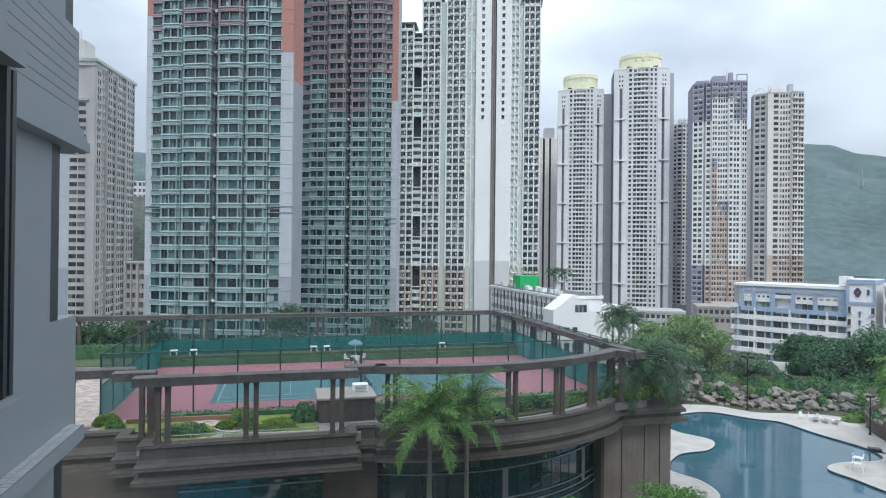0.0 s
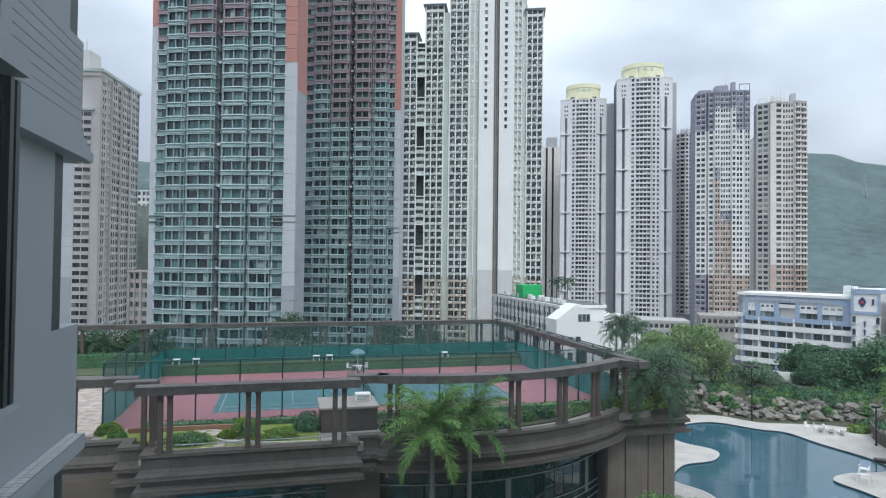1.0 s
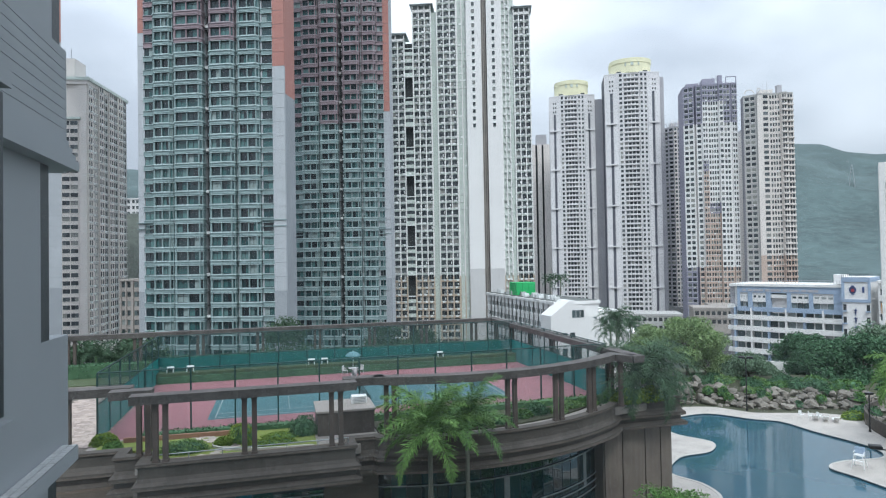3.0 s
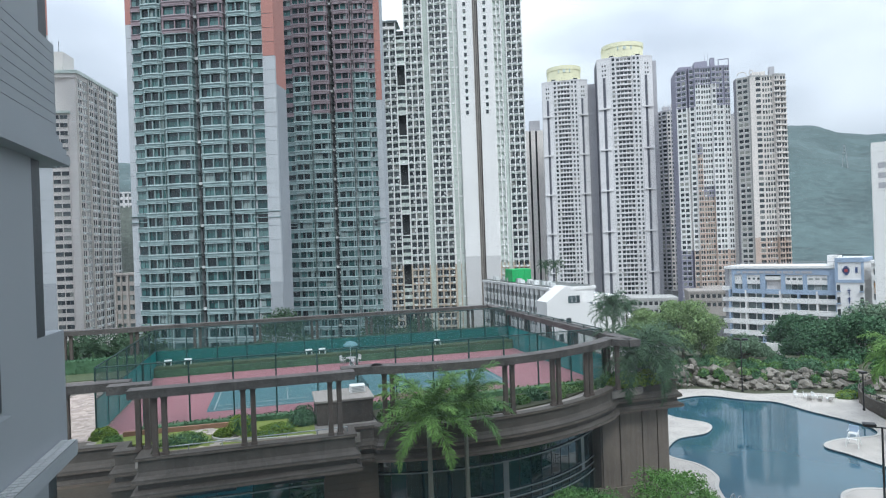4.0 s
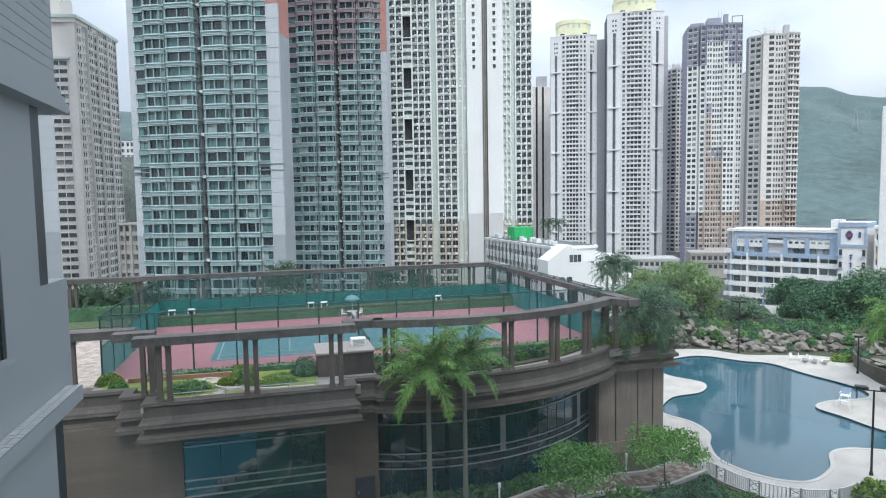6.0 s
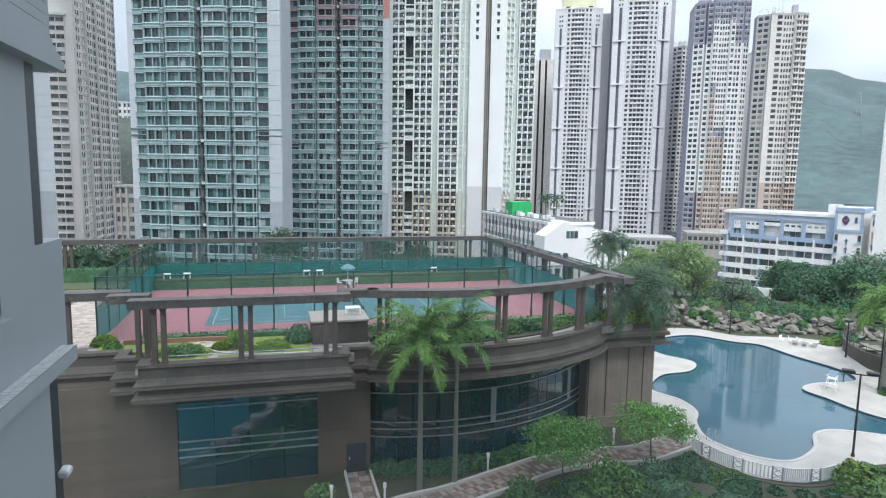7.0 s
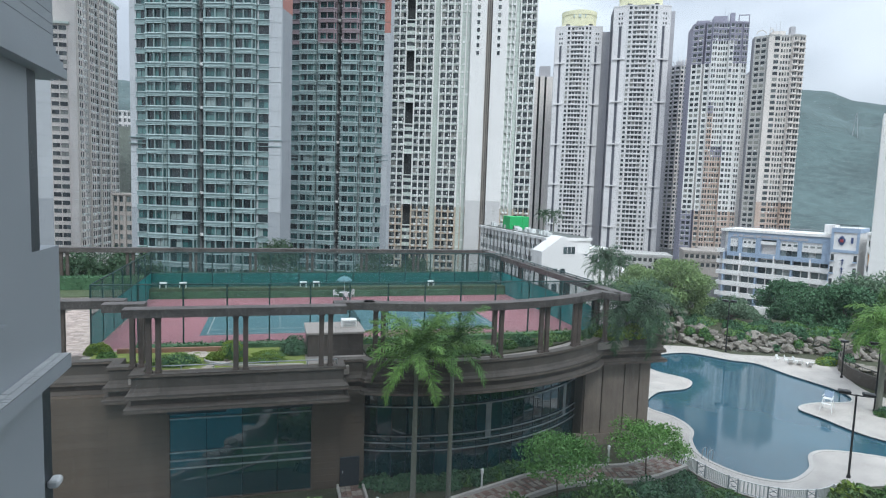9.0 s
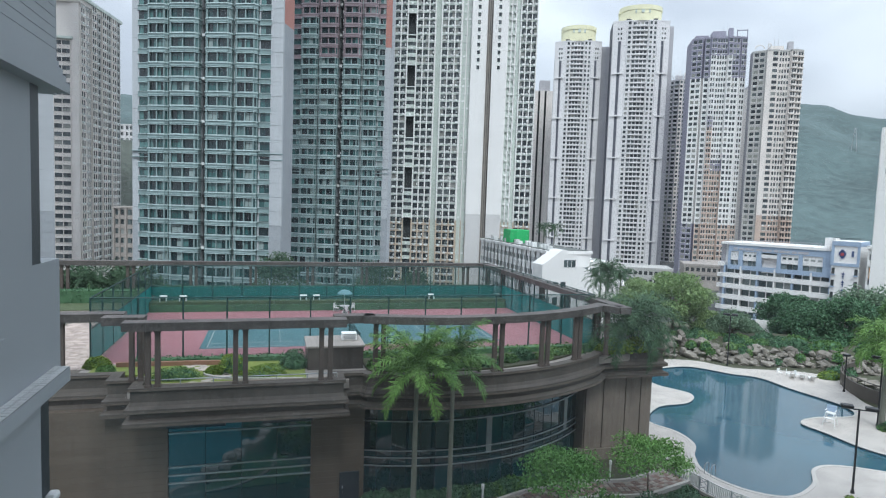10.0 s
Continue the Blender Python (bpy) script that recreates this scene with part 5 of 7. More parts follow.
def hills():
    """Wooded hills that close the valley."""
    mb = MB()
    nx, ny = 300, 30
    for j in range(ny + 1):
        for i in range(nx + 1):
            mb.v.append(hill_point(-60 + 150 * i / nx, 620 + 1500 * j / ny))
    for j in range(ny):
        for i in range(nx):
            a = j * (nx + 1) + i
            mb.f.append((a, a + 1, a + nx + 2, a + nx + 1))
            mb.m.append(0)
            mb.s.append(True)
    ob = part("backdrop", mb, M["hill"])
    tagged(ob, "wooded green hills behind the towers, tinted with haze", "hill", kind="structure")


# distance haze is mixed into the hill colour as a blue-grey tint
M["hill"] = material("hazy_wooded_hillside", (0.082, 0.118, 0.118), 0.95, vary=0.3, scale=0.01, fine=0.09, bump=0.0)
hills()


def pylon(at, h):
    t = thing("power_pylon", "grey steel lattice power pylon on the hillside", "pylon", at, 40)
    for sx in (-1, 1):
        for sy in (-1, 1):
            b = MB()
            b.tube((sx * h * 0.11, sy * h * 0.11, -3), (sx * h * 0.02, sy * h * 0.02, h), 0.45, 0.3, 5)
            part("leg", b, M["pylon"], t)
    b = MB()
    for i in range(7):
        z0, z1 = h * i / 7, h * (i + 1) / 7
        w0, w1 = h * (0.11 - 0.09 * i / 7), h * (0.11 - 0.09 * (i + 1) / 7)
        for s in (-1, 1):
            b.tube((-w0, s * w0, z0), (w1, s * w1, z1), 0.22, n=4)
            b.tube((w0, s * w0, z0), (-w1, s * w1, z1), 0.22, n=4)
    part("bracing", b, M["pylon"], t, kind="stuff")
    for f, w in ((0.62, 0.16), (0.77, 0.2), (0.92, 0.15)):
        b = MB()
        b.tube((-h * w, 0, h * f), (h * w, 0, h * f), 0.35, n=5)
        b.tube((-h * w, 0, h * f), (0, 0, h * (f + 0.06)), 0.22, n=4)
        b.tube((h * w, 0, h * f), (0, 0, h * (f + 0.06)), 0.22, n=4)
        part("crossarm", b, M["pylon"], t)


M["pylon"] = material("galvanised_lattice_steel", (0.36, 0.38, 0.39), 0.6, 0.4, vary=0.1)
pylon(hill_point(49.0, 1010), 30)

# ---- clubhouse podium with the roof court ----
DZ = 9.08
CX, CY, CR = 12.7, 60.2, 21.2


def arc(r, x0, x1, n):
    out = []
    a0, a1 = math.asin((x0 - CX) / r), math.asin((x1 - CX) / r)
    for i in range(n + 1):
        a = a0 + (a1 - a0) * i / n
        out.append((CX + r * math.sin(a), CY - r * math.cos(a)))
    return out


M["glass_club"] = window_glass("dark_teal_curtain_glass", [(0.009, 0.040, 0.048), (0.011, 0.050, 0.060), (0.008, 0.034, 0.040), (0.012, 0.055, 0.066)], "object", 2.0)
M["rail_steel"] = material("pale_steel_rail", (0.35, 0.38, 0.39), 0.4, 0.5, vary=0.1)
M["brick_pale"] = material("pale_pink_paver", (0.45, 0.365, 0.32), 0.8, vary=0.15, scale=2, fine=20, rand="object", spread=0.28)
M["joint"] = material("sand_joint", (0.15, 0.13, 0.11), 0.95)
M["teal_screen"] = clear_glass("teal_windbreak_mesh", (0.01, 0.135, 0.135), 0.60, 0.6)
M["teal_side"] = clear_glass("dense_teal_windbreak_mesh", (0.01, 0.25, 0.245), 0.66, 0.6)
M["net"] = clear_glass("fine_grey_green_net", (0.03, 0.085, 0.085), 0.20, 0.7)

M["lip"] = material("worn_tan_stone_lip", (0.135, 0.108, 0.088), 0.75, vary=0.4, scale=1.5, fine=10)
club = thing("clubhouse", "brown stone clubhouse with stepped cornices and a roof court", "building")
front = [(-34, 42.4), (-9.75, 42.4), (-9.75, 40.9), (-8.1, 40.9), (-8.1, 39.0), (4.5, 39.0), (4.5, 40.5), (5.95, 40.5)] + arc(CR, 6.2, 24.9, 22) + [(26.2, 44.1), (32.0, 44.1), (32.0, 78.0)]
mb = MB()
mb.sweep(front, [(-1.9, 9.0), (-0.55, 9.0), (-0.55, 9.47), (0.12, 9.47), (0.12, 9.29), (0.0, 9.23), (0.0, 8.60), (0.1, 8.39), (0.3, 8.23), (0.3, 7.98), (0.02, 7.86), (0.02, 7.59), (0.38, 7.43), (0.38, 7.17), (-0.1, 7.01), (-1.9, 7.01)])
part("cornice", mb, M["stone_cap"], club, "stepped weathered stone cornice")
for o, z0, z1 in ((0.3, 7.99, 8.10), (0.38, 7.18, 7.32), (0.12, 9.30, 9.40)):
    mb = MB()
    mb.sweep(front, [(o - 0.05, z0), (o + 0.015, z0), (o + 0.015, z1), (o - 0.05, z1)])
    part("moulding", mb, M["lip"], club, "paler worn lip of the cornice")
mb = MB()
mb.prism([(-34, 43.2), (-8.5, 43.2), (-8.5, 40.2), (5.0, 40.2), (5.0, 41.2)] + arc(CR - 0.5, 6.4, 24.7, 22) + [(31.5, 44.6), (31.5, 78), (-34, 78)], 8.5, DZ)
part("roof_deck", mb, M["deck"], club, "paved roof deck")
# walls
mb = MB()
mb.box((-34, 41.45, -12), (-6.4, 78, 7.4))
mb.box((-6.4, 41.45, 6.41), (2.64, 44, 7.4))
mb.box((-6.4, 41.45, -12), (2.64, 44, 0.05))
mb.box((2.64, 41.45, -12), (6.3, 78, 7.4))
mb.box((6.3, 44.9, -12), (25.0, 78, 0.0))
wallo = part("wall", mb, M["stone"], club, "brown stone wall")
# stone panels on the flat walls
panels = [(-6.4 - 3.6 * (c + 1), 3.6) for c in range(3)]
shapes = {}


def panel(x, w, z, h, y=41.45, proud=0.02):
    key = (round(w, 3), round(h, 3))
    if key not in shapes:
        b = bevelled((0, 0, 0), (w - 0.012, proud + 0.1, h - 0.007), 0.004)
        shapes[key] = b.data("stone_panel", [M["stone"]])
    o = new("stone_panel", shapes[key])
    o.parent = wallo
    o.location = (x + 0.015, y - proud, z)


for k in range(16):
    z = 0.1 + 0.45 * k
    for x, w in panels:
        panel(x, w, z, 0.45)
    panel(2.7, 1.85, z, 0.45)
    if k > 4:
        panel(4.55, 1.7, z, 0.45)
# pilasters at the corner block
mb = MB()
mb.box((25.2, 44.9, -12), (31.4, 78, 9.0))
for x, w in ((25.3, 1.55), (26.95, 2.0), (29.05, 1.35), (30.5, 1.0)):
    mb.box((x, 44.72, -2), (x + w, 45.0, 8.6))
mb.box((24.6, 44.55, -2), (31.6, 45.1, 0.9))
part("pilaster", mb, M["stone_tan"], club, "tan stone pilasters")
# front curtain wall
cw = []
for i in range(4):
    x0 = -6.4 + 9.04 / 4 * i
    for z0, z1 in ((0.05, 2.27), (2.27, 2.8), (2.8, 3.35), (3.35, 5.63), (5.63, 6.41)):
        mb = MB()
        mb.box((x0 + 0.02, 41.62, z0 + 0.02), (x0 + 2.24, 41.66, z1 - 0.02))
        part("pane", mb, M["glass_club"], club)
# solid near-black block in place of the room's darkness
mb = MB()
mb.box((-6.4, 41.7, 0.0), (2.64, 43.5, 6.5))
part("interior", mb, M["slot"], club, "near-black block for the unlit room behind the glass")
for z in (2.27, 2.8, 3.35, 5.63):
    mb = MB()
    mb.box((-6.4, 41.52, z - 0.04), (2.64, 41.62, z + 0.04))
    part("transom", mb, M["rail_steel"], club, "pale steel transom")
mb = MB()
for i in range(5):
    x0 = -6.4 + 9.04 / 4 * i
    mb.box((x0 - 0.014, 41.60, 0.05), (x0 + 0.014, 41.63, 6.41))
part("mullion", mb, M["frame_dark"], club, kind="stuff")
mb = MB()
mb.box((-6.5, 41.40, 6.0), (-2.9, 41.60, 6.43))
mb.box((-0.6, 41.40, 6.0), (2.7, 41.60, 6.43))
part("blind", mb, M["frame_dark"], club, "dark blind boxes over the glass")
# curved curtain wall
GR = CR - 2.5
pts = arc(GR, 6.3, 26.0, 20)
levels = (-0.3, 2.13, 2.71, 3.23, 5.4, 6.75)
for i in range(20):
    (xa, ya), (xb, yb) = pts[i], pts[i + 1]
    for z0, z1 in zip(levels[:-1], levels[1:]):
        mb = MB()
        dx, dy = xb - xa, yb - ya
        g = 0.012
        a, b = (xa + dx * g, ya + dy * g), (xb - dx * g, yb - dy * g)
        nn = Vector((-dy, dx)).normalized() * 0.05
        mb.prism([a, b, (b[0] + nn.x, b[1] + nn.y), (a[0] + nn.x, a[1] + nn.y)], z0 + 0.02, z1 - 0.02)
        part("pane", mb, M["glass_club"], club)
for z in levels[1:5]:
    mb = MB()
    mb.sweep(arc(GR + 0.1, 6.3, 26.0, 40), [(0.0, z - 0.04), (0.08, z - 0.04), (0.08, z + 0.04), (0.0, z + 0.04)])
    part("transom", mb, M["rail_steel"], club, "pale curved steel transom")
mb = MB()
mb.sweep(arc(GR - 0.1, 6.3, 26.0, 40), [(0.0, 6.7), (2.0, 6.95), (2.0, 7.1), (0.0, 7.1)])
part("soffit", mb, M["stone"], club)
mb = MB()
for i in range(0, 21):
    x, y = pts[i]
    mb.box((x - 0.018, y - 0.03, -0.3), (x + 0.018, y + 0.1, 6.75))
part("mullion", mb, M["frame_dark"], club, kind="stuff")
mb = MB()
for i in (9, 17):
    x, y = pts[i]
    mb.box((x - 0.3, y - 0.1, 2.7), (x + 0.12, y + 0.1, 5.4))
part("mullion", mb, M["rail_steel"], club, "pale wide mullions")
# the same painted darkness behind the curved panes
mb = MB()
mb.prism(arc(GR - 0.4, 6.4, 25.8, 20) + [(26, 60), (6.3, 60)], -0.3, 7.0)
part("interior", mb, M["slot"], club, "near-black block for the unlit room behind the curved glass")
# the side door
door = part("door", bevelled((4.62, 41.32, 0.1), (5.98, 41.42, 2.2), 0.015), M["frame_dark"], club, "dark grey steel door")
part("handle", bevelled((4.78, 41.26, 1.05), (4.84, 41.32, 1.25), 0.01), M["rail_steel"], door)

# ---- pergola ring ----
perg = thing("pergola", "dark weathered timber pergola ring round the roof deck", "pergola")
sec = lambda o: [(o - 0.42, 12.95), (o + 0.42, 12.95), (o + 0.46, 13.25), (o + 0.5, 13.47), (o - 0.5, 13.47), (o - 0.46, 13.25)]


def beam(line, o=-0.1):
    b = MB()
    b.sweep(line, sec(o))
    part("beam", b, M["pergola"], perg)


beam([(-34, 42.1), (-9.0, 42.1)])
beam([(-10.0, 40.9), (-7.6, 40.9)], 0.0)
beam([(-8.5, 39.1), (4.6, 39.1)], 0.0)
beam([(3.9, 40.3), (6.6, 40.3)], 0.0)
beam(arc(CR - 0.1, 5.9, 25.2, 30) + [(26.3, 41.8)], 0.0)
beam([(26.5, 41.4), (26.8, 75.4)], 0.0)
beam([(27.2, 75.2), (-34, 75.2)], 0.0)
cb = bevelled((-0.15, -0.15, 0), (0.15, 0.15, 3.5), 0.02)
k = len(cb.v)
cb.box((-0.19, -0.19, 0), (0.19, 0.19, 0.14))
cb.box((-0.18, -0.18, 3.3), (0.18, 0.18, 3.47))
col_me = cb.data("column", [M["column"]])


def column(x, y):
    o = new("column", col_me)
    o.parent = perg
    o.location = (x, y, 9.47)


for x in (-8.35, -7.85):
    column(x, 40.75)
for x in (-7.15, -6.62, -2.18, -1.6, 3.05, 3.62):
    column(x, 39.2)
for x in (-8.0, -12.6, -13.2):
    column(x, 42.2)
for x in (6.7, 7.2, 14.95, 15.5, 18.9, 19.45, 22.3, 22.85):
    column(x, CY - math.sqrt((CR - 0.25) ** 2 - (x - CX) ** 2))
column(25.6, 42.6)
for i in range(6):
    for d in (0, 0.6):
        column(26.8, 46 + 5.6 * i + d)
for i in range(9):
    for d in (0, 0.6):
        column(-29 + 6.6 * i + d, 75.2)

# ---- tennis court ----
FX0, FX1, FY0, FY1, FT = -12.1, 26.5, 46.4, 68.05, 13.75
court = thing("tennis_court", "red and blue-green acrylic tennis court on the roof", "court", (0, 0, DZ))
mb = MB()
mb.box((FX0, FY0, 0.0), (FX1, FY1 - 1.5, 0.02))
part("surround", mb, M["court_red"], court, "red acrylic surround")
mb = MB()
mb.box((-5.5, 50.1, 0.02), (19.5, 61.8, 0.03))
part("playing_surface", mb, M["court_blue"], court, "blue-green playing surface")
lx0, lx1, ly0, ly1 = -5.0, 19.0, 50.5, 61.4
mb = MB()
for a, b in (((lx0, ly0), (lx1, ly0 + 0.08)), ((lx0, ly1), (lx1, ly1 + 0.08)), ((lx0, ly0), (lx0 + 0.08, ly1)), ((lx1, ly0), (lx1 + 0.08, ly1)), ((lx0, ly0 + 1.37), (lx1, ly0 + 1.45)), ((lx0, ly1 - 1.45), (lx1, ly1 - 1.37)), ((0.6, ly0 + 1.4), (0.65, ly1 - 1.4)), ((13.4, ly0 + 1.4), (13.45, ly1 - 1.4))):
    mb.box((a[0], a[1], 0.03), (b[0], b[1], 0.035))
part("line", mb, M["line"], court, "white court lines")
mb = MB()
for y in (49.9, 62.0):
    mb.tube((7.0, y, 0), (7.0, y, 1.1), 0.05)
part("net_post", mb, M["steel_dark"], court)
mb = MB()
mb.box((6.98, 49.9, 0.05), (7.02, 62.0, 1.0))
part("net", mb, clear_glass("court_net", (0.03, 0.05, 0.05), 0.4, 0.8), court)

fence = thing("court_fence", "tall dark green steel fence with teal windbreak mesh", "fence", (0, 0, DZ))
FH = FT - DZ
pb = MB()
pb.box((-0.05, -0.05, 0), (0.05, 0.05, FH))
pb.box((-0.09, -0.09, 0), (0.09, 0.09, 0.05))
post_me = pb.data("post", [M["steel_dark"]])
nx = 13
for i in range(nx + 1):
    for y in (FY0, FY1):
        o = new("post", post_me)
        o.parent = fence
        o.location = (FX0 + (FX1 - FX0) * i / nx, y, 0)
for i in range(1, 7):
    for x in (FX0, FX1):
        o = new("post", post_me)
        o.parent = fence
        o.location = (x, FY0 + (FY1 - FY0) * i / 7, 0)
for a, b in (((FX0, FY0), (FX1, FY0)), ((FX0, FY1), (FX1, FY1)), ((FX0, FY0), (FX0, FY1)), ((FX1, FY0), (FX1, FY1))):
    near = a[1] == b[1] == FY0
    for z in ((FH,) if near else (FH, 2.5)):
        r = MB()
        r.tube((*a, z), (*b, z), 0.05, n=6)
        part("rail", r, M["steel_dark"], fence)
    d = 0.02
    for z0, z1, m, nm in (((0.1, FH, "net", "net_panel"),) if near else ((0.05, 2.5, "teal_screen", "windbreak"), (2.5, FH, "net", "net_panel"))):
        s = MB()
        s.box((min(a[0], b[0]) - d, min(a[1], b[1]) - d, z0), (max(a[0], b[0]) + d, max(a[1], b[1]) + d, z1 - 0.06))
        part(nm, s, M["teal_side" if m == "teal_screen" and a[0] == b[0] else m], fence, "teal windbreak mesh" if m == "teal_screen" else "fine see-through net")

# things on and round the court
M["white_plastic"] = material("white_plastic", (0.75, 0.75, 0.74), 0.45, vary=0.05)
M["teal_fabric"] = material("teal_umbrella_fabric", (0.10, 0.20, 0.22), 0.8, vary=0.1)


def plastic_chair(at, rz, group):
    t = thing("garden_chair", "white plastic garden chair", "chair", at, rz, group)
    part("seat", bevelled((-0.24, -0.24, 0.40), (0.24, 0.24, 0.45), 0.015), M["white_plastic"], t)
    b = bevelled((-0.24, 0.21, 0.45), (0.24, 0.26, 0.92), 0.015)
    part("backrest", b, M["white_plastic"], t)
    for sx in (-0.22, 0.22):
        for sy in (-0.22, 0.22):
            g = MB()
            g.tube((sx, sy, 0), (sx * 0.9, sy * 0.9, 0.42), 0.025, n=6)
            part("leg", g, M["white_plastic"], t)
        g = MB()
        g.box((sx - 0.025, -0.22, 0.62), (sx + 0.025, 0.24, 0.66))
        part("armrest", g, M["white_plastic"], t)
    return t


def parasol_set(at):
    t = thing("garden_table", "white round garden table with a closed base", "table", at)
    g = MB()
    g.tube((0, 0, 0.68), (0, 0, 0.72), 0.55, n=20)
    part("tabletop", g, M["white_plastic"], t)
    g = MB()
    g.tube((0, 0, 0), (0, 0, 0.68), 0.06, n=8)
    g.tube((0, 0, 0), (0, 0, 0.06), 0.3, 0.2, n=12)
    part("base", g, M["white_plastic"], t)
    p = thing("parasol", "teal fabric parasol over the white table", "parasol", at)
    g = MB()
    g.tube((0, 0, 0.0), (0, 0, 2.5), 0.025, n=8)
    part("pole", g, M["white_plastic"], p)
    g = MB()
    n = 8
    for i in range(n):
        a0, a1 = 2 * math.pi * i / n, 2 * math.pi * (i + 1) / n
        for (r0, z0), (r1, z1) in (((0.0, 2.45), (0.45, 2.36)), ((0.45, 2.36), (0.8, 2.08)), ((0.8, 2.08), (0.82, 1.96))):
            q = [(r0 * math.cos(a0), r0 * math.sin(a0), z0), (r1 * math.cos(a0), r1 * math.sin(a0), z1), (r1 * math.cos(a1), r1 * math.sin(a1), z1), (r0 * math.cos(a1), r0 * math.sin(a1), z0)]
            g.face(q if r0 > 0 else q[:3])
    part("canopy", g, M["teal_fabric"], p)
    for i, a in enumerate((30, 150, 270)):
        plastic_chair((at[0] + 0.95 * math.cos(radians(a)), at[1] + 0.95 * math.sin(radians(a)), at[2]), a - 90, "chairs at the court table")


parasol_set((7.4, 65.2, DZ + 0.02))


def court_bench(x):
    t = thing("court_bench", "low white slatted bench beside the court", "bench", (x, 67.5, DZ + 1.0), 0, "court benches")
    for j in range(3):
        part("slat", bevelled((-0.36, -0.22 + j * 0.16, 0.36), (0.36, -0.10 + j * 0.16, 0.40), 0.01), M["white_plastic"], t)
    part("backrest", bevelled((-0.36, 0.22, 0.42), (0.36, 0.26, 0.58), 0.01), M["white_plastic"], t)
    for sx in (-0.3, 0.3):
        part("leg", bevelled((sx - 0.04, -0.2, 0), (sx + 0.04, 0.24, 0.37), 0.01), M["white_plastic"], t)


for x in (-10.9, -9.0, 3.2, 4.6, 17.6):
    court_bench(x)


def plant_hut():
    t = thing("plant_enclosure", "low stone plant enclosure with a weathered flat top", "enclosure", (2.4, 42.9, DZ))
    b = MB()
    b.box((0, 0, 0), (3.9, 3.2, 1.55))
    part("wall", b, M["stone_cap"], t)
    part("cap", bevelled((-0.12, -0.12, 1.55), (4.02, 3.32, 1.72), 0.03), M["deck"], t, "pale weathered capping slab")
    u = thing("air_conditioner", "white outdoor unit on the plant enclosure", "air conditioner", (4.9, 44.3, DZ + 1.72))
    part("casing", bevelled((0, 0, 0), (1.1, 0.7, 0.55), 0.04), M["white_plastic"], u)
    for j in range(4):
        g = MB()
        g.box((0.12, -0.03, 0.12 + j * 0.1), (0.98, 0.0, 0.16 + j * 0.1))
        part("louvre", g, M["rail_steel"], u)


plant_hut()


# paving beside the court
pav = thing("roof_paving", "pale pink brick paving beside the court", "pavement", (-17.6, 46.0, DZ), kind="structure")
mb = MB()
mb.box((-8, -3.5, 0.0), (5.3, 22, 0.02))
part("bed", mb, M["joint"], pav)

mb = MB()
mb.sweep([(-7.4, 39.95), (4.0, 39.95)], [(-0.1, 9.0), (0.1, 9.0), (0.1, 9.40), (-0.1, 9.40)])
tagged(part("planter_edge", mb, M["stone_light"]), "pale planter edge behind the parapet", "planter", kind="structure")
# the lower garden pond that shows in the glass
pond = thing("garden_pond", "blue garden pond with pale rocks before the clubhouse glass", "pond")
edge = smooth_line([(-7.4, 38.6), (-5.4, 36.6), (-3.6, 33.9), (-2.6, 31.8), (-1.1, 29.6), (-1.3, 27.4), (-0.6, 25.0), (-0.9, 22.0)], 6)
ring = edge + [(-4.0, 20.5), (-9.0, 20.5), (-13.5, 22.0), (-14.5, 28.0), (-13.0, 35.0), (-10.0, 38.6)]
mb = MB()
mb.prism(ring, -0.02, 0.05)
M["pond_blue"] = material("blue_pond_lining", (0.03, 0.23, 0.29), 0.15, vary=0.12, scale=0.4, fine=3, bump=0.05)
part("water", mb, M["pond_blue"], pond)
mb = MB()
mb.sweep(ring, [(-0.15, 0.0), (0.25, 0.0), (0.25, 0.14), (-0.15, 0.14)], closed=True)
part("rim", mb, M["coping"], pond)

M["lower_grass"] = material("lower_lawn_grass", (0.07, 0.16, 0.045), 0.9, vary=0.35, scale=0.6, fine=12, bump=0.4)
M["white_rock"] = material("pale_pond_rock", (0.62, 0.61, 0.57), 0.85, vary=0.25, scale=2, fine=9, bump=0.5)
for i, (x, y) in enumerate(edge[4:-6:2]):
    b = bevelled((-0.5, -0.4, -0.1), (0.5, 0.4, 0.7 + 0.4 * (i % 3 == 1)), 0.22)
    o = part("pond_rock", b, M["white_rock"])
    o.matrix_basis = pose(x + 0.5 + 0.3 * (i % 2), y + 0.2, 0.0, 8 * (i % 3), 6, 37 * i)
    tagged(o, "pale rough rock at the edge of the garden pond", "rock", "pond rocks")
rail = thing("parapet_rail", "thin pale steel rail inside the roof parapet", "rail")
mb = MB()
mb.tube((-7.3, 39.55, 9.78), (4.1, 39.55, 9.78), 0.035, n=8)
part("bar", mb, M["rail_steel"], rail)
for i in range(7):
    mb = MB()
    mb.tube((-7.3 + 1.9 * i, 39.55, 9.3), (-7.3 + 1.9 * i, 39.55, 9.78), 0.03, n=6)
    part("post", mb, M["rail_steel"], rail)

mb = MB()
mb.prism([(x + 0.9, y) for x, y in edge[2:-4]][::-1] + [(-5.2, 38.4), (1.6, 38.0), (3.6, 33.0), (3.4, 25.0)], -0.02, 0.035)
tagged(part("lower_lawn", mb, M["lower_grass"]), "dark green lawn beside the garden pond", "lawn", kind="structure")
mb = MB()
mb.sweep(smooth_line([(-6.0, 38.9), (-2.5, 38.0), (0.0, 35.5), (0.6, 32.0), (3.0, 29.5)], 8), [(-0.12, 0.03), (0.12, 0.03), (0.12, 0.16), (-0.12, 0.16)])
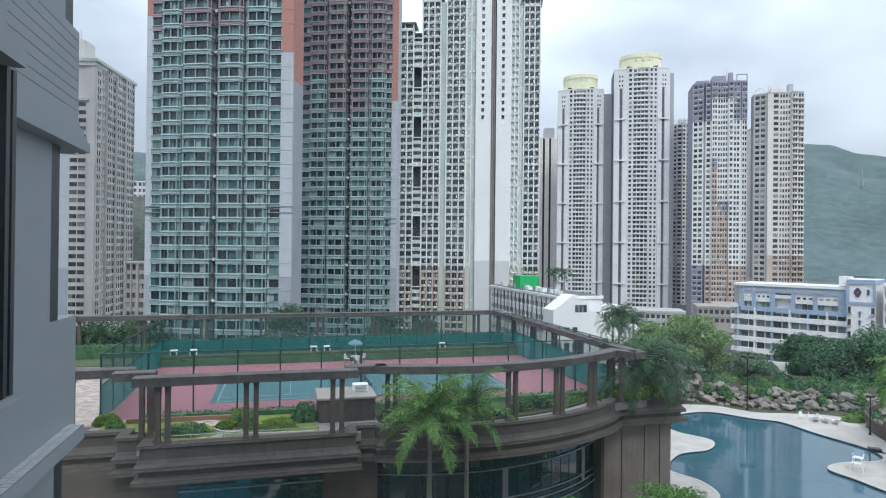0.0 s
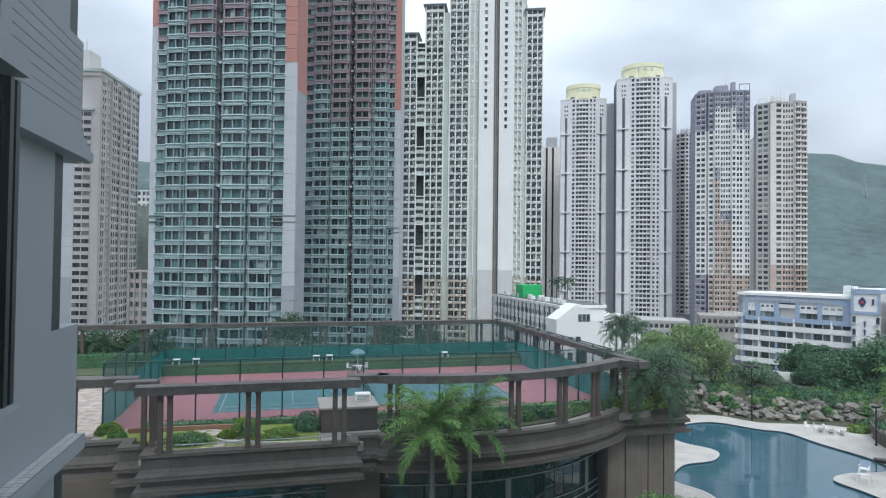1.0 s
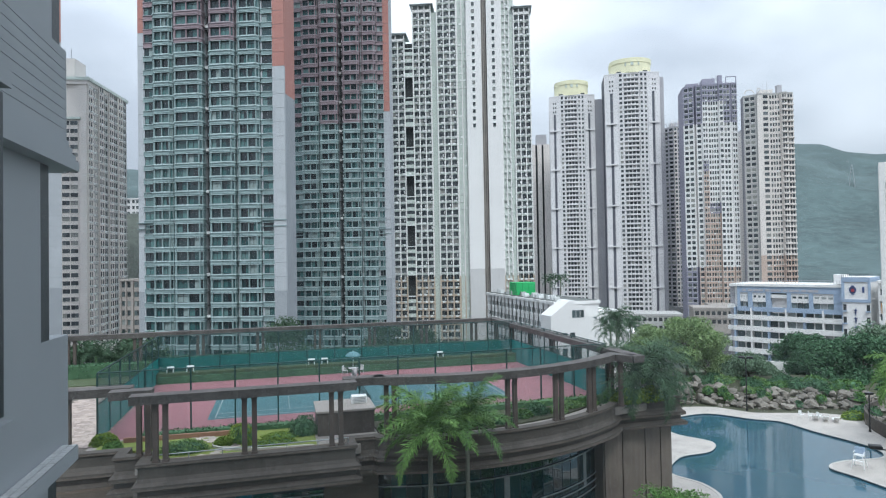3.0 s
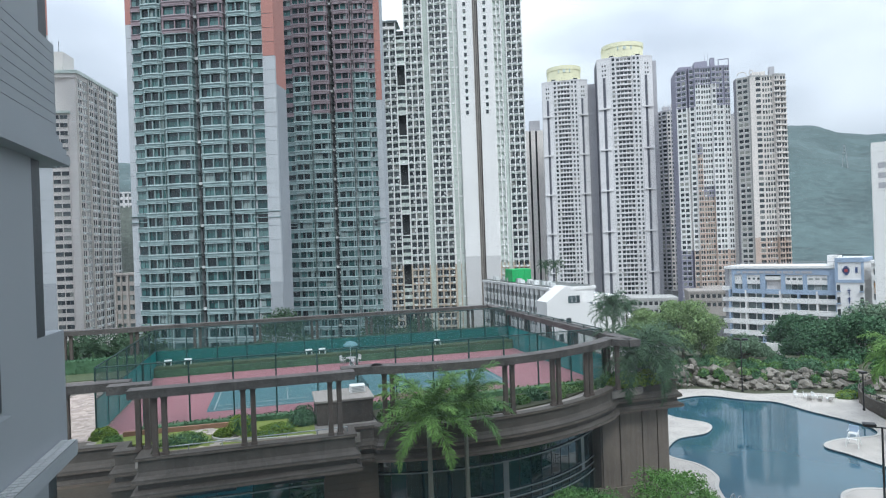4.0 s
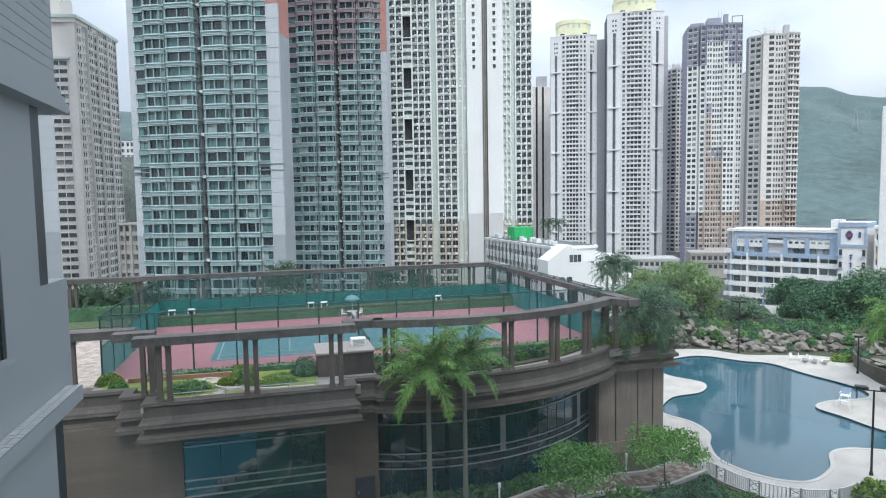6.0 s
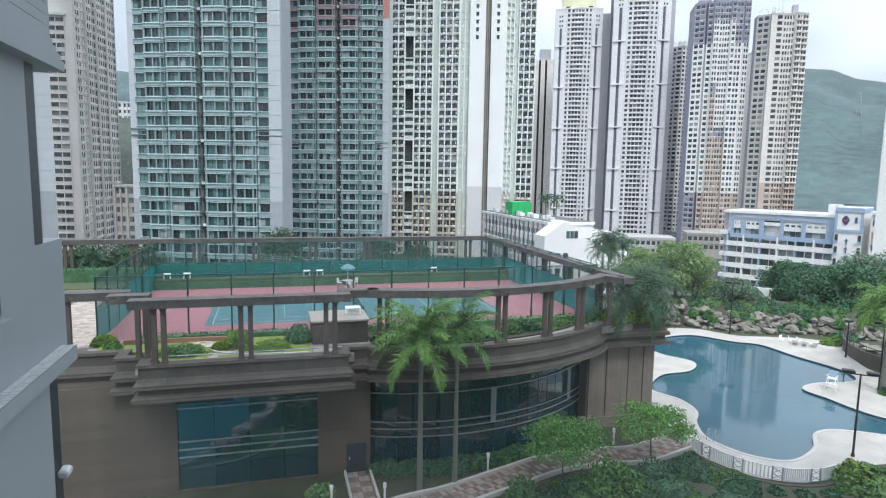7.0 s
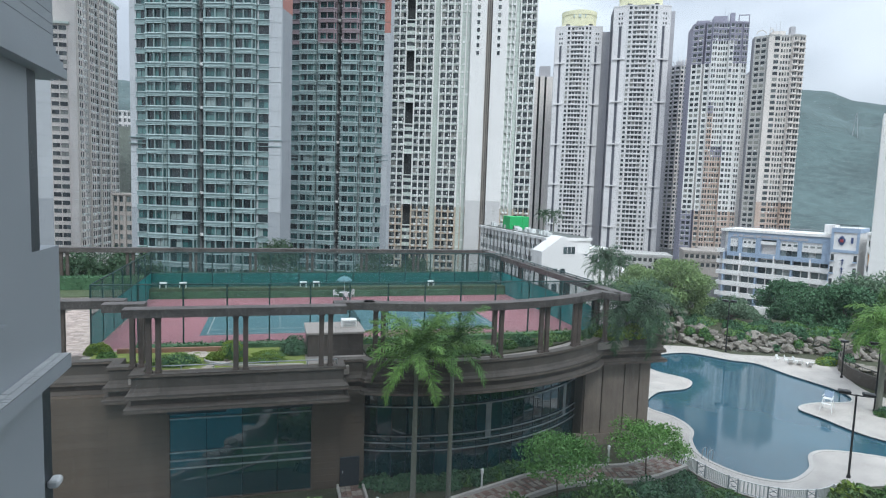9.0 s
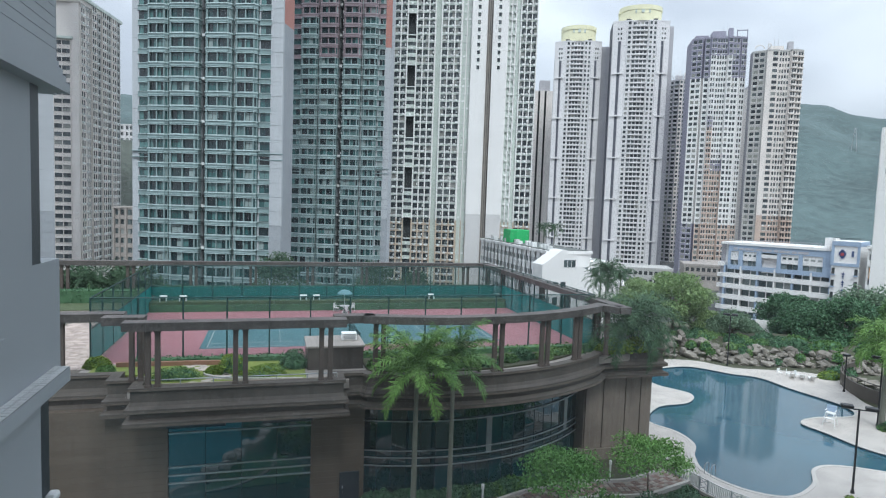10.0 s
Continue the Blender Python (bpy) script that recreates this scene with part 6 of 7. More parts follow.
tagged(part("lawn_kerb", mb, M["coping"]), "pale curved kerb across the lower lawn", "kerb", kind="structure")

# ---- planting ----
def leaf_material(name, rgb, other, mid=None):
    return material(name, rgb, 0.7, vary=0.25, scale=0.6, fine=5, bump=0.0, rand="island", spread=0.22, hue=[mid or other, other], spec=0.15)


M["leaf_bright"] = leaf_material("bright_green_leaves", (0.12, 0.215, 0.065), (0.20, 0.31, 0.115))
M["leaf_mid"] = leaf_material("green_leaves", (0.06, 0.14, 0.04), (0.115, 0.215, 0.065))
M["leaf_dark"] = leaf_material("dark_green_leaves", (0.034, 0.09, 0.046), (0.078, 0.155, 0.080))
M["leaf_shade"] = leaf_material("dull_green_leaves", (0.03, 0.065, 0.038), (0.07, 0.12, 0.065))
# haze is painted into the next two leaf colours
M["leaf_hazy"] = leaf_material("hazed_pale_green_leaves", (0.14, 0.22, 0.08), (0.22, 0.31, 0.13))
M["leaf_grey_haze"] = leaf_material("hazed_grey_green_leaves", (0.08, 0.14, 0.085), (0.15, 0.22, 0.14))
M["leaf_fresh"] = leaf_material("fresh_green_leaves", (0.10, 0.235, 0.05), (0.175, 0.33, 0.09))
M["leaf_light"] = leaf_material("light_green_leaves", (0.075, 0.19, 0.045), (0.14, 0.275, 0.08))
M["leaf_yellow"] = leaf_material("yellow_green_leaves", (0.12, 0.20, 0.03), (0.19, 0.27, 0.05))
M["palm_leaf"] = leaf_material("palm_leaflets", (0.055, 0.13, 0.04), (0.13, 0.24, 0.075))
M["palm_bright"] = leaf_material("bright_palm_leaflets", (0.075, 0.165, 0.04), (0.165, 0.285, 0.075))
M["palm_dark"] = leaf_material("dark_palm_leaflets", (0.035, 0.075, 0.045), (0.075, 0.13, 0.07))
M["bark"] = material("grey_brown_bark", (0.13, 0.10, 0.075), 0.9, vary=0.3, scale=3, fine=20, bump=0.5)
M["palm_trunk"] = material("pale_ringed_palm_trunk", (0.15, 0.155, 0.125), 0.85, vary=0.1, scale=1.2, fine=10, bump=0.4, stretch=(1, 1, 2))
M["rock"] = material("grey_brown_boulder", (0.21, 0.19, 0.16), 0.85, vary=0.45, scale=1.2, fine=9, bump=0.7, rand="object", spread=0.25)
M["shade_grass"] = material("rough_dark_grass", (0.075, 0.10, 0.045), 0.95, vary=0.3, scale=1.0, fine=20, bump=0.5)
M["grass"] = material("lawn", (0.19, 0.235, 0.05), 0.9, vary=0.3, scale=1.0, fine=20, bump=0.5)
rng = random.Random(7)


def leaf(mb, c, s, flat=0.0):
    """One folded leaf of size s at c."""
    u = Vector((rng.gauss(0, 1), rng.gauss(0, 1), rng.gauss(0, 1) * (1 - flat))).normalized()
    v = u.cross(Vector((rng.gauss(0, 1), rng.gauss(0, 1), rng.gauss(0, 1)))).normalized()
    c = Vector(c)
    a = s * rng.uniform(0.7, 1.3)
    k = len(mb.v)
    mb.v.extend((tuple(c - u * a), tuple(c + v * a * 0.42), tuple(c + u * a), tuple(c - v * a * 0.42)))
    mb.f.append((k, k + 1, k + 2, k + 3))
    mb.m.append(0)
    mb.s.append(False)


def clump(mb, c, r, n, s, squash=0.75):
    """Leaves in a ragged shell."""
    for _ in range(n):
        d = Vector((rng.gauss(0, 1), rng.gauss(0, 1), rng.gauss(0, 1))).normalized()
        k = r * (0.55 + 0.5 * rng.random() ** 0.7) * (1 + 0.25 * noise.noise(d * 2.3 + Vector(c)))
        leaf(mb, (c[0] + d.x * k, c[1] + d.y * k, c[2] + d.z * k * squash), s)


def tree(at, h, r, mat, label, n=2600, s=0.26, flat=0.6, trunk=0.16, crown0=0.35, group="", name="tree"):
    t = thing(name, label, "tree", at, rng.uniform(0, 360), group)
    b = MB()
    cr = MB()
    bend = Vector((rng.uniform(-0.1, 0.1) * h, rng.uniform(-0.1, 0.1) * h, h * crown0))
    b.tube((0, 0, -0.3), tuple(bend * 0.5), trunk, trunk * 0.8, 8)
    b.tube(tuple(bend * 0.5), tuple(bend), trunk * 0.8, trunk * 0.6, 8)
    k = 13
    zc = h * (1 + crown0) / 2
    hz = h * (1 - crown0) / 2
    for i in range(k):
        a = 2.4 * i + rng.uniform(-0.3, 0.3)
        f = (i + 0.5) / k
        rr = r * math.sqrt(f) * 0.78
        top = Vector((rr * math.cos(a), rr * math.sin(a), zc + hz * (0.55 * (1 - f) - (0.25 if flat < 0.6 else 0.75) * f + rng.uniform(-0.3, 0.3))))
        mid = bend.lerp(top, 0.55) + Vector((0, 0, -0.06 * h))
        b.tube(tuple(bend), tuple(mid), trunk * 0.4, trunk * 0.25, 5)
        b.tube(tuple(mid), tuple(top), trunk * 0.25, trunk * 0.08, 5)
        rc = r * rng.uniform(0.32, 0.48)
        clump(cr, top, rc, n // k, s, flat)
        for _ in range(n // k // 4):
            leaf(cr, tuple(top + Vector((rng.gauss(0, 0.3), rng.gauss(0, 0.3), rng.gauss(0, 0.3) * flat)) * rc), s * 1.7)
    part("trunk", b, M["bark"], t)
    part("crown", cr, M[mat], t)
    return t


def palm(at, h, r, label, fronds=18, lean=(0, 0), droop=1.0, trunk=0.16, group="palms", mat="palm_leaf", dense=9):
    t = thing("palm_tree", label, "palm tree", at, 0, group)
    b = MB()
    prev = Vector((0, 0, -0.3))
    n = 7
    for i in range(1, n + 1):
        f = i / n
        p = Vector((lean[0] * f * f, lean[1] * f * f, h * f))
        b.tube(tuple(prev), tuple(p), trunk * (1.25 - 0.45 * (f - 1 / n)), trunk * (1.25 - 0.45 * f), 9)
        prev = p
    top = prev
    b.tube(tuple(top), (top.x, top.y, top.z + 0.9), trunk * 0.8, trunk * 0.35, 8, 1)
    part("trunk", b, [M["palm_trunk"], M["leaf_mid"]], t)
    top = top + Vector((0, 0, 0.7))
    for i in range(fronds):
        a = 2.399 * i + rng.uniform(-0.2, 0.2)
        up = 1.45 - 1.75 * (i / fronds) ** 1.25
        length = r * rng.uniform(0.85, 1.1)
        fb = MB()
        d = Vector((math.cos(a), math.sin(a), 0))
        side = Vector((-math.sin(a), math.cos(a), 0))
        pts = []
        seg = 9
        p, ang = top.copy(), up
        for k in range(seg + 1):
            pts.append(p.copy())
            p = p + (d * math.cos(ang) + Vector((0, 0, math.sin(ang)))) * (length / seg)
            ang -= (0.20 + 0.05 * k / seg * 2) * droop
        for k in range(seg):
            fb.tube(tuple(pts[k]), tuple(pts[k + 1]), 0.035 * (1 - k / seg) + 0.008, n=4)
            if k == 0:
                continue
            for m in range(dense):
                q = pts[k].lerp(pts[k + 1], m / dense)
                ll = length * 0.24 * math.sin(math.pi * (0.15 + 0.8 * (k + m / dense) / seg)) * rng.uniform(0.5, 1.2)
                along = (pts[k + 1] - pts[k]).normalized()
                for sg in (-1, 1):
                    tip = q + (side * sg * rng.uniform(0.35, 0.95) + along * rng.uniform(0.3, 1.1) + Vector((0, 0, 0.35 - 1.1 * rng.random()))).normalized() * ll
                    w = along * 0.019 * r / 2.5
                    fb.face([tuple(q - w), tuple((q + tip) / 2 + Vector((0, 0, ll * 0.08)) - w), tuple(tip), tuple((q + tip) / 2 + Vector((0, 0, ll * 0.08)) + w)])
        part("frond", fb, M[mat], t)
    return t


def shrub(at, rx, ry, h, mat, label, n=500, s=0.13, name="shrub", group="", cat="shrub", rz=0.0):
    """A clipped or loose bush: leaves over a rounded body."""
    t = thing(name, label, cat, at, rz, group)
    cr = MB()
    for _ in range(n):
        d = Vector((rng.gauss(0, 1), rng.gauss(0, 1), abs(rng.gauss(0, 1)))).normalized()
        k = 0.86 + 0.2 * rng.random() + 0.22 * noise.noise(Vector((d.x * 2 + at[0], d.y * 2 + at[1], d.z * 2)))
        leaf(cr, (d.x * rx * k, d.y * ry * k, d.z * h * k), s)
    # added dark core stands in for the shade inside the bush
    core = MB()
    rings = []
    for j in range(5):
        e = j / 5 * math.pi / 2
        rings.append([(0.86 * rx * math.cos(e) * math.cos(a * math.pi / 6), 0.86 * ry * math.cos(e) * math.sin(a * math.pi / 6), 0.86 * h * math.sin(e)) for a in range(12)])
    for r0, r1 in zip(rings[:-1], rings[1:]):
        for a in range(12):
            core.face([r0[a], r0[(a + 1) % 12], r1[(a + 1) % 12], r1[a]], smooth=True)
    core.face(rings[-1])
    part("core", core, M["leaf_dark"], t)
    part("leaves", cr, M[mat], t)
    return t


def hedge(line, w, z0, z1, mat, label, density=26, s=0.12):
    """A clipped hedge along a plan line."""
    t = thing("hedge", label, "hedge", (line[0][0], line[0][1], z0))
    o = Vector((line[0][0], line[0][1]))
    core, lv = MB(), MB()
    h = z1 - z0
    loc = [tuple(Vector(p) - o) for p in line]
    # dark core in place of the hedge's inner shade
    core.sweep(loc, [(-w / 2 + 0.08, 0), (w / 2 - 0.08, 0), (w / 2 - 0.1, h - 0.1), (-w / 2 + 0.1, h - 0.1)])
    for a, b in zip(loc[:-1], loc[1:]):
        a, b = Vector(a), Vector(b)
        d = b - a
        nn = Vector((d.y, -d.x)).normalized()
        for _ in range(int(d.length * density * (w + 2 * h))):
            q = a + d * rng.random()
            u = rng.uniform(-(w / 2 + h), w / 2 + h)
            jit = rng.uniform(-0.08, 0.08)
            if abs(u) < w / 2:
                leaf(lv, (q.x + nn.x * u, q.y + nn.y * u, h - 0.05 + jit), s)
            else:
                sg = 1 if u > 0 else -1
                leaf(lv, (q.x + nn.x * sg * (w / 2 + jit), q.y + nn.y * sg * (w / 2 + jit), h - (abs(u) - w / 2)), s)
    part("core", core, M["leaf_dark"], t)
    part("leaves", lv, M[mat], t)
    return t


# roof garden
mb = MB()
mb.prism([(-7.6, 39.6), (2.2, 39.6), (2.2, 45.6), (-11.6, 45.6), (-11.6, 43.0), (-7.6, 43.0)], DZ, DZ + 0.12)
lawn = part("lawn", mb, M["grass"])
tagged(lawn, "small mown lawn on the roof garden", "lawn", kind="structure")
mb = MB()
mb.prism(arc(CR - 2.0, 6.5, 24.6, 20) + [(26, 46.0), (6.4, 46.0)], DZ, DZ + 0.12)
tagged(part("planting_bed", mb, M["garden"]), "soil bed behind the curved parapet", "bed", kind="structure")
mb = MB()
mb.box((FX0, FY1 - 1.3, DZ), (FX1, FY1 + 3.5, DZ + 1.0))
mb.box((-34, 68.2, DZ), (FX0, 74.5, DZ + 0.1))
tagged(part("lawn_strip", mb, M["shade_grass"]), "raised grass terrace behind the court", "lawn", kind="structure")
hedge([(-9.5, 45.9), (2.2, 45.7)], 0.8, DZ, 9.62, "leaf_dark", "low clipped hedge along the court fence")
hedge([(6.6, 45.6), (26.0, 45.8)], 0.8, DZ, 9.7, "leaf_mid", "low clipped hedge along the court fence")
hedge([(FX0 + 0.2, 66.6), (FX1 - 0.2, 66.6)], 0.5, DZ + 0.02, DZ + 0.8, "leaf_shade", "low dull hedge against the terrace behind the court", 20)
hedge([(FX0, 71.0), (26, 71.0)], 1.4, DZ + 0.9, 11.2, "leaf_dark", "dark hedge behind the court")
hedge([(-33, 73.0), (FX0 - 1, 73.0)], 1.6, DZ, 10.6, "leaf_dark", "dark hedge at the back of the roof")
shrub((-11.5, 45.6, DZ), 0.85, 0.7, 0.75, "leaf_yellow", "rounded clipped yellow-green bush", 1300, 0.085)
for x, y, rx, ry, h, m in ((-6.0, 42.0, 1.5, 1.0, 0.7, "leaf_bright"), (-2.6, 43.2, 0.95, 0.85, 1.15, "leaf_yellow"), (-3.7, 42.6, 0.6, 0.55, 0.5, "leaf_yellow"), (1.5, 43.6, 0.95, 0.9, 1.25, "leaf_dark"), (-0.7, 42.0, 1.6, 0.9, 0.2, "leaf_yellow"), (0.2, 43.5, 1.5, 0.9, 0.22, "leaf_yellow"), (-10.6, 44.0, 0.6, 0.5, 0.4, "leaf_mid")):
    shrub((x, y, DZ + 0.1), rx, ry, h, m, "low leafy bush on the roof garden", 1100, 0.085, group="roof garden bushes")
for i in range(11):
    x = 7.4 + i * 1.65
    y = min(45.0, CY - math.sqrt((CR - 2.6) ** 2 - (x - CX) ** 2) + rng.uniform(0.0, 0.9))
    shrub((x, y, DZ + 0.1), rng.uniform(0.8, 1.2), 0.7, rng.uniform(0.4, 0.8), rng.choice(["leaf_mid", "leaf_dark", "leaf_bright"]), "loose green bush behind the curved parapet", 520, group="parapet bushes")
for i in range(5):
    shrub((26.4 + i * 1.25, 45.2, DZ - 0.1), 1.0, 0.9, rng.uniform(0.8, 1.5), rng.choice(["leaf_mid", "leaf_dark"]), "loose green bush on the corner block", 520, group="parapet bushes")
M["terracotta"] = material("terracotta_brick_edging", (0.27, 0.15, 0.10), 0.85, vary=0.2, scale=2, fine=16)
mb = MB()
mb.sweep([(-10.2, 45.2), (-3.4, 44.9)], [(-0.12, DZ), (0.12, DZ), (0.12, DZ + 0.42), (-0.12, DZ + 0.42)])
tagged(part("brick_edging", mb, M["terracotta"]), "low terracotta brick edging of the roof garden", "edging", kind="structure")
# crazy paving path through the roof garden
M["flag"] = material("pale_flagstone", (0.46, 0.40, 0.35), 0.8, vary=0.15, rand="object", spread=0.2)
fp = thing("garden_path", "pale flagstone path across the roof garden", "path", (0, 0, DZ + 0.12), kind="structure")
for i in range(46):
    f = i / 46
    x = -5.6 + 2.3 * math.sin(f * 2.6) + rng.uniform(-0.55, 0.55)
    y = 45.0 - 4.8 * f + rng.uniform(-0.2, 0.2)
    g = MB()
    r = rng.uniform(0.2, 0.34)
    a0 = rng.random() * 6
    g.prism([(r * math.cos(a0 + k * 1.05) * rng.uniform(0.8, 1.1), r * math.sin(a0 + k * 1.05) * rng.uniform(0.8, 1.1)) for k in range(6)], 0, 0.03)
    o = part("flagstone", g, M["flag"], fp)
    o.location = (x, y, 0.004 * (i % 4))
kerb = MB()
kerb.sweep(smooth_line([(-4.2, 45.2), (-2.6, 44.4), (-4.3, 42.6), (-3.0, 41.2), (-0.4, 40.6), (2.0, 40.4)]), [(-0.08, DZ), (0.08, DZ), (0.08, DZ + 0.25), (-0.08, DZ + 0.25)])
tagged(part("kerb", kerb, M["coping"]), "curved pale kerb round the planting bed", "kerb", kind="structure")

# palms and trees round the clubhouse
palm((9.1, 37.9, 0.2), 9.3, 4.2, "tall royal palm in front of the curved glass", 26, droop=0.7, trunk=0.17, mat="palm_bright", dense=14)
palm((11.6, 38.0, 0.2), 9.8, 3.7, "second tall royal palm in front of the curved glass", 20, droop=0.68, trunk=0.15, dense=12)
palm((28.8, 44.6, 8.95), 1.6, 5.4, "leafy dark palm on the corner of the roof deck", 26, droop=1.05, trunk=0.16, mat="palm_dark", dense=9)
palm((31.0, 46.2, 8.95), 1.6, 5.2, "leafy dark palm on the corner of the roof deck", 24, droop=1.1, trunk=0.15, mat="palm_dark", dense=9)
palm((60.0, 103.0, -12.0), 18.6, 4.2, "dark palm beyond the garden wall", 22, mat="palm_dark")
palm((63.0, 101.0, -12.0), 19.6, 4.2, "dark palm beyond the garden wall", 22, mat="palm_dark")
tree((62.0, 83.5, 1.8), 9.6, 5.8, "leaf_hazy", "broad bright green tree behind the pool rocks", 14000, 0.17, 0.6, 0.25, 0.45)
tree((56.5, 84.5, 1.5), 8.6, 4.6, "leaf_hazy", "broad bright green tree behind the pool rocks", 11000, 0.17, 0.6, 0.25, 0.45)
tree((67.5, 86.5, 1.0), 6.4, 4.4, "leaf_hazy", "broad bright green tree behind the pool rocks", 7000, 0.17, 0.65, 0.22, 0.2)
tree((70.0, 80.0, 1.4), 4.2, 3.6, "leaf_grey_haze", "green tree behind the pool rocks", 5600, 0.17, 0.7, 0.2, 0.3)
for x, y, h, r, m in ((75.5, 82.5, 3.4, 3.4, "leaf_grey_haze"), (83.5, 78.5, 6.8, 5.4, "leaf_dark"), (88.0, 75.0, 8.8, 6.4, "leaf_dark"), (94.0, 70.0, 9.4, 6.2, "leaf_mid"), (89.0, 87.0, 7.8, 5.6, "leaf_dark"), (99.0, 80.0, 9.6, 7.0, "leaf_grey_haze")):
    tree((x, y, 0), h, r, m, "dark green broadleaf tree below the school", 9000, 0.24, 0.8, 0.25, 0.12, "trees below the school")
palm((59.4, 46.0, 0), 7.6, 5.0, "bright green palm with a pale trunk beside the pool slide", 24, droop=1.0, trunk=0.24, mat="palm_bright", dense=14)
tree((66.0, 49.5, 0), 9.5, 4.2, "leaf_fresh", "bright green tree beside the pool slide", 5000, 0.17, 0.7, 0.18, 0.5)
tree((19.0, 36.4, 0), 4.7, 3.3, "leaf_light", "small flat-crowned green tree beside the path", 4400, 0.10, 0.5, 0.07, 0.42, "flat-crowned trees")
tree((27.0, 38.0, 0), 4.3, 3.1, "leaf_fresh", "small flat-crowned bright green tree beside the path", 3800, 0.10, 0.5, 0.07, 0.42, "flat-crowned trees")
tree((20.8, 33.0, -0.4), 3.2, 2.3, "leaf_mid", "leafy young tree beside the path", 2200, 0.15, 0.8, 0.06, 0.2)
# trees behind the roof court
for x, y, h, r in ((-24, 84, 13, 4.5), (-19.5, 86, 12.5, 4.0), (-15.5, 85, 12, 3.6), (-29, 85, 13, 5), (0.5, 90, 15, 4), (15, 88, 13, 4), (21, 90, 11, 3.5)):
    tree((x, y, 0.0), h, r, "leaf_shade", "dark green broadleaf tree behind the clubhouse", 4200, 0.17, 0.8, 0.2, 0.4, "trees behind the clubhouse")
for x, y in ((-21.5, 82), (-27, 82), (-17.0, 82.5)):
    palm((x, y, 0.0), 9.5, 3.2, "palm behind the clubhouse", 14, group="palms behind the clubhouse", mat="palm_dark")

for x, w in ((27.2, 1.5), (29.2, 1.2)):
    shrub((x, 44.2, 9.3), w, 0.8, 1.0, "leaf_yellow", "trailing yellow-green plant on the corner parapet", 700, 0.16, group="corner plants")
palm((55.0, 92.5, 0), 9.6, 4.4, "dense dark green palm beyond the pool garden", 30, droop=1.0, mat="palm_dark", dense=10)
for x, y in ((91.0, 196.0), (94.0, 194.0)):
    palm((x, y, -12.0), 25.0, 4.6, "tall dark palm beside the white hall", 18, group="palms by the hall", mat="palm_dark", trunk=0.25)

# ---- pool garden ----
def boulder(at, r, i):
    t = MB()
    bm = bmesh.new()
    bmesh.ops.create_icosphere(bm, subdivisions=2, radius=1.0)
    sx, sy, sz = rng.uniform(0.8, 1.3), rng.uniform(0.7, 1.1), rng.uniform(0.5, 0.85)
    cuts = [(Vector((rng.gauss(0, 1), rng.gauss(0, 1), rng.gauss(0, 1))).normalized(), rng.uniform(0.42, 0.72)) for _ in range(13)]
    for v in bm.verts:
        k = 1 + 0.35 * noise.noise(v.co * 1.3 + Vector((i * 3.7, 0, 0)))
        q = v.co * k
        for nn, dd in cuts:
            over = q.dot(nn) - dd
            if over > 0:
                q = q - nn * over
        v.co = Vector((q.x * sx, q.y * sy, q.z * sz)) * r * 1.15
    me = bpy.data.meshes.new("boulder")
    bm.to_mesh(me)
    bm.free()
    me.materials.append(M["rock"])
    ob = new("boulder", me)
    ob.matrix_basis = pose(at[0], at[1], at[2] + r * 0.25, 0, 0, rng.uniform(0, 360))
    return tagged(ob, "grey-brown boulder in the rockery behind the pool", "boulder", "rockery boulders")


k = 0
for row, (off, rise) in enumerate(((1.0, 0.0), (2.0, 0.35), (3.1, 0.8), (4.3, 1.25))):
    line = smooth_line([(52.0, 74.5), (57.5, 74.2), (62.0, 70.0), (66.5, 68.0), (71.0, 66.5), (75.5, 63.0), (80, 61)], 8)
    for (xa, ya), (xb, yb) in zip(line[:-1], line[1:]):
        d = Vector((xb - xa, yb - ya))
        nn = Vector((-d.y, d.x)).normalized()
        p = Vector((xa, ya)) + nn * (off + rng.uniform(-0.6, 0.6))
        boulder((p.x, p.y, rise + rng.uniform(-0.3, 0.3)), rng.choice((0.45, 0.5, 0.55, 0.65, 0.75, 1.0)) * rng.uniform(0.85, 1.2), k)
        k += 1
        if rng.random() < 0.30:
            p = Vector((xb, yb)) + nn * (off + rng.uniform(-0.7, 0.2))
            boulder((p.x, p.y, rise + 0.2), rng.uniform(0.35, 0.6), k)
            k += 1
        if rng.random() < 0.06 + 0.10 * (row > 1):
            p = Vector((xa, ya)) + nn * (off + rng.uniform(-0.6, 0.6))
            shrub((p.x, p.y, rise + 0.2), rng.uniform(0.5, 1.0), rng.uniform(0.5, 0.9), rng.uniform(0.6, 1.3), rng.choice(["leaf_mid", "leaf_dark", "leaf_bright"]), "green plant growing between the boulders", 260, 0.17, group="rockery plants")
for i in range(14):
    boulder((55.0 + 0.55 * i + rng.uniform(-0.6, 0.6), 76.5 + rng.uniform(-0.8, 1.6), 0.5 + 0.24 * (i % 9) + rng.uniform(-0.3, 0.3)), rng.uniform(0.6, 1.15), 600 + i)
mb = MB()
line = smooth_line([(48.0, 76.0), (57.5, 75.0), (62.0, 71.0), (66.5, 69.0), (71.0, 67.5), (75.5, 64.0), (90, 58)], 8)
mb.sweep(line[::-1], [(0.0, -0.2), (0.6, 0.0), (5.5, 1.6), (9.0, 2.0), (14.0, 2.0), (14.0, -0.2)])
tagged(part("bank", mb, M["garden"]), "planted earth bank behind the rockery", "bank", kind="structure")
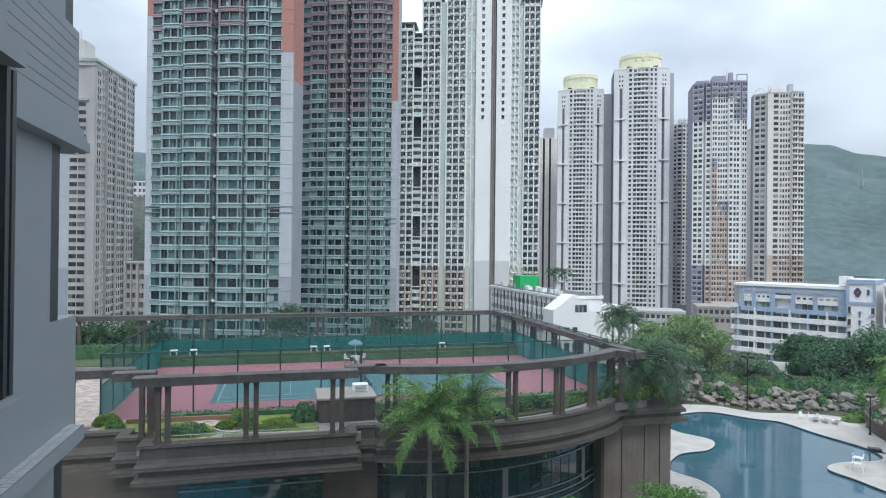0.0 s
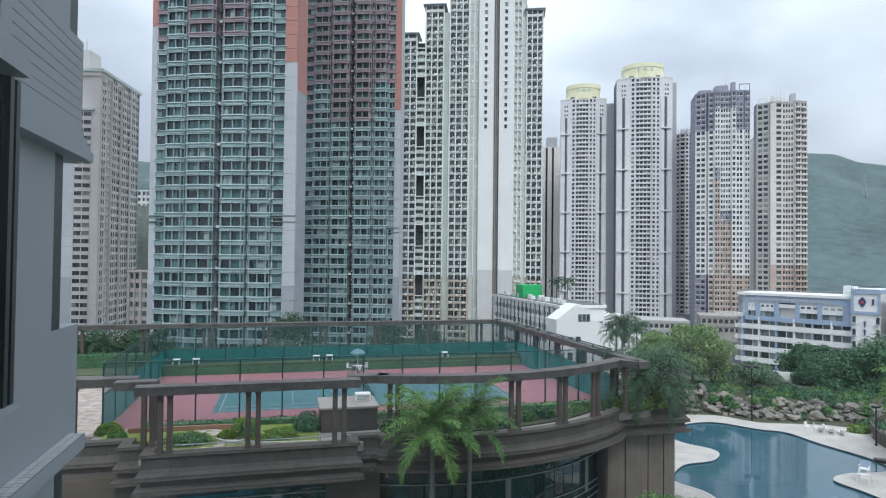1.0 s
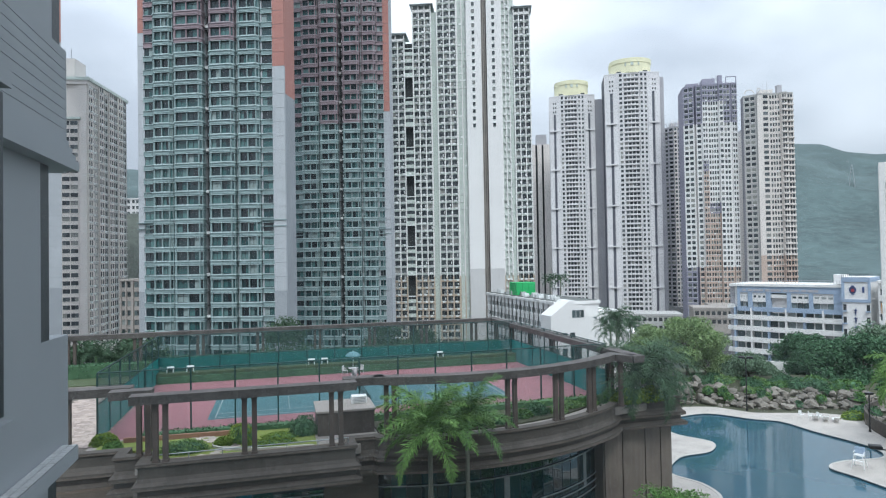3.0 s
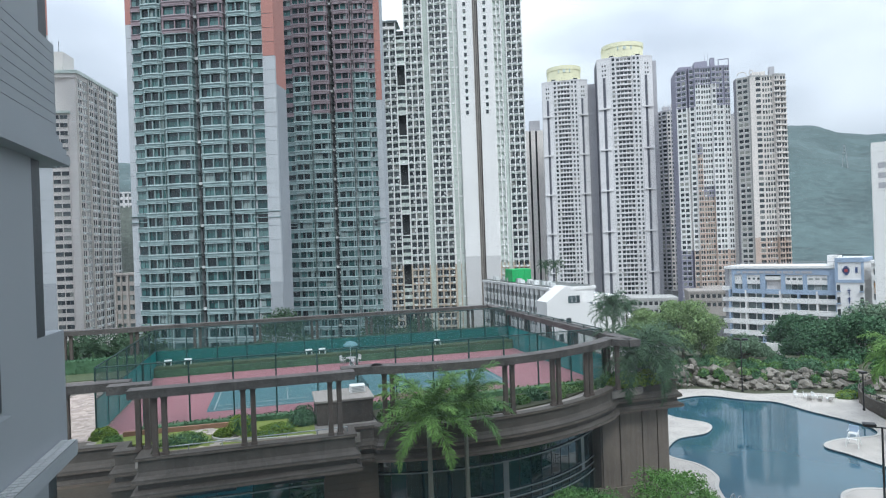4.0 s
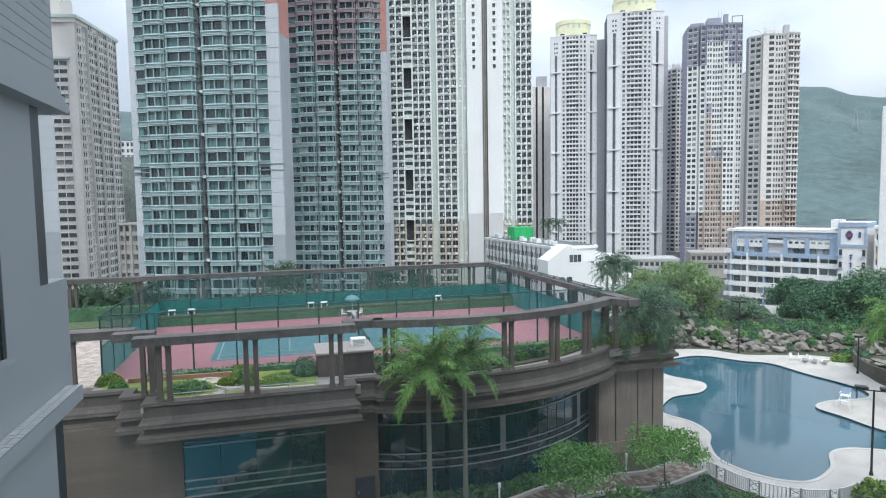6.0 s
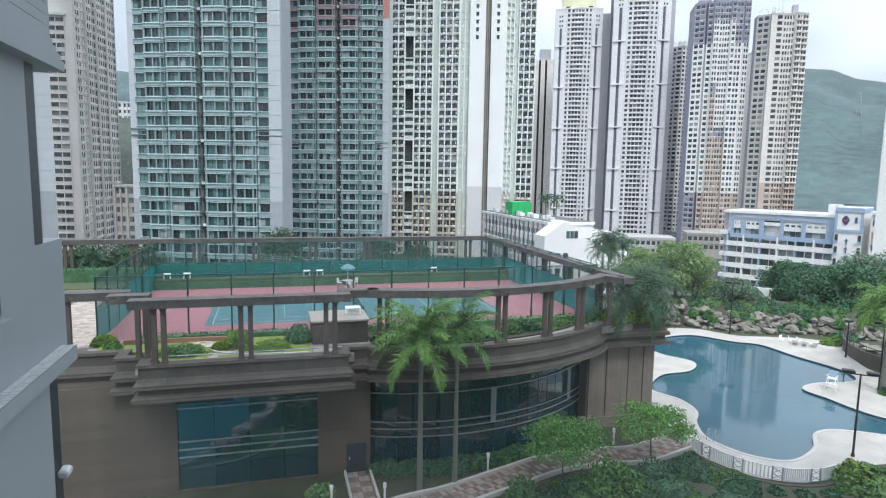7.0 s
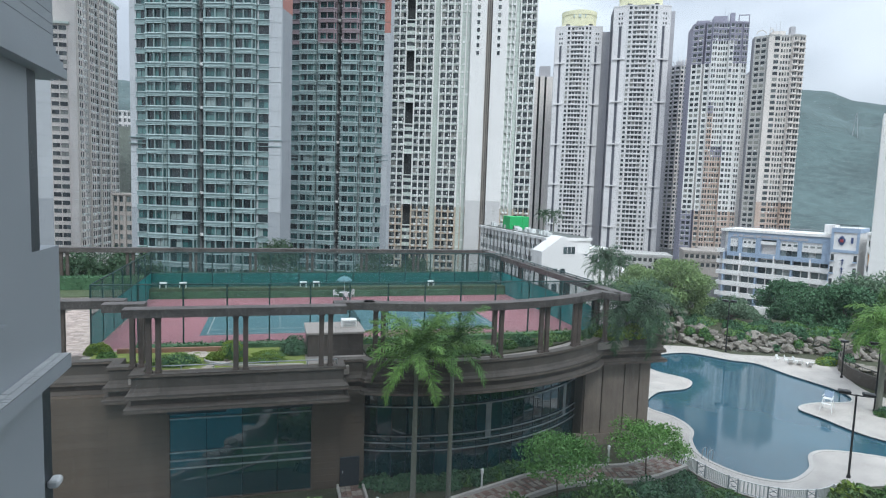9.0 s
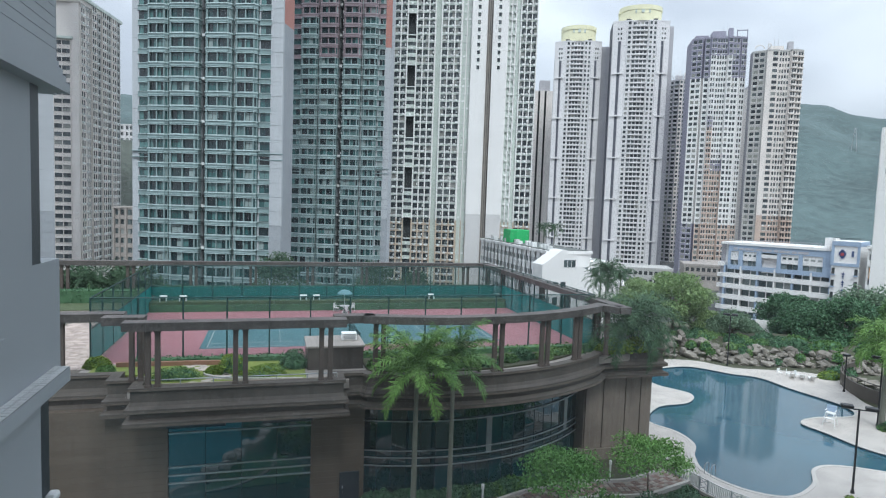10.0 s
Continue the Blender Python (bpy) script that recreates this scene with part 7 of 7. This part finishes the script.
for (x, y) in line[::3]:
    for j in range(2):
        shrub((x + 5.0 + j * 2.2 + rng.uniform(-0.8, 0.8), y + 5.2 + j * 2 + rng.uniform(-0.8, 0.8), 1.4), rng.uniform(1.2, 2.0), rng.uniform(1.0, 1.6), rng.uniform(0.8, 1.6), rng.choice(["leaf_mid", "leaf_dark", "leaf_bright", "leaf_dark"]), "loose green bush above the rockery", 420, 0.2, group="rockery bushes")
shrub((70.5, 62.0, 0), 1.8, 1.2, 0.9, "leaf_yellow", "yellow-green bush beside the pool paving", 500, 0.16)
shrub((73.5, 63.0, 0), 2.2, 1.6, 1.2, "leaf_dark", "dark green bush beside the pool paving", 500, 0.18)
for x, y, r in ((70.0, 59.6, 0.8), (72.0, 60.0, 1.0), (73.8, 60.4, 0.7)):
    boulder((x, y, 0), r, int(x * 3))
mb = MB()
mb.sweep([(80, 85.5), (110, 72)], [(-0.15, 0.0), (0.15, 0.0), (0.15, 3.0), (-0.15, 3.0)])
tagged(part("garden_wall", mb, M["white"]), "low white garden wall behind the trees", "wall", kind="structure")


def floodlight(at, h, heads, label, yaw=0.0):
    t = thing("pool_lamp", label, "lamp post", at, yaw, "pool lamp posts")
    b = MB()
    b.tube((0, 0, 0), (0, 0, h), 0.09, 0.07, 10)
    b.tube((0, 0, 0), (0, 0, 0.25), 0.16, 0.13, 10)
    part("pole", b, M["black"], t)
    for sx in heads:
        b = bevelled((sx - 0.42, -0.28, h - 0.02), (sx + 0.42, 0.28, h + 0.24), 0.05)
        hd = part("lamp_head", b, M["black"], t)
        b = MB()
        b.box((sx - 0.34, -0.22, h - 0.04), (sx + 0.34, 0.22, h - 0.015))
        part("lens", b, M["rail_steel"], hd)
    if len(heads) > 1:
        b = MB()
        b.box((min(heads), -0.04, h - 0.1), (max(heads), 0.04, h - 0.02))
        part("crossarm", b, M["black"], t)


floodlight((60.9, 69.6, 0), 7.1, (-0.5, 0.5), "black pool lamp post with twin floodlights", -40)
floodlight((43.0, 35.1, 0), 6.6, (-0.8, 0.8), "black pool lamp post with twin floodlights", -40)
floodlight((66.9, 56.8, 0), 4.4, (0.0,), "short black lamp post by the pool slide")
floodlight((59.6, 46.6, 0), 6.9, (-0.5, 0.5), "black pool lamp post with twin floodlights", -40)


def lifeguard_chair(at, rz):
    t = thing("lifeguard_chair", "tall white lifeguard chair with a blue back", "chair", at, rz)
    t.scale = (0.85, 0.85, 0.85)
    for sx in (-0.5, 0.5):
        for sy in (-0.6, 0.6):
            b = MB()
            b.tube((sx * 1.3, sy * 1.3, 0), (sx * 0.8, sy * 0.7, 1.5), 0.045, n=8)
            part("leg", b, M["white_plastic"], t)
    part("seat", bevelled((-0.5, -0.45, 1.48), (0.5, 0.45, 1.56), 0.02), M["white_plastic"], t)
    part("backrest", bevelled((-0.5, 0.40, 1.6), (0.5, 0.48, 2.35), 0.02), M["school_blue"], t, "blue backrest")
    for z in (0.5, 1.0):
        b = MB()
        b.tube((-0.6, -0.72 + 0.25 * z, z), (0.6, -0.72 + 0.25 * z, z), 0.035, n=8)
        part("rung", b, M["white_plastic"], t)
    for sx in (-0.5, 0.5):
        part("armrest", bevelled((sx - 0.04, -0.45, 1.8), (sx + 0.04, 0.45, 1.86), 0.01), M["white_plastic"], t)
    part("footrest", bevelled((-0.5, -0.95, 1.0), (0.5, -0.6, 1.05), 0.02), M["white_plastic"], t)


lifeguard_chair((54.6, 47.6, 0), -60)
for x, y in ((30.2, 37.6), (30.6, 36.2), (31.0, 34.6), (31.6, 33.2), (32.8, 32.0), (34.4, 31.2), (36.2, 30.8), (37.6, 31.0)):
    shrub((x, y, -0.3), rng.uniform(0.7, 1.0), rng.uniform(0.6, 0.9), rng.uniform(0.5, 0.9), rng.choice(["leaf_dark", "leaf_mid"]), "low green shrub below the pool railing", 420, 0.12, group="railing shrubs")


def lounger(at, rz):
    t = thing("sun_lounger", "white plastic sun lounger with a raised back", "lounger", at, rz, "sun loungers")
    part("seat", bevelled((-0.3, -0.9, 0.28), (0.3, 0.4, 0.34), 0.02), M["white_plastic"], t)
    b = MB()
    b.box((-0.3, 0, -0.03), (0.3, 0.75, 0.03), mx=pose(0, 0.4, 0.33, 40, 0, 0))
    part("backrest", b, M["white_plastic"], t)
    for sx in (-0.25, 0.25):
        for sy in (-0.8, 0.35):
            part("leg", bevelled((sx - 0.03, sy - 0.03, 0), (sx + 0.03, sy + 0.03, 0.29), 0.01), M["white_plastic"], t)


for i in range(3):
    lounger((65.4 + 0.75 * i, 62.9 - 0.75 * i, 0), 130 + 6 * i)
for i in range(3):
    plastic_chair((64.6 + 0.8 * i, 64.3 - 0.6 * i, 0), 40 * i, "chairs on the pool paving")


def ladder(at, rz):
    t = thing("pool_ladder", "curved steel pool ladder at the water's edge", "ladder", at, rz)
    for sx in (-0.28, 0.28):
        b = MB()
        pts = [(sx, 0.5, 0.0), (sx, 0.5, 0.7), (sx, 0.36, 0.86), (sx, 0.1, 0.86), (sx, -0.1, 0.7), (sx, -0.12, -0.5)]
        b.path(pts, 0.03, 8)
        part("handrail", b, M["rail_steel"], t)
    for z in (-0.1, -0.35):
        b = MB()
        b.tube((-0.28, -0.12, z), (0.28, -0.12, z), 0.025, n=6)
        part("tread", b, M["rail_steel"], t)


ladder((34.0, 40.1, 0), -70)


# railing along the near side of the pool paving
def railing():
    t = thing("pool_railing", "white steel railing with crossed panels along the pool", "railing")
    line = smooth_line([(31.3, 40.6), (31.5, 38.0), (32.3, 35.2), (34.0, 33.3), (36.6, 32.4), (39.5, 32.8)], 10)
    part_line = [(p[0], p[1]) for p in line]
    for z in (0.12, 1.0):
        b = MB()
        b.sweep(part_line, [(-0.03, z - 0.03), (0.03, z - 0.03), (0.03, z + 0.03), (-0.03, z + 0.03)])
        part("rail", b, M["white_steel"], t)
    dist = 0.0
    bar = MB()
    bar.box((-0.032, -0.032, 0.12), (0.032, 0.032, 1.0))
    bar_me = bar.data("baluster", [M["white_steel"]])
    panel_b = MB()
    for a, c in zip(part_line[:-1], part_line[1:]):
        a, c = Vector(a), Vector(c)
        d = c - a
        n = max(1, int(d.length / 0.13))
        for j in range(n):
            p = a + d * (j / n)
            s = dist + d.length * j / n
            if s % 2.6 > 0.7:
                o = new("baluster", bar_me)
                o.parent = t
                o.location = (p.x, p.y, 0)
            if s % 2.6 < 0.13 or abs(s % 2.6 - 0.7) < 0.07:
                panel_b.box((p.x - 0.04, p.y - 0.04, 0), (p.x + 0.04, p.y + 0.04, 1.08))
            if s % 2.6 < 0.13:
                e = d.normalized() * 0.72
                for z0, z1 in ((0.15, 0.55), (0.55, 0.97), (0.55, 0.15), (0.97, 0.55)):
                    panel_b.tube((p.x, p.y, z0), (p.x + e.x, p.y + e.y, z1), 0.03, n=5)
        dist += d.length
    part("crossed_panel", panel_b, M["rail_steel"], t, "grey crossed steel panels and posts", kind="stuff")


M["white_steel"] = material("white_painted_steel", (0.7, 0.7, 0.69), 0.5, vary=0.06)
railing()
mb = MB()
mb.sweep(smooth_line([(31.1, 41.2), (31.2, 38.0), (32.05, 35.0), (33.8, 33.0), (36.6, 32.1), (40.0, 32.5), (44, 32)], 8), [(0.0, -2.0), (0.25, -2.0), (0.25, 0.03), (0.0, 0.03)])
tagged(part("retaining_wall", mb, M["stone_cap"]), "dark retaining wall below the pool railing", "wall", kind="structure")

# curved slide wall with a dark rail
slide = thing("pool_slide_wall", "dark curved ramp wall beside the pool", "ramp")
line = smooth_line([(78.5, 64.5), (72.5, 62.0), (68.5, 58.0), (66.6, 54.0), (67.0, 50.0), (70, 47)], 10)
mb = MB()
mb.sweep(line, [(-0.15, 0.0), (0.15, 0.0), (0.15, 1.5), (-0.15, 1.5)])
part("wall", mb, M["stone_cap"], slide)
mb = MB()
mb.path([(x, y, 2.1) for x, y in line], 0.05, 6)
for x, y in line[::3]:
    mb.tube((x, y, 1.5), (x, y, 2.1), 0.03, n=6)
part("rail", mb, M["black"], slide)
for i in range(9):
    boulder((69.5 + rng.uniform(0, 5), 52 + rng.uniform(0, 8), rng.uniform(0, 0.6)), rng.uniform(0.5, 1.1), 200 + i)

# curved brick path from the door along the bed
M["brick_red"] = material("red_brown_paver", (0.22, 0.145, 0.12), 0.85, vary=0.18, rand="object", spread=0.22)
M["brick_buff"] = material("buff_paver", (0.32, 0.275, 0.235), 0.85, vary=0.15, rand="object", spread=0.15)
path_line = smooth_line([(4.0, 33.5), (7.3, 35.6), (11.0, 36.4), (15.5, 37.9), (19.5, 39.2), (23.0, 39.4), (26.5, 39.0), (29.0, 39.6), (31.0, 40.2)], 8)
path = thing("brick_path", "curving brick path with pale kerbs beside the clubhouse", "path", kind="structure")
mb = MB()
mb.sweep(path_line, [(-1.1, 0.0), (1.2, 0.0), (1.2, 0.08), (-1.1, 0.08)])
part("bed", mb, M["joint"], path)
for o in (-1.2, 1.25):
    mb = MB()
    mb.sweep(path_line, [(o - 0.12, 0.0), (o + 0.12, 0.0), (o + 0.12, 0.3), (o - 0.12, 0.3)])
    part("kerb", mb, M["coping"], path, "pale kerb")
mb = MB()
mb.box((4.55, 33.0, 0.0), (6.15, 41.3, 0.09))
part("bed", mb, M["joint"], path)
mb = MB()
for x in (4.4, 6.15):
    mb.box((x, 33.0, 0), (x + 0.15, 41.3, 0.3))
part("kerb", mb, M["coping"], path, "pale kerb")


# shrubs in the bed before the glass and on the near slope
for i in range(26):
    a = i / 26
    x = 7.0 + 17.0 * a
    y = CY - math.sqrt((GR + 0.9 + 0.7 * rng.random()) ** 2 - (x - CX) ** 2)
    shrub((x, y, 0), rng.uniform(0.7, 1.1), rng.uniform(0.6, 0.9), rng.uniform(0.5, 1.0), rng.choice(["leaf_dark", "leaf_mid", "leaf_dark"]), "low dark green shrub in the bed before the glass", 330, 0.14, group="bed shrubs")
for x, y, rx, ry, h in ((2.6, 38.6, 1.0, 0.7, 0.9),):
    shrub((x, y, 0), rx, ry, h, "leaf_bright", "bright green clipped shrub before the glass", 420, 0.12, group="door shrubs")
for i in range(64):
    x, y = rng.uniform(15.5, 31.0), rng.uniform(29.0, 36.0)
    if y > 36.0 - 0.0 and x > 30:
        continue
    shrub((x, y, -0.2), rng.uniform(1.0, 1.9), rng.uniform(0.9, 1.5), rng.choice([0.5, 0.6, 0.7, 1.3]), rng.choice(["leaf_dark", "leaf_mid", "leaf_dark"]), "dense dark green shrub on the near slope", 620, 0.13, group="slope shrubs")
for i in range(18):
    x, y = rng.uniform(38.6, 47.5), rng.uniform(29.2, 31.8)
    shrub((x, y, -0.1), rng.uniform(0.8, 1.3), rng.uniform(0.8, 1.2), rng.uniform(1.0, 1.9), rng.choice(["leaf_bright", "leaf_mid", "leaf_yellow"]), "leafy tropical shrub beside the railing", 460, 0.24, group="tropical shrubs")
for i in range(9):
    boulder((0.2 + rng.uniform(-1.2, 2.2), 27.5 + i * 0.9, 0.0), rng.uniform(0.4, 0.9), 400 + i)
for i in range(10):
    shrub((rng.uniform(-1.5, 4.0), rng.uniform(25.5, 35.0), 0), 1.1, 0.9, rng.uniform(0.8, 1.6), "leaf_mid", "leafy shrub beside the garden pond", 320, 0.16, group="pond shrubs")
for i in range(5):
    boulder((40.0 + i * 0.9, 31.2 - 0.3 * i, -0.2), rng.uniform(0.35, 0.6), 300 + i)
for i in range(8):
    x, y = rng.uniform(59.5, 63), rng.uniform(42.0, 46.0)
    shrub((x, y, 0), rng.uniform(0.8, 1.2), rng.uniform(0.7, 1.0), rng.uniform(0.5, 0.9), rng.choice(["leaf_dark", "leaf_mid"]), "dark green shrub beside the pool paving", 360, 0.16, group="paving shrubs")


def bollard(x, y):
    t = thing("bollard_light", "short pale bollard light with a round head", "bollard light", (x, y, 0.0), 0, "bollard lights")
    b = MB()
    b.tube((0, 0, 0), (0, 0, 1.05), 0.07, n=10)
    part("post", b, M["white_steel"], t)
    b = MB()
    b.tube((0, 0, 1.05), (0, 0, 1.3), 0.12, 0.10, 12)
    b.tube((0, 0, 1.3), (0, 0, 1.38), 0.13, 0.05, 12)
    part("head", b, M["white_plastic"], t)


for x, y in ((3.2, 37.4), (6.55, 36.9), (14.5, 39.4), (25.8, 41.3)):
    bollard(x, y)

# ---- pieces: pavers ----
mb = MB()
mb.box((0.006, 0.006, 0), (0.394, 0.194, 0.03))
pv_me = mb.data("paver", [M["brick_pale"]])
n = 0
for j in range(40):
    for i in range(14):
        if n >= 560:
            break
        o = new("paver", pv_me)
        o.parent = pav
        o.location = (17.6 - 15.8 + 0.4 * i + (0.2 if j % 2 else 0) - 1.9, -1.0 + 0.41 * j, 0.02 + 0.002 * ((i * 5 + j * 3) % 3))
        o.scale = (1.0, 2.0, 1.0)
        n += 1
mb = MB()
mb.box((0.01, 0.01, 0), (0.34, 0.34, 0.03))
for key in ("brick_red", "brick_buff"):
    M[key + "_me"] = mb.data("paver", [M[key]])
n = 0
for i in range(len(path_line) - 1):
    a, b = Vector(path_line[i]), Vector(path_line[i + 1])
    d = b - a
    nn = Vector((d.y, -d.x)).normalized()
    m = max(1, round(d.length / 0.36))
    for s in range(m):
        for j in range(6):
            p = a + d * (s / m) + nn * (-1.05 + 0.36 * j)
            red = ((i * 3 + s) // 2 + j // 2) % 2
            o = new("paver", M["brick_red_me" if red else "brick_buff_me"])
            o.parent = path
            o.matrix_basis = pose(p.x, p.y, 0.08 + 0.002 * ((j + s) % 3), 0, 0, math.degrees(math.atan2(d.y, d.x)) - 90)
            n += 1
for j in range(22):
    for i in range(4):
        o = new("paver", M["brick_red_me" if (i // 2 + j // 2) % 2 else "brick_buff_me"])
        o.parent = path
        o.location = (4.62 + 0.36 * i, 33.3 + 0.36 * j, 0.09 + 0.002 * ((i + j) % 3))
